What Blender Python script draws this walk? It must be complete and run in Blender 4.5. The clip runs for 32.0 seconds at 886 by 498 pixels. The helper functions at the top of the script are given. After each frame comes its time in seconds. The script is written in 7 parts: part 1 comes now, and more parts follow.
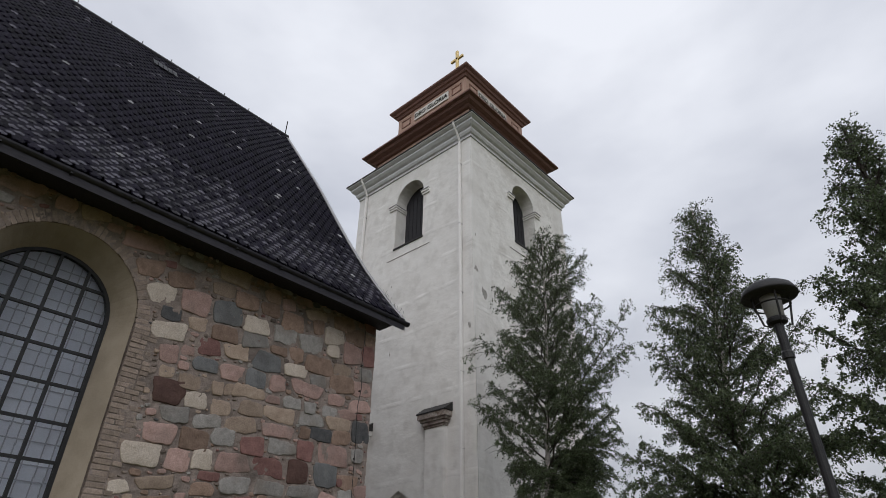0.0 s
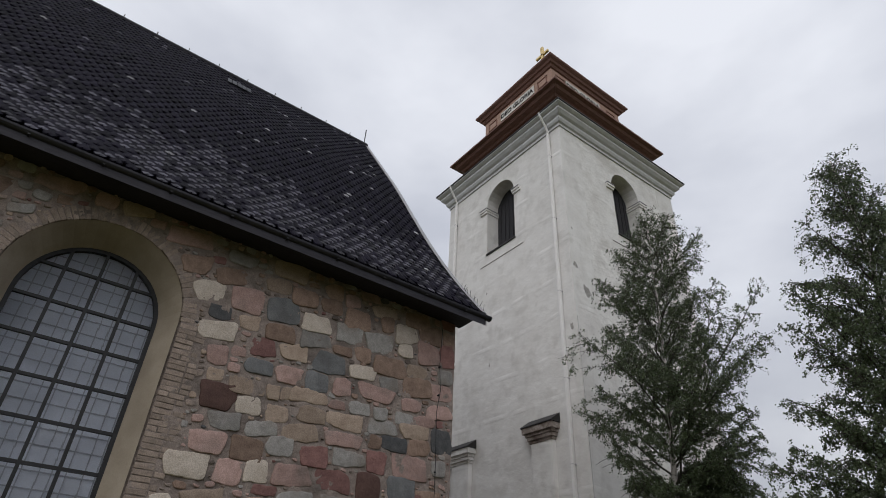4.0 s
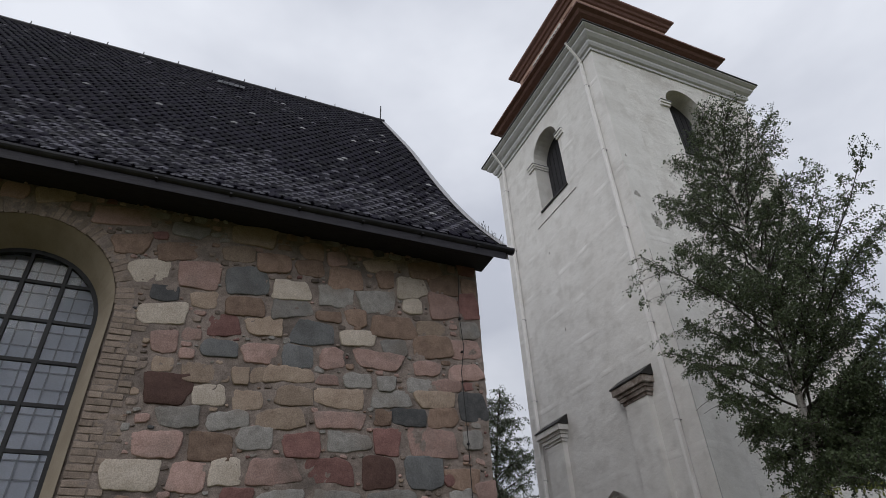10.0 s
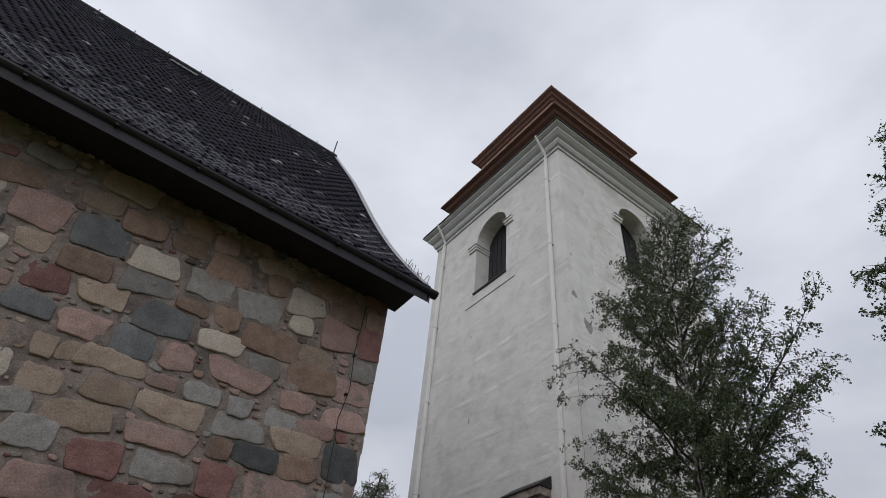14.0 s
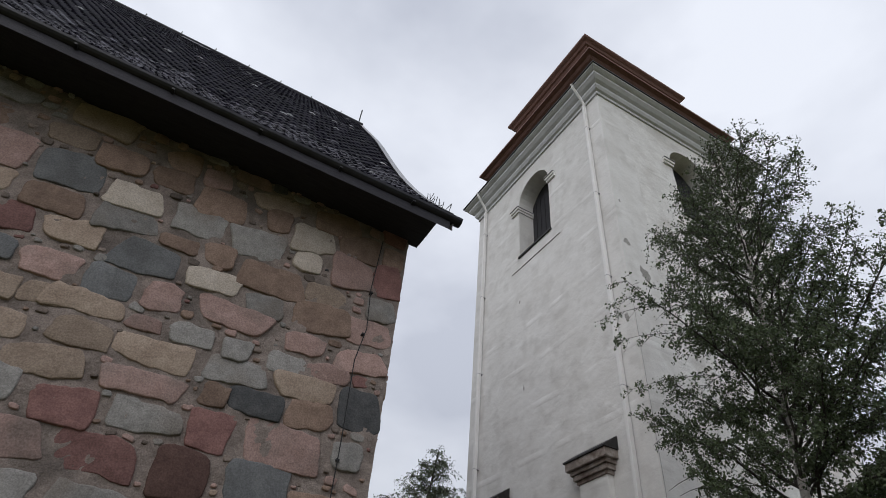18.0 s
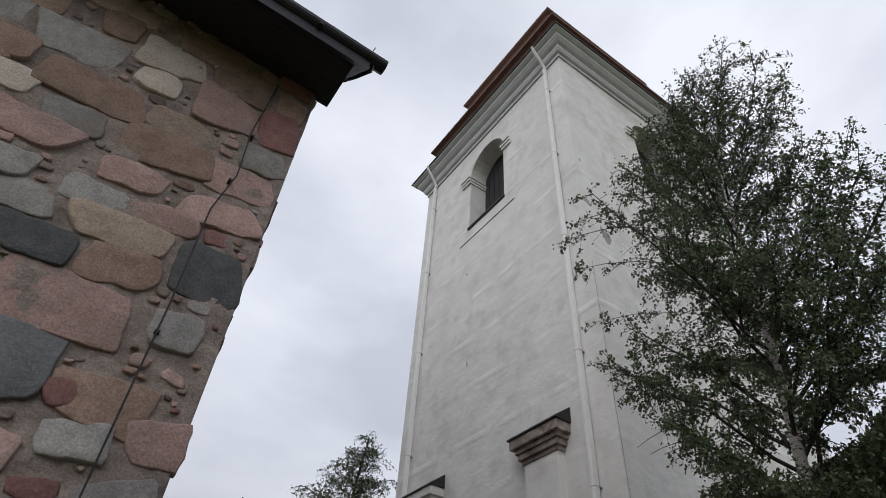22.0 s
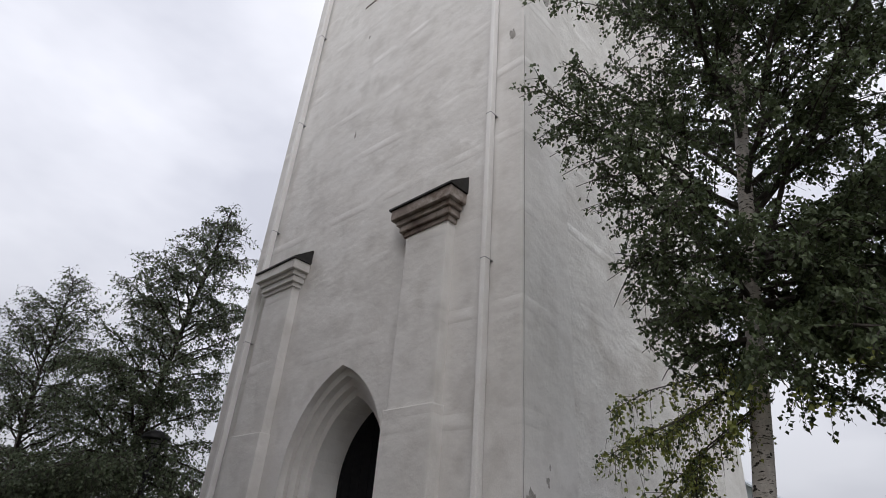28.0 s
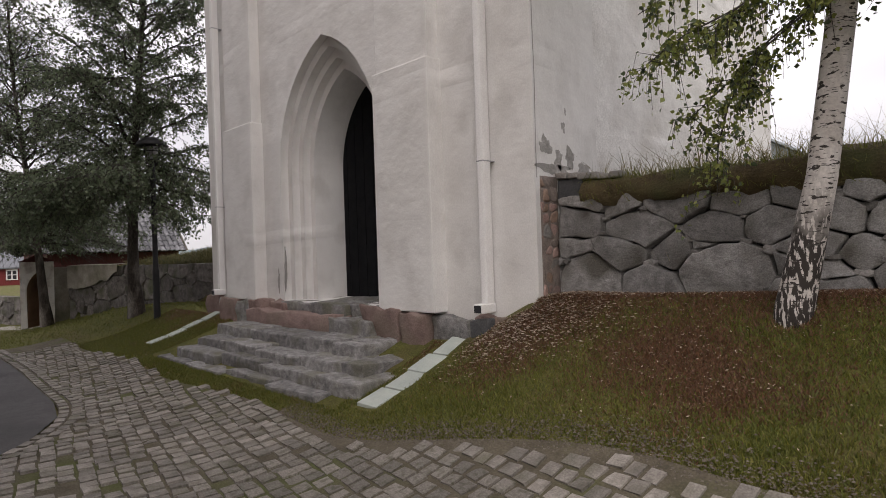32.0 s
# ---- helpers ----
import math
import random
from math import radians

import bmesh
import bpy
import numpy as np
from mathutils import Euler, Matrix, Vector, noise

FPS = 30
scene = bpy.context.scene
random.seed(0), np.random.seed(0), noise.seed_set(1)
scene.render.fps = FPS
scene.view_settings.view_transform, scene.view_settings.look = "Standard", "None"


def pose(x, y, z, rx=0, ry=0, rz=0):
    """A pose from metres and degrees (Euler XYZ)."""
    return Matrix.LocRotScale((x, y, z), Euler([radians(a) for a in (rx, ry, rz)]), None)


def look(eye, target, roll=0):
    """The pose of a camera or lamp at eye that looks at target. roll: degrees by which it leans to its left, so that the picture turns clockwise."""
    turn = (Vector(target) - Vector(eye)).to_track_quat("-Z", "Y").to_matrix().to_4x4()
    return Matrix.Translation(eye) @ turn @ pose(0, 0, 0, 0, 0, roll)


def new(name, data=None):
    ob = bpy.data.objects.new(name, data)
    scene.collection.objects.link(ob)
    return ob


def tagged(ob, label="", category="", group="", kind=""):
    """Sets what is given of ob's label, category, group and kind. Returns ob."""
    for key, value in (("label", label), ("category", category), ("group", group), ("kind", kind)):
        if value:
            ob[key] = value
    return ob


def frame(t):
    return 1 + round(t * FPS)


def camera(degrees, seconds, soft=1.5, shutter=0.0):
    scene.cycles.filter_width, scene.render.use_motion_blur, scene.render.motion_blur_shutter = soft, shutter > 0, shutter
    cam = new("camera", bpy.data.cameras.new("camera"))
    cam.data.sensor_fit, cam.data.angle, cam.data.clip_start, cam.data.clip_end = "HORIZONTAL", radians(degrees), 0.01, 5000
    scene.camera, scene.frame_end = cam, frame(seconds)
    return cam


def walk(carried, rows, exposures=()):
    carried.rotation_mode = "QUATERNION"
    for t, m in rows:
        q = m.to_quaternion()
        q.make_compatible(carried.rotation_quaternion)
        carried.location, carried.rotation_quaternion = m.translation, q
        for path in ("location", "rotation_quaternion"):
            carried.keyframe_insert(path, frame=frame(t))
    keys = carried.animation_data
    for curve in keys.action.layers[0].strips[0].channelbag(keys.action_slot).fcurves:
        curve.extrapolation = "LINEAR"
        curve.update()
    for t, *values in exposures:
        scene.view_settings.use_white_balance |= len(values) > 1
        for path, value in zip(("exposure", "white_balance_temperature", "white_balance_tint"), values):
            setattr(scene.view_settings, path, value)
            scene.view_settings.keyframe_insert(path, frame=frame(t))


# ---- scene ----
cam = camera(74.2, 32.0, soft=0.9)
PATH = [
    (0, (0.029, 0.031, 1.037), (-1.901, 2.164, 2.851), 0.6),
    (0.5, (-0.076, 0.206, 1.049), (-2.127, 2.232, 2.851), 0.3),
    (1, (-0.241, 0.343, 1.051), (-2.434, 2.21, 2.858), 0.5),
    (1.5, (-0.332, 0.551, 1.052), (-2.606, 2.295, 2.88), -0.4),
    (2, (-0.345, 0.739, 1.085), (-2.679, 2.38, 2.934), -0.1),
    (2.5, (-0.427, 0.932, 1.091), (-2.754, 2.533, 2.982), 0.6),
    (3, (-0.493, 1.103, 1.139), (-2.815, 2.683, 3.057), 1.3),
    (3.5, (-0.605, 1.377, 1.178), (-2.919, 2.973, 3.091), 2.4),
    (5.5, (-0.862, 2.387, 1.248), (-3.164, 4.012, 3.152), 4.5),
    (6, (-0.95, 2.642, 1.277), (-3.249, 4.279, 3.174), 5.5),
    (6.5, (-1.049, 2.922, 1.282), (-3.342, 4.57, 3.176), 5.7),
    (7, (-1.122, 3.177, 1.289), (-3.422, 4.825, 3.176), 5),
    (7.5, (-1.251, 3.412, 1.323), (-3.558, 5.051, 3.208), 4.7),
    (8, (-1.346, 3.636, 1.336), (-3.655, 5.25, 3.24), 3),
    (8.5, (-1.426, 3.813, 1.362), (-3.786, 5.343, 3.273), 1.6),
    (9, (-1.574, 3.893, 1.363), (-4.009, 5.306, 3.271), 0.1),
    (9.5, (-1.715, 3.998, 1.346), (-4.216, 5.273, 3.264), -1.8),
    (10, (-1.897, 4.122, 1.336), (-4.452, 5.27, 3.264), -2.9),
    (10.5, (-2.123, 4.143, 1.331), (-4.719, 5.207, 3.252), -3.6),
    (11, (-2.354, 4.184, 1.346), (-4.972, 5.209, 3.259), -4.2),
    (11.5, (-2.536, 4.313, 1.409), (-5.163, 5.324, 3.315), -1),
    (12, (-2.71, 4.378, 1.43), (-5.307, 5.386, 3.38), 1.8),
    (12.5, (-2.871, 4.507, 1.477), (-5.253, 5.545, 3.672), 3.8),
    (13, (-2.938, 4.719, 1.505), (-5.088, 6.001, 3.805), 2.9),
    (13.5, (-3.023, 4.847, 1.484), (-5.112, 6.161, 3.822), 5),
    (14, (-3.174, 4.966, 1.518), (-5.267, 6.287, 3.851), 6.7),
    (14.5, (-3.315, 5.144, 1.518), (-5.425, 6.458, 3.839), 6.6),
    (16.5, (-3.694, 5.573, 1.572), (-5.902, 6.778, 3.861), 6.5),
    (17, (-3.752, 5.705, 1.586), (-5.976, 6.88, 3.873), 6.5),
    (17.5, (-3.878, 5.819, 1.583), (-6.132, 6.95, 3.862), 6.7),
    (18, (-4.034, 5.962, 1.598), (-6.315, 7.057, 3.869), 6.1),
    (18.5, (-4.187, 6.151, 1.617), (-6.514, 7.167, 3.878), 5.1),
    (19, (-4.374, 6.283, 1.589), (-6.744, 7.225, 3.839), 4.4),
    (19.5, (-4.609, 6.416, 1.646), (-6.941, 7.29, 3.959), 4.3),
    (20, (-4.859, 6.599, 1.681), (-7.126, 7.431, 4.075), 4.5),
    (20.5, (-5.098, 6.793, 1.695), (-7.327, 7.652, 4.116), 5.2),
    (21, (-5.324, 6.982, 1.726), (-7.429, 7.992, 4.197), 3.5),
    (21.5, (-5.539, 7.237, 1.763), (-7.572, 8.412, 4.223), 4.3),
    (22, (-5.814, 7.41, 1.753), (-7.902, 8.694, 4.109), 4.6),
    (22.5, (-6.1, 7.59, 1.761), (-8.197, 8.916, 4.085), 2.2),
    (23, (-6.392, 7.808, 1.736), (-8.532, 9.139, 4.017), -0.3),
    (23.5, (-6.695, 7.98, 1.79), (-8.847, 9.321, 4.054), -1.6),
    (24, (-6.924, 8.26, 1.76), (-9.08, 9.574, 4.037), -4.1),
    (24.5, (-7.12, 8.444, 1.776), (-9.287, 9.748, 4.048), -5.6),
    (25, (-7.295, 8.622, 1.799), (-9.374, 9.863, 4.184), -4.5),
    (25.5, (-7.409, 8.792, 1.868), (-9.409, 9.88, 4.393), -1.9),
    (27.5, (-7.686, 9.039, 1.873), (-9.614, 10.892, 3.975), 4.4),
    (28, (-7.681, 9.137, 1.828), (-9.768, 11.244, 3.49), 4.6),
    (28.5, (-7.64, 9.129, 1.785), (-9.845, 11.436, 2.96), 3.1),
    (29, (-7.675, 9.163, 1.807), (-9.969, 11.557, 2.564), 2.2),
    (29.5, (-7.81, 9.233, 1.807), (-10.125, 11.669, 2.322), 1.6),
    (30, (-7.895, 9.306, 1.773), (-10.215, 11.755, 2.181), 1.4),
    (30.5, (-7.976, 9.471, 1.744), (-10.331, 11.917, 1.904), 0.8),
    (31, (-8.141, 9.637, 1.727), (-10.549, 12.038, 1.719), -0.1),
    (31.5, (-8.216, 9.792, 1.7), (-10.63, 12.186, 1.714), -0.9),
    (32, (-8.298, 10.01, 1.654), (-10.705, 12.41, 1.663), -1.9),
]

walk(cam, [(t, look(e, g, r)) for t, e, g, r in PATH],
     exposures=[(0, 0.15, 6350, 10), (2, 0.2, 6350, 10), (3, 0.05, 6350, 10), (6, 0.22, 6320, 10), (7, 0.24, 6300, 10), (9, 0.22, 6300, 10), (10, 0.06, 6280, 10), (11, 0.36, 6250, 10), (12, 0.1, 6250, 10), (13, -0.06, 6250, 10), (14, 0.0, 6250, 10), (17, 0.08, 6250, 10), (19, 0.2, 6200, 10), (20, -0.18, 6200, 10), (21, 0.05, 6200, 10), (22, 0.22, 6250, 10), (23, 0.25, 6250, 10), (25.5, 0.22, 6350, 10), (28, 0.4, 6400, 12), (29, 0.7, 6550, 13), (30, 1.03, 6700, 15), (31, 1.0, 6780, 16), (32, 0.9, 6850, 16)])

# ---- world, sun ----
SUN_EL, SUN_AZ = 42.0, 142.0


def make_world():
    w = bpy.data.worlds.new("overcast_sky")
    scene.world = w
    w.use_nodes = True
    nt = w.node_tree
    nt.nodes.clear()
    out = nt.nodes.new("ShaderNodeOutputWorld")
    bg = nt.nodes.new("ShaderNodeBackground")
    sky = nt.nodes.new("ShaderNodeTexSky")
    sky.sky_type = "NISHITA"
    sky.sun_disc = False
    sky.sun_elevation, sky.sun_rotation = radians(SUN_EL), radians(SUN_AZ)
    co = nt.nodes.new("ShaderNodeTexCoord")
    mp = nt.nodes.new("ShaderNodeMapping")
    mp.inputs["Scale"].default_value = (1.0, 1.0, 2.2)
    n1 = nt.nodes.new("ShaderNodeTexNoise")
    n1.inputs["Scale"].default_value = 1.9
    n1.inputs["Detail"].default_value = 5.0
    n1.inputs["Roughness"].default_value = 0.5
    ramp = nt.nodes.new("ShaderNodeValToRGB")
    ramp.color_ramp.elements[0].position = 0.34
    ramp.color_ramp.elements[0].color = (5.0, 5.15, 5.7, 1)
    ramp.color_ramp.elements[1].position = 0.66
    ramp.color_ramp.elements[1].color = (7.7, 7.8, 8.2, 1)
    mix = nt.nodes.new("ShaderNodeMix")
    mix.data_type = "RGBA"
    mix.inputs[0].default_value = 0.94
    nt.links.new(co.outputs["Generated"], mp.inputs["Vector"])
    nt.links.new(mp.outputs["Vector"], n1.inputs["Vector"])
    nt.links.new(n1.outputs["Fac"], ramp.inputs["Fac"])
    nt.links.new(sky.outputs["Color"], mix.inputs[6])
    nt.links.new(ramp.outputs["Color"], mix.inputs[7])
    # an overcast sky is dimmer towards the horizon
    sep = nt.nodes.new("ShaderNodeSeparateXYZ")
    nt.links.new(co.outputs["Generated"], sep.inputs[0])
    dim = nt.nodes.new("ShaderNodeMapRange")
    dim.interpolation_type = "SMOOTHSTEP"
    dim.inputs["From Min"].default_value, dim.inputs["From Max"].default_value = -0.05, 0.62
    dim.inputs["To Min"].default_value, dim.inputs["To Max"].default_value = 0.58, 1.07
    nt.links.new(sep.outputs["Z"], dim.inputs["Value"])
    grade = nt.nodes.new("ShaderNodeVectorMath")
    grade.operation = "SCALE"
    nt.links.new(mix.outputs[2], grade.inputs[0])
    nt.links.new(dim.outputs[0], grade.inputs["Scale"])
    nt.links.new(grade.outputs[0], bg.inputs["Color"])
    bg.inputs["Strength"].default_value = 0.1
    nt.links.new(bg.outputs["Background"], out.inputs["Surface"])


make_world()
sun_data = bpy.data.lights.new("sun", "SUN")
sun_data.energy, sun_data.angle, sun_data.color = 1.1, radians(70), (1.0, 0.96, 0.9)
sun = new("sun", sun_data)
sun.matrix_world = look((0, 0, 60), (math.sin(radians(SUN_AZ)) * -40, math.cos(radians(SUN_AZ)) * -40, 60 - 40 * math.tan(radians(SUN_EL))))


# ---- materials ----
def mat(name, base, second=None, rough=0.85, scale=4.0, bump=0.25, bump_scale=40.0, metal=0.0, rnd=0.0, island=False, third=None, stretch=(1, 1, 1), spec=0.3, t_scale=0.8, lifts=0.0, speck=None):
    """A surface with two colours of grain, a third of large stains, fine relief and a per-piece shade."""
    m = bpy.data.materials.new(name)
    m.use_nodes = True
    nt = m.node_tree
    p = nt.nodes["Principled BSDF"]
    p.inputs["Roughness"].default_value = rough
    p.inputs["Metallic"].default_value = metal
    p.inputs["Specular IOR Level"].default_value = spec
    L = nt.links.new
    co = nt.nodes.new("ShaderNodeTexCoord")
    mp = nt.nodes.new("ShaderNodeMapping")
    mp.inputs["Scale"].default_value = stretch
    L(co.outputs["Object"], mp.inputs["Vector"])
    src = mp.outputs["Vector"]
    if rnd or island:
        if island:
            info = nt.nodes.new("ShaderNodeNewGeometry").outputs["Random Per Island"]
        else:
            info = nt.nodes.new("ShaderNodeObjectInfo").outputs["Random"]
        add = nt.nodes.new("ShaderNodeVectorMath")
        add.operation = "MULTIPLY_ADD"
        comb = nt.nodes.new("ShaderNodeCombineXYZ")
        for i in range(3):
            L(info, comb.inputs[i])
        L(comb.outputs[0], add.inputs[0])
        add.inputs[1].default_value = (37, 53, 71)
        L(src, add.inputs[2])
        src = add.outputs[0]
    n1 = nt.nodes.new("ShaderNodeTexNoise")
    n1.inputs["Scale"].default_value = scale
    n1.inputs["Detail"].default_value = 6.0
    n1.inputs["Roughness"].default_value = 0.62
    L(src, n1.inputs["Vector"])
    ramp = nt.nodes.new("ShaderNodeValToRGB")
    ramp.color_ramp.elements[0].position = 0.33
    ramp.color_ramp.elements[1].position = 0.68
    ramp.color_ramp.elements[0].color = (*base, 1)
    ramp.color_ramp.elements[1].color = (*(second or [c * 1.25 for c in base]), 1)
    L(n1.outputs["Fac"], ramp.inputs["Fac"])
    col = ramp.outputs["Color"]
    if third:
        n3 = nt.nodes.new("ShaderNodeTexNoise")
        n3.inputs["Scale"].default_value = t_scale
        n3.inputs["Detail"].default_value = 4.0
        L(src, n3.inputs["Vector"])
        r3 = nt.nodes.new("ShaderNodeValToRGB")
        r3.color_ramp.elements[0].position, r3.color_ramp.elements[1].position = 0.5, 0.68
        L(n3.outputs["Fac"], r3.inputs["Fac"])
        mx = nt.nodes.new("ShaderNodeMix")
        mx.data_type = "RGBA"
        L(r3.outputs["Color"], mx.inputs[0])
        L(col, mx.inputs[6])
        mx.inputs[7].default_value = (*third, 1)
        col = mx.outputs[2]
    if rnd:
        hsv = nt.nodes.new("ShaderNodeHueSaturation")
        mr = nt.nodes.new("ShaderNodeMapRange")
        mr.inputs["To Min"].default_value, mr.inputs["To Max"].default_value = 1 - rnd, 1 + rnd
        L(info, mr.inputs["Value"])
        L(mr.outputs[0], hsv.inputs["Value"])
        L(col, hsv.inputs["Color"])
        col = hsv.outputs["Color"]
    speck = (0.16 if bump >= 0.5 else 0.05) if speck is None else speck
    if speck:
        nf = nt.nodes.new("ShaderNodeTexNoise")
        nf.inputs["Scale"].default_value = max(70.0, scale * 9)
        nf.inputs["Detail"].default_value = 2.0
        L(src, nf.inputs["Vector"])
        mf = nt.nodes.new("ShaderNodeMapRange")
        mf.inputs["From Min"].default_value, mf.inputs["From Max"].default_value = 0.35, 0.65
        mf.inputs["To Min"].default_value, mf.inputs["To Max"].default_value = 1 - speck, 1 + speck
        L(nf.outputs["Fac"], mf.inputs["Value"])
        hs = nt.nodes.new("ShaderNodeHueSaturation")
        L(mf.outputs[0], hs.inputs["Value"])
        L(col, hs.inputs["Color"])
        col = hs.outputs["Color"]
    L(col, p.inputs["Base Color"])
    if lifts:
        mp2 = nt.nodes.new("ShaderNodeMapping")
        mp2.inputs["Scale"].default_value = (0.6, 0.6, 1.1)
        nl = nt.nodes.new("ShaderNodeTexNoise")
        nl.inputs["Scale"].default_value = 1.3
        nl.inputs["Detail"].default_value = 5.0
        bl = nt.nodes.new("ShaderNodeBump")
        bl.inputs["Strength"].default_value = lifts
        bl.inputs["Distance"].default_value = 0.12
        L(src, mp2.inputs["Vector"])
        L(mp2.outputs[0], nl.inputs["Vector"])
        L(nl.outputs["Fac"], bl.inputs["Height"])
        # day joints: broken pale ridges that run level round the wall
        wv = nt.nodes.new("ShaderNodeTexWave")
        wv.wave_type, wv.bands_direction = "BANDS", "Z"
        wv.inputs["Scale"].default_value = 0.27
        wv.inputs["Distortion"].default_value = 2.2
        wv.inputs["Detail"].default_value = 3.0
        wv.inputs["Detail Scale"].default_value = 0.5
        L(src, wv.inputs["Vector"])
        thin = nt.nodes.new("ShaderNodeMapRange")
        thin.inputs["From Min"].default_value, thin.inputs["From Max"].default_value = 0.955, 1.0
        L(wv.outputs["Fac"], thin.inputs["Value"])
        gap = nt.nodes.new("ShaderNodeTexNoise")
        gap.inputs["Scale"].default_value = 0.9
        L(src, gap.inputs["Vector"])
        broken = nt.nodes.new("ShaderNodeMapRange")
        broken.inputs["From Min"].default_value, broken.inputs["From Max"].default_value = 0.45, 0.62
        L(gap.outputs["Fac"], broken.inputs["Value"])
        ridge = nt.nodes.new("ShaderNodeMath")
        ridge.operation = "MULTIPLY"
        L(thin.outputs[0], ridge.inputs[0])
        L(broken.outputs[0], ridge.inputs[1])
        soft = nt.nodes.new("ShaderNodeMath")
        soft.operation = "MULTIPLY"
        soft.inputs[1].default_value = 0.32
        L(ridge.outputs[0], soft.inputs[0])
        lime = nt.nodes.new("ShaderNodeMix")
        lime.data_type = "RGBA"
        L(soft.outputs[0], lime.inputs[0])
        L(col, lime.inputs[6])
        lime.inputs[7].default_value = (0.86, 0.85, 0.84, 1)
        L(lime.outputs[2], p.inputs["Base Color"])
        br = nt.nodes.new("ShaderNodeBump")
        br.inputs["Strength"].default_value = 0.35
        br.inputs["Distance"].default_value = 0.03
        L(ridge.outputs[0], br.inputs["Height"])
        L(bl.outputs["Normal"], br.inputs["Normal"])
        bl = br
    if bump:
        n2 = nt.nodes.new("ShaderNodeTexNoise")
        n2.inputs["Scale"].default_value = bump_scale
        n2.inputs["Detail"].default_value = 8.0
        n2.inputs["Roughness"].default_value = 0.68
        L(src, n2.inputs["Vector"])
        b = nt.nodes.new("ShaderNodeBump")
        b.inputs["Strength"].default_value = bump
        b.inputs["Distance"].default_value = 0.02
        L(n2.outputs["Fac"], b.inputs["Height"])
        if lifts:
            L(bl.outputs["Normal"], b.inputs["Normal"])
        L(b.outputs["Normal"], p.inputs["Normal"])
    return m


def leaf_material(name, a, b, trans=0.35):
    m = bpy.data.materials.new(name)
    m.use_nodes = True
    nt = m.node_tree
    p = nt.nodes["Principled BSDF"]
    p.inputs["Roughness"].default_value = 0.55
    geo = nt.nodes.new("ShaderNodeNewGeometry")
    ramp = nt.nodes.new("ShaderNodeValToRGB")
    ramp.color_ramp.elements[0].color, ramp.color_ramp.elements[1].color = (*a, 1), (*b, 1)
    nt.links.new(geo.outputs["Random Per Island"], ramp.inputs["Fac"])
    nt.links.new(ramp.outputs["Color"], p.inputs["Base Color"])
    tr = nt.nodes.new("ShaderNodeBsdfTranslucent")
    nt.links.new(ramp.outputs["Color"], tr.inputs["Color"])
    mx = nt.nodes.new("ShaderNodeMixShader")
    mx.inputs[0].default_value = trans
    nt.links.new(p.outputs[0], mx.inputs[1])
    nt.links.new(tr.outputs[0], mx.inputs[2])
    nt.links.new(mx.outputs[0], nt.nodes["Material Output"].inputs["Surface"])
    return m


def birch_bark(name):
    """White bark with short dark dashes and patches; plates and dark furrows towards the root."""
    m = mat(name, (0.5, 0.46, 0.43), (0.66, 0.62, 0.59), 0.8, 7, 0.6, 30, speck=0.1)
    nt = m.node_tree
    p = nt.nodes["Principled BSDF"]
    L = nt.links.new
    col = p.inputs["Base Color"].links[0].from_socket
    co = nt.nodes.new("ShaderNodeTexCoord")

    def mapped(scale):
        mp = nt.nodes.new("ShaderNodeMapping")
        mp.inputs["Scale"].default_value = scale
        L(co.outputs["Object"], mp.inputs["Vector"])
        return mp.outputs[0]

    def stepped(value, lo, hi, a=0.0, b=1.0):
        mr = nt.nodes.new("ShaderNodeMapRange")
        for k, v in (("From Min", lo), ("From Max", hi), ("To Min", a), ("To Max", b)):
            mr.inputs[k].default_value = v
        L(value, mr.inputs["Value"])
        return mr.outputs[0]

    def noisy(scale, detail):
        n = nt.nodes.new("ShaderNodeTexNoise")
        n.inputs["Scale"].default_value = 1.0
        n.inputs["Detail"].default_value = detail
        L(mapped(scale), n.inputs["Vector"])
        return n.outputs["Fac"]

    def join(op, a, b):
        n = nt.nodes.new("ShaderNodeMath")
        n.operation = op
        n.use_clamp = True
        L(a, n.inputs[0])
        L(b, n.inputs[1])
        return n.outputs[0]

    dashes = stepped(noisy((16, 16, 110), 2), 0.62, 0.66)
    patches = stepped(noisy((15, 15, 34), 4), 0.61, 0.64)
    furrow = stepped(noisy((38, 38, 12), 3), 0.43, 0.48)
    sep = nt.nodes.new("ShaderNodeSeparateXYZ")
    L(co.outputs["Object"], sep.inputs[0])
    wav = noisy((5, 5, 5), 3)
    add = nt.nodes.new("ShaderNodeMath")
    add.operation = "MULTIPLY_ADD"
    L(wav, add.inputs[0])
    add.inputs[1].default_value = 0.9
    L(sep.outputs["Z"], add.inputs[2])
    low = stepped(add.outputs[0], 1.25, 0.95)
    dark = join("MAXIMUM", join("MAXIMUM", dashes, patches), join("MULTIPLY", furrow, low))
    mx = nt.nodes.new("ShaderNodeMix")
    mx.data_type = "RGBA"
    L(dark, mx.inputs[0])
    L(col, mx.inputs[6])
    mx.inputs[7].default_value = (0.04, 0.034, 0.03, 1)
    L(mx.outputs[2], p.inputs["Base Color"])
    return m


def glass_material(name):
    m = bpy.data.materials.new(name)
    m.use_nodes = True
    p = m.node_tree.nodes["Principled BSDF"]
    p.inputs["Base Color"].default_value = (0.9, 0.93, 0.95, 1)
    p.inputs["Roughness"].default_value = 0.03
    p.inputs["Transmission Weight"].default_value = 1.0
    p.inputs["IOR"].default_value = 1.5
    return m


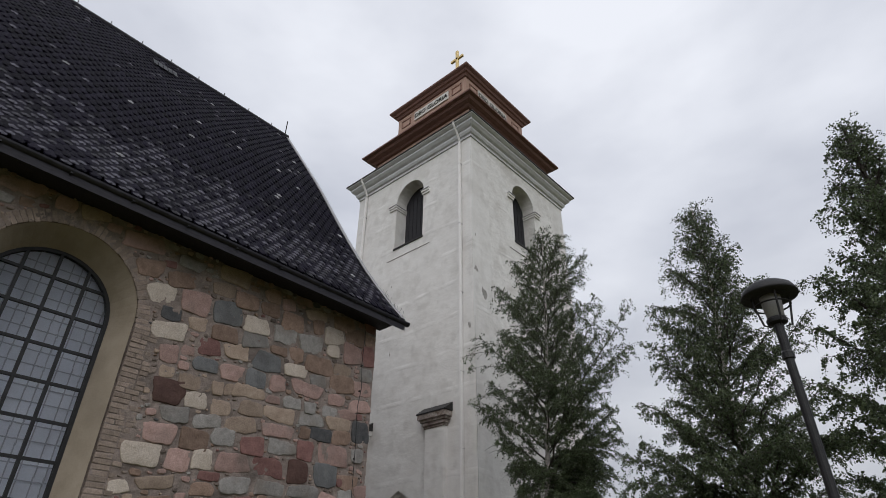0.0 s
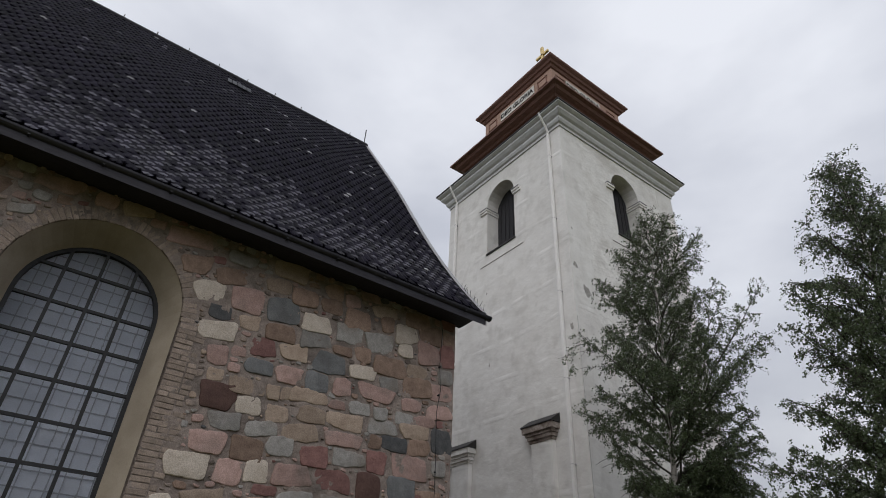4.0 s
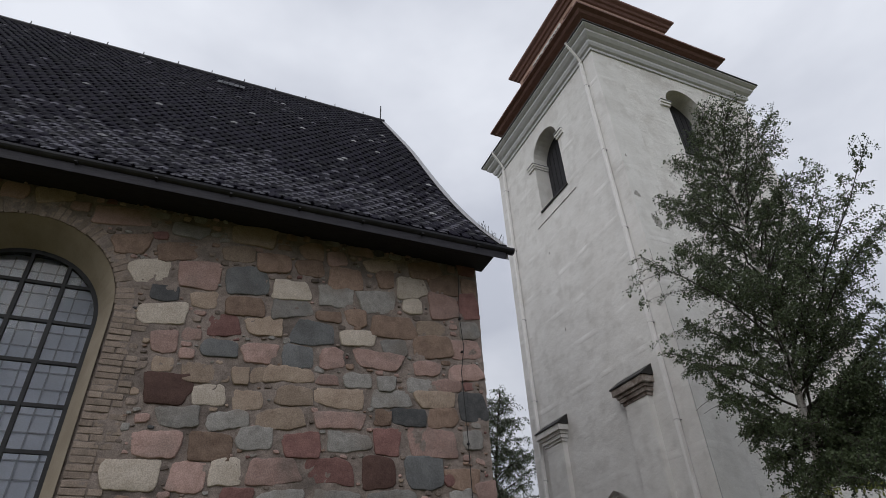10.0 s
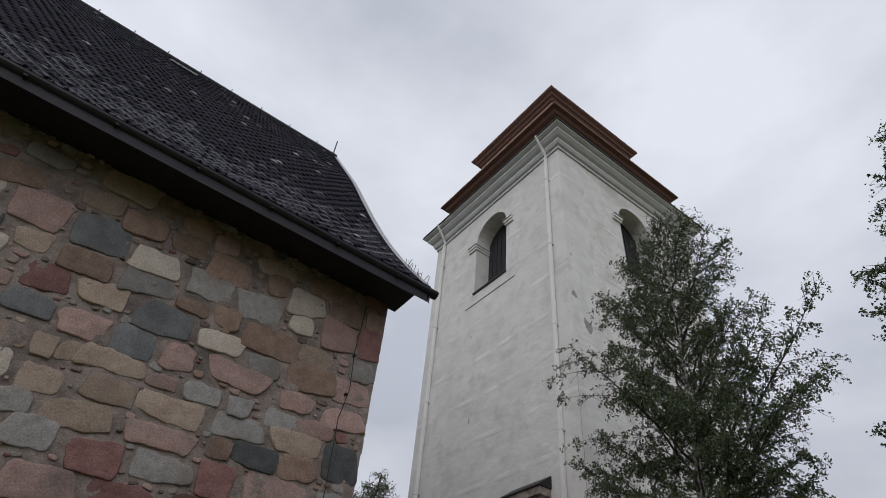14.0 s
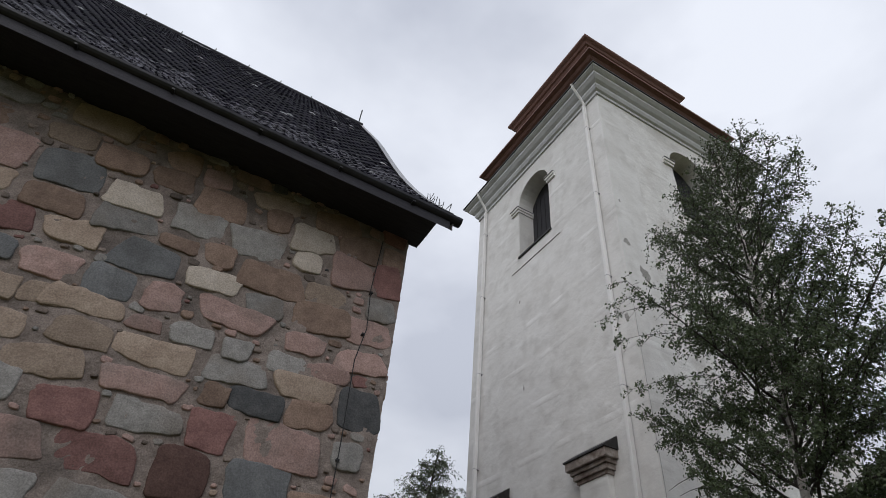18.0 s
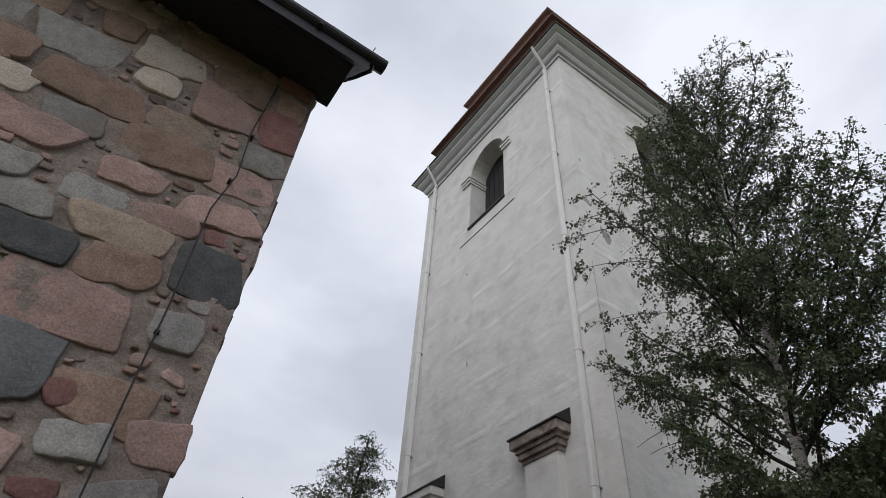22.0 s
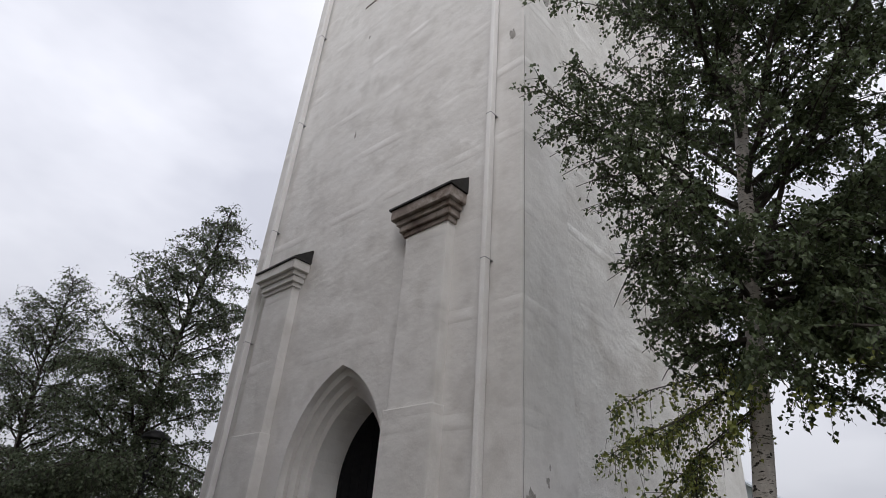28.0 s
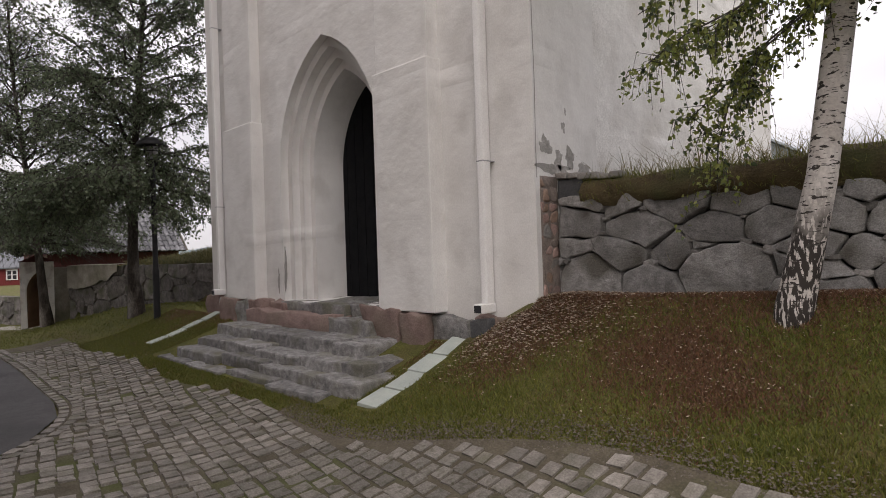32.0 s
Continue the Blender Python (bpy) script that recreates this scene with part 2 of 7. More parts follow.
M = {
    "mortar": mat("lime_mortar", (0.19, 0.155, 0.137), (0.3, 0.25, 0.222), 0.95, 9, 1.0, 22, third=(0.14, 0.117, 0.105), t_scale=2.6),
    "plaster": mat("white_limewash", (0.66, 0.645, 0.625), (0.74, 0.73, 0.715), 0.9, 1.1, 0.35, 9, third=(0.61, 0.595, 0.575), t_scale=2.4, stretch=(1, 1, 0.85), lifts=0.45),
    "rough_plaster": mat("rough_limewash", (0.65, 0.635, 0.615), (0.76, 0.75, 0.73), 0.9, 3.0, 1.0, 4.5, third=(0.58, 0.56, 0.535), t_scale=1.2, lifts=0.6),
    "limewash": mat("peeling_white_limewash", (0.74, 0.72, 0.69), (0.86, 0.84, 0.82), 0.9, 5, 0.4, 30, third=(0.4, 0.34, 0.3), t_scale=3),
    "old_render": mat("stained_old_render", (0.27, 0.245, 0.21), (0.42, 0.385, 0.335), 0.92, 4, 0.5, 20, third=(0.17, 0.165, 0.12), t_scale=1.5),
    "flake": mat("bare_grey_render", (0.24, 0.23, 0.215), (0.4, 0.385, 0.365), 0.95, 9, 0.6, 30),
    "cornice": mat("grey_painted_cornice", (0.48, 0.485, 0.495), (0.57, 0.575, 0.585), 0.7, 3, 0.1, 30),
    "reveal": mat("yellow_plaster", (0.29, 0.245, 0.19), (0.37, 0.315, 0.25), 0.9, 2.5, 0.3, 20, third=(0.25, 0.21, 0.165)),
    "brick": mat("old_buff_brick", (0.22, 0.175, 0.145), (0.33, 0.265, 0.22), 0.92, 9, 0.7, 30, rnd=0.2),
    "bare_cap": mat("weathered_bare_moulding", (0.16, 0.12, 0.1), (0.42, 0.38, 0.35), 0.9, 5, 0.5, 25, third=(0.12, 0.09, 0.08), t_scale=2.5),
    "st_pink": mat("pink_granite", (0.3, 0.2, 0.175), (0.4, 0.275, 0.245), 0.85, 7, 0.9, 14, rnd=0.22, third=(0.24, 0.18, 0.16), t_scale=2.0),
    "st_red": mat("red_granite", (0.165, 0.085, 0.078), (0.24, 0.13, 0.118), 0.85, 8, 0.9, 14, rnd=0.2),
    "st_brown": mat("brown_granite", (0.19, 0.13, 0.1), (0.29, 0.205, 0.16), 0.88, 7, 0.9, 14, rnd=0.25),
    "st_grey": mat("grey_gneiss", (0.205, 0.195, 0.185), (0.3, 0.285, 0.27), 0.87, 9, 0.9, 14, rnd=0.25, third=(0.2, 0.175, 0.155), t_scale=2.0),
    "st_dark": mat("dark_diabase", (0.06, 0.062, 0.066), (0.1, 0.1, 0.102), 0.8, 8, 0.9, 14, rnd=0.2),
    "st_maroon": mat("dark_brown_granite", (0.075, 0.042, 0.036), (0.11, 0.064, 0.054), 0.85, 7, 0.8, 14, rnd=0.1),
    "st_slate": mat("blue_grey_stone", (0.115, 0.118, 0.122), (0.17, 0.172, 0.175), 0.82, 6, 0.8, 14, rnd=0.15, third=(0.1, 0.1, 0.1), t_scale=2.0),
    "st_pale": mat("pale_granite", (0.42, 0.36, 0.3), (0.52, 0.46, 0.4), 0.87, 7, 0.9, 14, rnd=0.12),
    "st_tan": mat("tan_sandstone", (0.27, 0.205, 0.16), (0.36, 0.285, 0.225), 0.9, 6, 0.9, 14, rnd=0.2),
    "chip": mat("mixed_stone_chips", (0.11, 0.09, 0.08), (0.25, 0.2, 0.17), 0.9, 4, 0.6, 30, rnd=0.4, island=True),
    "st_chink": mat("small_wedged_stone", (0.12, 0.115, 0.11), (0.28, 0.265, 0.25), 0.9, 8, 0.8, 20, rnd=0.35, island=True),
    "st_field": mat("grey_fieldstone", (0.16, 0.155, 0.15), (0.31, 0.3, 0.293), 0.88, 12, 1.0, 22, rnd=0.25, third=(0.1, 0.094, 0.082), t_scale=3, speck=0.2),
    "st_moss": mat("mossy_old_fieldstone", (0.085, 0.076, 0.07), (0.22, 0.2, 0.19), 0.9, 10, 1.0, 18, rnd=0.3, third=(0.075, 0.08, 0.05), t_scale=2.5, speck=0.3),
    "st_step": mat("worn_step_stone", (0.12, 0.118, 0.118), (0.31, 0.3, 0.295), 0.85, 13, 0.8, 20, rnd=0.2, third=(0.15, 0.145, 0.115), t_scale=3.0, speck=0.25),
    "st_plinth": mat("red_plinth_stone", (0.17, 0.118, 0.105), (0.27, 0.195, 0.175), 0.88, 6, 1.0, 14, rnd=0.2, third=(0.2, 0.16, 0.13), t_scale=1.6),
    "slab": mat("pale_concrete_slab", (0.34, 0.38, 0.35), (0.44, 0.47, 0.43), 0.85, 4, 0.2, 40, rnd=0.1),
    "sett": mat("granite_sett", (0.165, 0.149, 0.131), (0.3, 0.275, 0.245), 0.8, 10, 0.8, 25, rnd=0.25, third=(0.14, 0.13, 0.1), t_scale=3),
    "sett_far": mat("granite_setts_joined", (0.165, 0.149, 0.131), (0.3, 0.275, 0.245), 0.8, 10, 0.8, 25, rnd=0.25, island=True, third=(0.14, 0.13, 0.1), t_scale=3),
    "sand": mat("joint_sand_and_moss", (0.075, 0.064, 0.045), (0.13, 0.112, 0.08), 0.97, 6, 0.6, 60, third=(0.08, 0.09, 0.03), t_scale=1.4),
    "gravel": mat("pale_gravel", (0.3, 0.28, 0.25), (0.42, 0.4, 0.36), 0.95, 12, 0.5, 90),
    "asphalt": mat("asphalt", (0.075, 0.072, 0.074), (0.1, 0.095, 0.096), 0.85, 12, 0.4, 90, third=(0.05, 0.05, 0.05)),
    "tile": mat("black_clay_tile", (0.0044, 0.0038, 0.0078), (0.01, 0.0087, 0.016), 0.7, 14, 0.3, 60, rnd=0.5, spec=0.05, island=True),
    "tile_one": mat("black_clay_tile_single", (0.0044, 0.0038, 0.0078), (0.01, 0.0087, 0.016), 0.7, 14, 0.3, 60, rnd=0.5, spec=0.05),
    # the sky's sheen on the tile tips, put in as a grey colour
    "tile_glint": mat("grey_tile_highlight", (0.022, 0.0212, 0.028), (0.085, 0.082, 0.102), 0.6, 16, 0.3, 60, rnd=0.7, island=True, spec=0.15),
    "tile_glint_one": mat("grey_tile_highlight_single", (0.022, 0.0212, 0.028), (0.085, 0.082, 0.102), 0.6, 16, 0.3, 60, rnd=0.7, spec=0.15),
    "gutter": mat("dark_gutter_metal", (0.02, 0.0195, 0.024), (0.038, 0.037, 0.043), 0.3, 5, 0.1, 30, metal=0.2),
    "turf": mat("brown_turf", (0.065, 0.048, 0.026), (0.12, 0.092, 0.046), 0.97, 6, 1.0, 40, third=(0.05, 0.06, 0.02), t_scale=1.5),
    "lichen": mat("lichened_tile", (0.12, 0.12, 0.125), (0.36, 0.36, 0.37), 0.8, 30, 0.3, 60, rnd=0.4, island=True),
    "tar": mat("tarred_wood", (0.018, 0.017, 0.023), (0.034, 0.032, 0.041), 0.6, 5, 0.3, 30, stretch=(8, 1, 8)),
    "zinc": mat("grey_zinc", (0.3, 0.3, 0.31), (0.4, 0.4, 0.41), 0.5, 4, 0.1, 30, metal=0.3),
    "white_pipe": mat("white_painted_pipe", (0.76, 0.745, 0.73), (0.82, 0.81, 0.8), 0.5, 3, 0.1, 30),
    "redwood": mat("dark_red_painted_board", (0.14, 0.074, 0.062), (0.2, 0.11, 0.092), 0.75, 5, 0.3, 20, stretch=(1, 1, 5)),
    "pinkwood": mat("pale_red_panel", (0.36, 0.235, 0.185), (0.43, 0.29, 0.235), 0.8, 4, 0.2, 20),
    "panelframe": mat("mid_red_moulding", (0.2, 0.11, 0.085), (0.26, 0.15, 0.115), 0.8, 4, 0.2, 20),
    "signboard": mat("white_sign_board", (0.6, 0.58, 0.55), (0.68, 0.66, 0.63), 0.7, 4, 0.1, 20),
    "black": mat("black_paint", (0.009, 0.0095, 0.011), (0.015, 0.0155, 0.017), 0.8, 6, 0.2, 30, spec=0.08),
    "louvre": mat("dark_board", (0.022, 0.022, 0.026), (0.035, 0.034, 0.038), 0.8, 5, 0.3, 30, stretch=(1, 1, 6)),
    "gold": mat("gilt_metal", (0.65, 0.48, 0.2), (0.75, 0.58, 0.28), 0.4, 6, 0.1, 30, metal=0.6),
    "lead": mat("dark_sheet_metal", (0.016, 0.015, 0.015), (0.036, 0.034, 0.033), 0.6, 5, 0.2, 30),
    "iron": mat("black_iron", (0.02, 0.02, 0.022), (0.032, 0.032, 0.034), 0.5, 9, 0.2, 60, metal=0.3),
    "grass": mat("grass_turf", (0.066, 0.076, 0.014), (0.125, 0.115, 0.032), 0.95, 5, 1.0, 45, third=(0.105, 0.082, 0.036), t_scale=0.9, speck=0.3),
    "blade": leaf_material("grass_blade", (0.066, 0.092, 0.01), (0.19, 0.18, 0.034), 0.3),
    "brown_blade": leaf_material("withered_grass", (0.085, 0.038, 0.02), (0.2, 0.105, 0.055), 0.2),
    "long_blade": leaf_material("long_grass", (0.07, 0.075, 0.022), (0.2, 0.175, 0.065), 0.3),
    "hay": leaf_material("dry_grass", (0.15, 0.13, 0.06), (0.3, 0.26, 0.14), 0.3),
    "grit": leaf_material("gravel_and_dirt", (0.06, 0.046, 0.032), (0.14, 0.115, 0.085), 0.0),
    "litter": leaf_material("fallen_leaf", (0.12, 0.07, 0.045), (0.5, 0.41, 0.32), 0.1),
    "leaf": leaf_material("birch_leaf", (0.04, 0.06, 0.027), (0.115, 0.15, 0.07)),
    "leaf_young": leaf_material("yellowish_birch_leaf", (0.12, 0.155, 0.03), (0.26, 0.28, 0.075)),
    "leaf_far": leaf_material("grey_green_foliage", (0.062, 0.088, 0.047), (0.165, 0.2, 0.118)),
    "bark": birch_bark("birch_bark"),
    "mottled_bark": mat("mottled_old_birch_bark", (0.03, 0.025, 0.022), (0.085, 0.07, 0.06), 0.95, 7, 1.0, 22, stretch=(1, 1, 0.35), third=(0.22, 0.2, 0.18), t_scale=3.5, speck=0.3),
    "darkbark": mat("dark_bark", (0.035, 0.03, 0.026), (0.075, 0.066, 0.058), 0.95, 6, 0.8, 25, stretch=(1, 1, 0.3)),
    "old_falu": mat("weathered_dark_red_boards", (0.045, 0.014, 0.013), (0.075, 0.024, 0.022), 0.9, 3, 0.3, 30, stretch=(6, 6, 1)),
    "falu": mat("falu_red_boards", (0.12, 0.022, 0.022), (0.17, 0.035, 0.032), 0.9, 3, 0.3, 30, stretch=(6, 6, 1)),
    "white": mat("white_paint", (0.7, 0.69, 0.67), (0.78, 0.77, 0.75), 0.7, 5, 0.1, 30),
    # pale blue-grey of distant haze painted as the woods' base colour
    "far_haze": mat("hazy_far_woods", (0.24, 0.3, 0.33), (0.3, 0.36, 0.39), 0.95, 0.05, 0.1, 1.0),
    "slate_roof": mat("dark_grey_sheet_roof", (0.1, 0.105, 0.115), (0.15, 0.155, 0.165), 0.6, 3, 0.1, 20),
    # dark-to-pale range puts the curved tiles' highlights and dark gaps into colour
    "shingle": mat("grey_tile_with_highlights", (0.06, 0.06, 0.064), (0.23, 0.23, 0.24), 0.6, 9, 0.3, 30, rnd=0.5, island=True),
    "tinroof": mat("grey_tin_roof", (0.34, 0.38, 0.41), (0.42, 0.46, 0.49), 0.5, 3, 0.1, 20),
    "greywood": mat("weathered_boards", (0.13, 0.115, 0.1), (0.2, 0.18, 0.16), 0.9, 3, 0.3, 20, stretch=(6, 6, 1)),
    "brownwood": mat("brown_boards", (0.17, 0.1, 0.06), (0.24, 0.145, 0.09), 0.9, 3, 0.3, 20),
    "glass": glass_material("window_glass"),
    "sash_bar": mat("grey_sash_bar", (0.27, 0.285, 0.34), (0.33, 0.345, 0.4), 0.7, 4, 0.1, 20),
    # blue-grey that stands for sky mirrored in the church window panes
    "sky_backing": mat("bluish_reflection_backing", (0.5, 0.53, 0.63), (0.6, 0.63, 0.73), 0.8, 2, 0.1, 10),
}


# ---- mesh helpers ----
def mesh_of(bm, name, material, smooth=False):
    me = bpy.data.meshes.new(name)
    bm.normal_update()
    bm.to_mesh(me)
    bm.free()
    for m in (material if isinstance(material, (list, tuple)) else [material]):
        me.materials.append(m)
    if smooth:
        for p in me.polygons:
            p.use_smooth = True
    return me


def thing(name, label, category, group="", kind="", at=(0, 0, 0)):
    ob = new(name)
    ob.location = at
    return tagged(ob, label, category, group, kind)


def part(name, bm, material, parent=None, label="", smooth=False):
    ob = new(name, mesh_of(bm, name, material, smooth))
    ob.parent = parent
    if label:
        tagged(ob, label)
    return ob


def raw_part(name, verts, faces, material, parent=None, label="", smooth=False):
    me = bpy.data.meshes.new(name)
    me.from_pydata([tuple(v) for v in verts], [], [tuple(f) for f in faces])
    me.update()
    for m in (material if isinstance(material, (list, tuple)) else [material]):
        me.materials.append(m)
    if smooth:
        me.polygons.foreach_set("use_smooth", [True] * len(me.polygons))
    ob = new(name, me)
    ob.parent = parent
    if label:
        tagged(ob, label)
    return ob


def box_bm(x0, x1, y0, y1, z0, z1, bevel=0.0, bm=None):
    bm = bm or bmesh.new()
    vs = [bm.verts.new(c) for c in ((x0, y0, z0), (x1, y0, z0), (x1, y1, z0), (x0, y1, z0), (x0, y0, z1), (x1, y0, z1), (x1, y1, z1), (x0, y1, z1))]
    fs = [bm.faces.new([vs[i] for i in q]) for q in ((3, 2, 1, 0), (4, 5, 6, 7), (0, 1, 5, 4), (1, 2, 6, 5), (2, 3, 7, 6), (3, 0, 4, 7))]
    if bevel:
        es = list({e for f in fs for e in f.edges})
        bmesh.ops.bevel(bm, geom=es, offset=bevel, segments=2, affect="EDGES", profile=0.6)
    return bm


def rough_box(x0, x1, y0, y1, z0, z1, amount, seed, cuts=3):
    """A hewn block: a bevelled, subdivided box with pushed corners."""
    bm = box_bm(x0, x1, y0, y1, z0, z1)
    bmesh.ops.bevel(bm, geom=list(bm.edges), offset=min(0.02, (z1 - z0) * 0.18), segments=2, affect="EDGES", profile=0.6)
    long_edges = [e for e in bm.edges if e.calc_length() > 0.2]
    bmesh.ops.subdivide_edges(bm, edges=long_edges, cuts=cuts, use_grid_fill=True)
    for v in bm.verts:
        v.co += Vector(noise.noise_vector(v.co * 4.3 + Vector((seed * 7.3, seed, 0)))) * amount + Vector(noise.noise_vector(v.co * 9 + Vector((seed, 0, 5)))) * amount * 0.6
    return bm


def tube(points, radii, sides=8, closed_ends=True):
    """A tube through points, with a radius at each."""
    bm = bmesh.new()
    rings = []
    pts = [Vector(p) for p in points]
    for i, p in enumerate(pts):
        d = (pts[min(i + 1, len(pts) - 1)] - pts[max(i - 1, 0)]).normalized()
        ref = Vector((0, 0, 1)) if abs(d.z) < 0.9 else Vector((1, 0, 0))
        a = d.cross(ref).normalized()
        b = d.cross(a)
        r = radii[i] if isinstance(radii, (list, tuple)) else radii
        rings.append([bm.verts.new(p + (a * math.cos(k * math.tau / sides) + b * math.sin(k * math.tau / sides)) * r) for k in range(sides)])
    for r0, r1 in zip(rings, rings[1:]):
        for k in range(sides):
            bm.faces.new((r0[k], r0[(k + 1) % sides], r1[(k + 1) % sides], r1[k]))
    if closed_ends:
        bm.faces.new(rings[0][::-1])
        bm.faces.new(rings[-1])
    bmesh.ops.recalc_face_normals(bm, faces=list(bm.faces))
    return bm


def holed_wall(outline, holes, origin, udir, ndir, thick):
    """A wall with openings right through: outline and holes in (u, z), the outer face at origin, thickness along -ndir."""
    bm = bmesh.new()
    o, u, n = Vector(origin), Vector(udir), Vector(ndir)
    es = []
    for loop in [outline, *holes]:
        vs = [bm.verts.new(o + u * a + Vector((0, 0, z))) for a, z in loop]
        es += [bm.edges.new((vs[i], vs[(i + 1) % len(vs)])) for i in range(len(vs))]
    bmesh.ops.triangle_fill(bm, use_beauty=True, use_dissolve=False, edges=es, normal=n)
    fs = list(bm.faces)
    ext = bmesh.ops.extrude_face_region(bm, geom=fs)
    for v in ext["geom"]:
        if isinstance(v, bmesh.types.BMVert):
            v.co -= n * thick
    bmesh.ops.recalc_face_normals(bm, faces=list(bm.faces))
    return bm


def arch(c, half, z0, spring, rise, steps=16, pointed=False):
    """An arched opening in (u, z): from the left foot over the top to the right foot."""
    pts = [(c - half, z0)]
    for i in range(steps + 1):
        f = i / steps
        if pointed:
            r = (half * half + rise * rise) / (2 * half)
            top = math.atan2(rise, r - half)
            if f <= 0.5:
                a = top * f * 2
                pts.append((c - half + r - r * math.cos(a), spring + r * math.sin(a)))
            else:
                a = top * (1 - f) * 2
                pts.append((c + half - r + r * math.cos(a), spring + r * math.sin(a)))
        else:
            a = math.pi * f
            pts.append((c - half * math.cos(a), spring + rise * math.sin(a)))
    pts.append((c + half, z0))
    return pts


def sweep_square(profile, x0, x1, y0, y1, bm=None):
    """A moulding run round a square: profile of (offset outwards, z), closed."""
    bm = bm or bmesh.new()
    rings = []
    for off, z in profile:
        rings.append([bm.verts.new(c) for c in ((x0 - off, y0 - off, z), (x1 + off, y0 - off, z), (x1 + off, y1 + off, z), (x0 - off, y1 + off, z))])
    n = len(rings)
    for i in range(n):
        a, b = rings[i], rings[(i + 1) % n]
        for k in range(4):
            bm.faces.new((a[k], a[(k + 1) % 4], b[(k + 1) % 4], b[k]))
    bmesh.ops.recalc_face_normals(bm, faces=list(bm.faces))
    return bm


def clip(poly, a, b, c):
    """The part of a convex polygon where a*x + b*y <= c."""
    out = []
    for (x0, y0), (x1, y1) in zip(poly, poly[1:] + poly[:1]):
        d0, d1 = a * x0 + b * y0 - c, a * x1 + b * y1 - c
        if d0 <= 0:
            out.append((x0, y0))
        if (d0 < 0 < d1) or (d1 < 0 < d0):
            f = d0 / (d0 - d1)
            out.append((x0 + (x1 - x0) * f, y0 + (y1 - y0) * f))
    return out


def cells(seeds, bounds, joint, squash=1.0):
    """Cells of a weighted diagram of seeds (x, y, weight) inside bounds, shrunk by half a joint."""
    pts = np.array([(s[0], s[1] * squash, s[2]) for s in seeds])
    x0, x1, y0, y1 = bounds
    result = []
    for i, (px, py, pw) in enumerate(pts):
        d = (pts[:, 0] - px) ** 2 + (pts[:, 1] - py) ** 2
        near = np.argsort(d)[1:22]
        poly = [(x0, y0 * squash), (x1, y0 * squash), (x1, y1 * squash), (x0, y1 * squash)]
        for j in near:
            qx, qy, qw = pts[j]
            a, b = qx - px, qy - py
            c = (qx * qx + qy * qy - px * px - py * py + pw - qw) / 2
            ln = math.hypot(a, b)
            poly = clip(poly, a / ln, b / ln, c / ln - joint / 2 * (squash if abs(b) > abs(a) else 1))
            if len(poly) < 3:
                break
        result.append([(x, y / squash) for x, y in poly] if len(poly) >= 3 else None)
    return result


def chaikin(poly, f=0.22):
    out = []
    for (x0, y0), (x1, y1) in zip(poly, poly[1:] + poly[:1]):
        out += [(x0 + (x1 - x0) * f, y0 + (y1 - y0) * f), (x1 - (x1 - x0) * f, y1 - (y1 - y0) * f)]
    return out


def stone_geometry(poly, depth, rng, wob=0.012, lip=0.012, soft=0.16, relief=0.25, step=0.065, facets=0.0):
    """Vertices in (u, v, w) about the centre, and faces, of an uneven flat-faced stone that stands proud by depth."""
    q = chaikin(chaikin(poly, soft), 0.25) if soft else list(poly)
    s = rng.random() * 100
    ends = np.array(q + q[:1])
    run = np.concatenate([[0], np.cumsum(np.hypot(*np.diff(ends, axis=0).T))])
    n = max(9, int(run[-1] / step))
    p = []
    for at in np.linspace(0, run[-1], n, endpoint=False):
        x, y = float(np.interp(at, run, ends[:, 0])), float(np.interp(at, run, ends[:, 1]))
        a = noise.noise_vector(Vector((x * 9, y * 9, s)))
        p.append((x + a.x * wob * 1.4 + rng.uniform(-wob, wob) * 0.3, y + a.y * wob * 1.4 + rng.uniform(-wob, wob) * 0.3))
    cx, cy = sum(x for x, _ in p) / n, sum(y for _, y in p) / n
    tx, ty = rng.uniform(-0.05, 0.05), rng.uniform(-0.05, 0.05)

    def height(a, b):
        h = depth * (1 + relief * noise.noise(Vector((a * 4, b * 4, s)))) + a * tx + b * ty
        if facets:
            h -= depth * facets * max(0.0, noise.noise(Vector((a * 3, b * 3, s + 50)))) + depth * facets * 0.5 * max(0.0, math.sin(s) * a + math.cos(s) * b) * 4
        return h

    vs = [(x - cx, y - cy, -0.03) for x, y in p]
    vs += [(x - cx, y - cy, depth * rng.uniform(0.3, 0.5)) for x, y in p]
    for inset, w in ((lip, 0.93), (lip * 3.0, 1.0), (None, 1.01)):
        for x, y in p:
            a, b = x - cx, y - cy
            k = 0.5 if inset is None else max(0.62, 1 - inset / (math.hypot(a, b) + 1e-6))
            vs.append((a * k, b * k, w * height(a * k, b * k)))
    vs.append((0, 0, 1.01 * height(0, 0)))
    fs = []
    for r in range(4):
        for k in range(n):
            k2 = (k + 1) % n
            fs.append((r * n + k, r * n + k2, (r + 1) * n + k2, (r + 1) * n + k))
    fs += [(4 * n + k, 4 * n + (k + 1) % n, 5 * n) for k in range(n)]
    return (cx, cy), vs, fs


# ---- the lie of the land ----
TX0, TX1, TY0, TY1 = -18.5, -11.5, 14.43, 21.5      # tower walls
CX, CY = -9.03, 7.9                                   # church: long wall and gable


def smooth01(f):
    f = max(0.0, min(1.0, f))
    return f * f * (3 - 2 * f)


def wall_west_y(x):
    """The line of the churchyard wall west of the tower."""
    return 13.95 + (x + 26.5) * 0.24


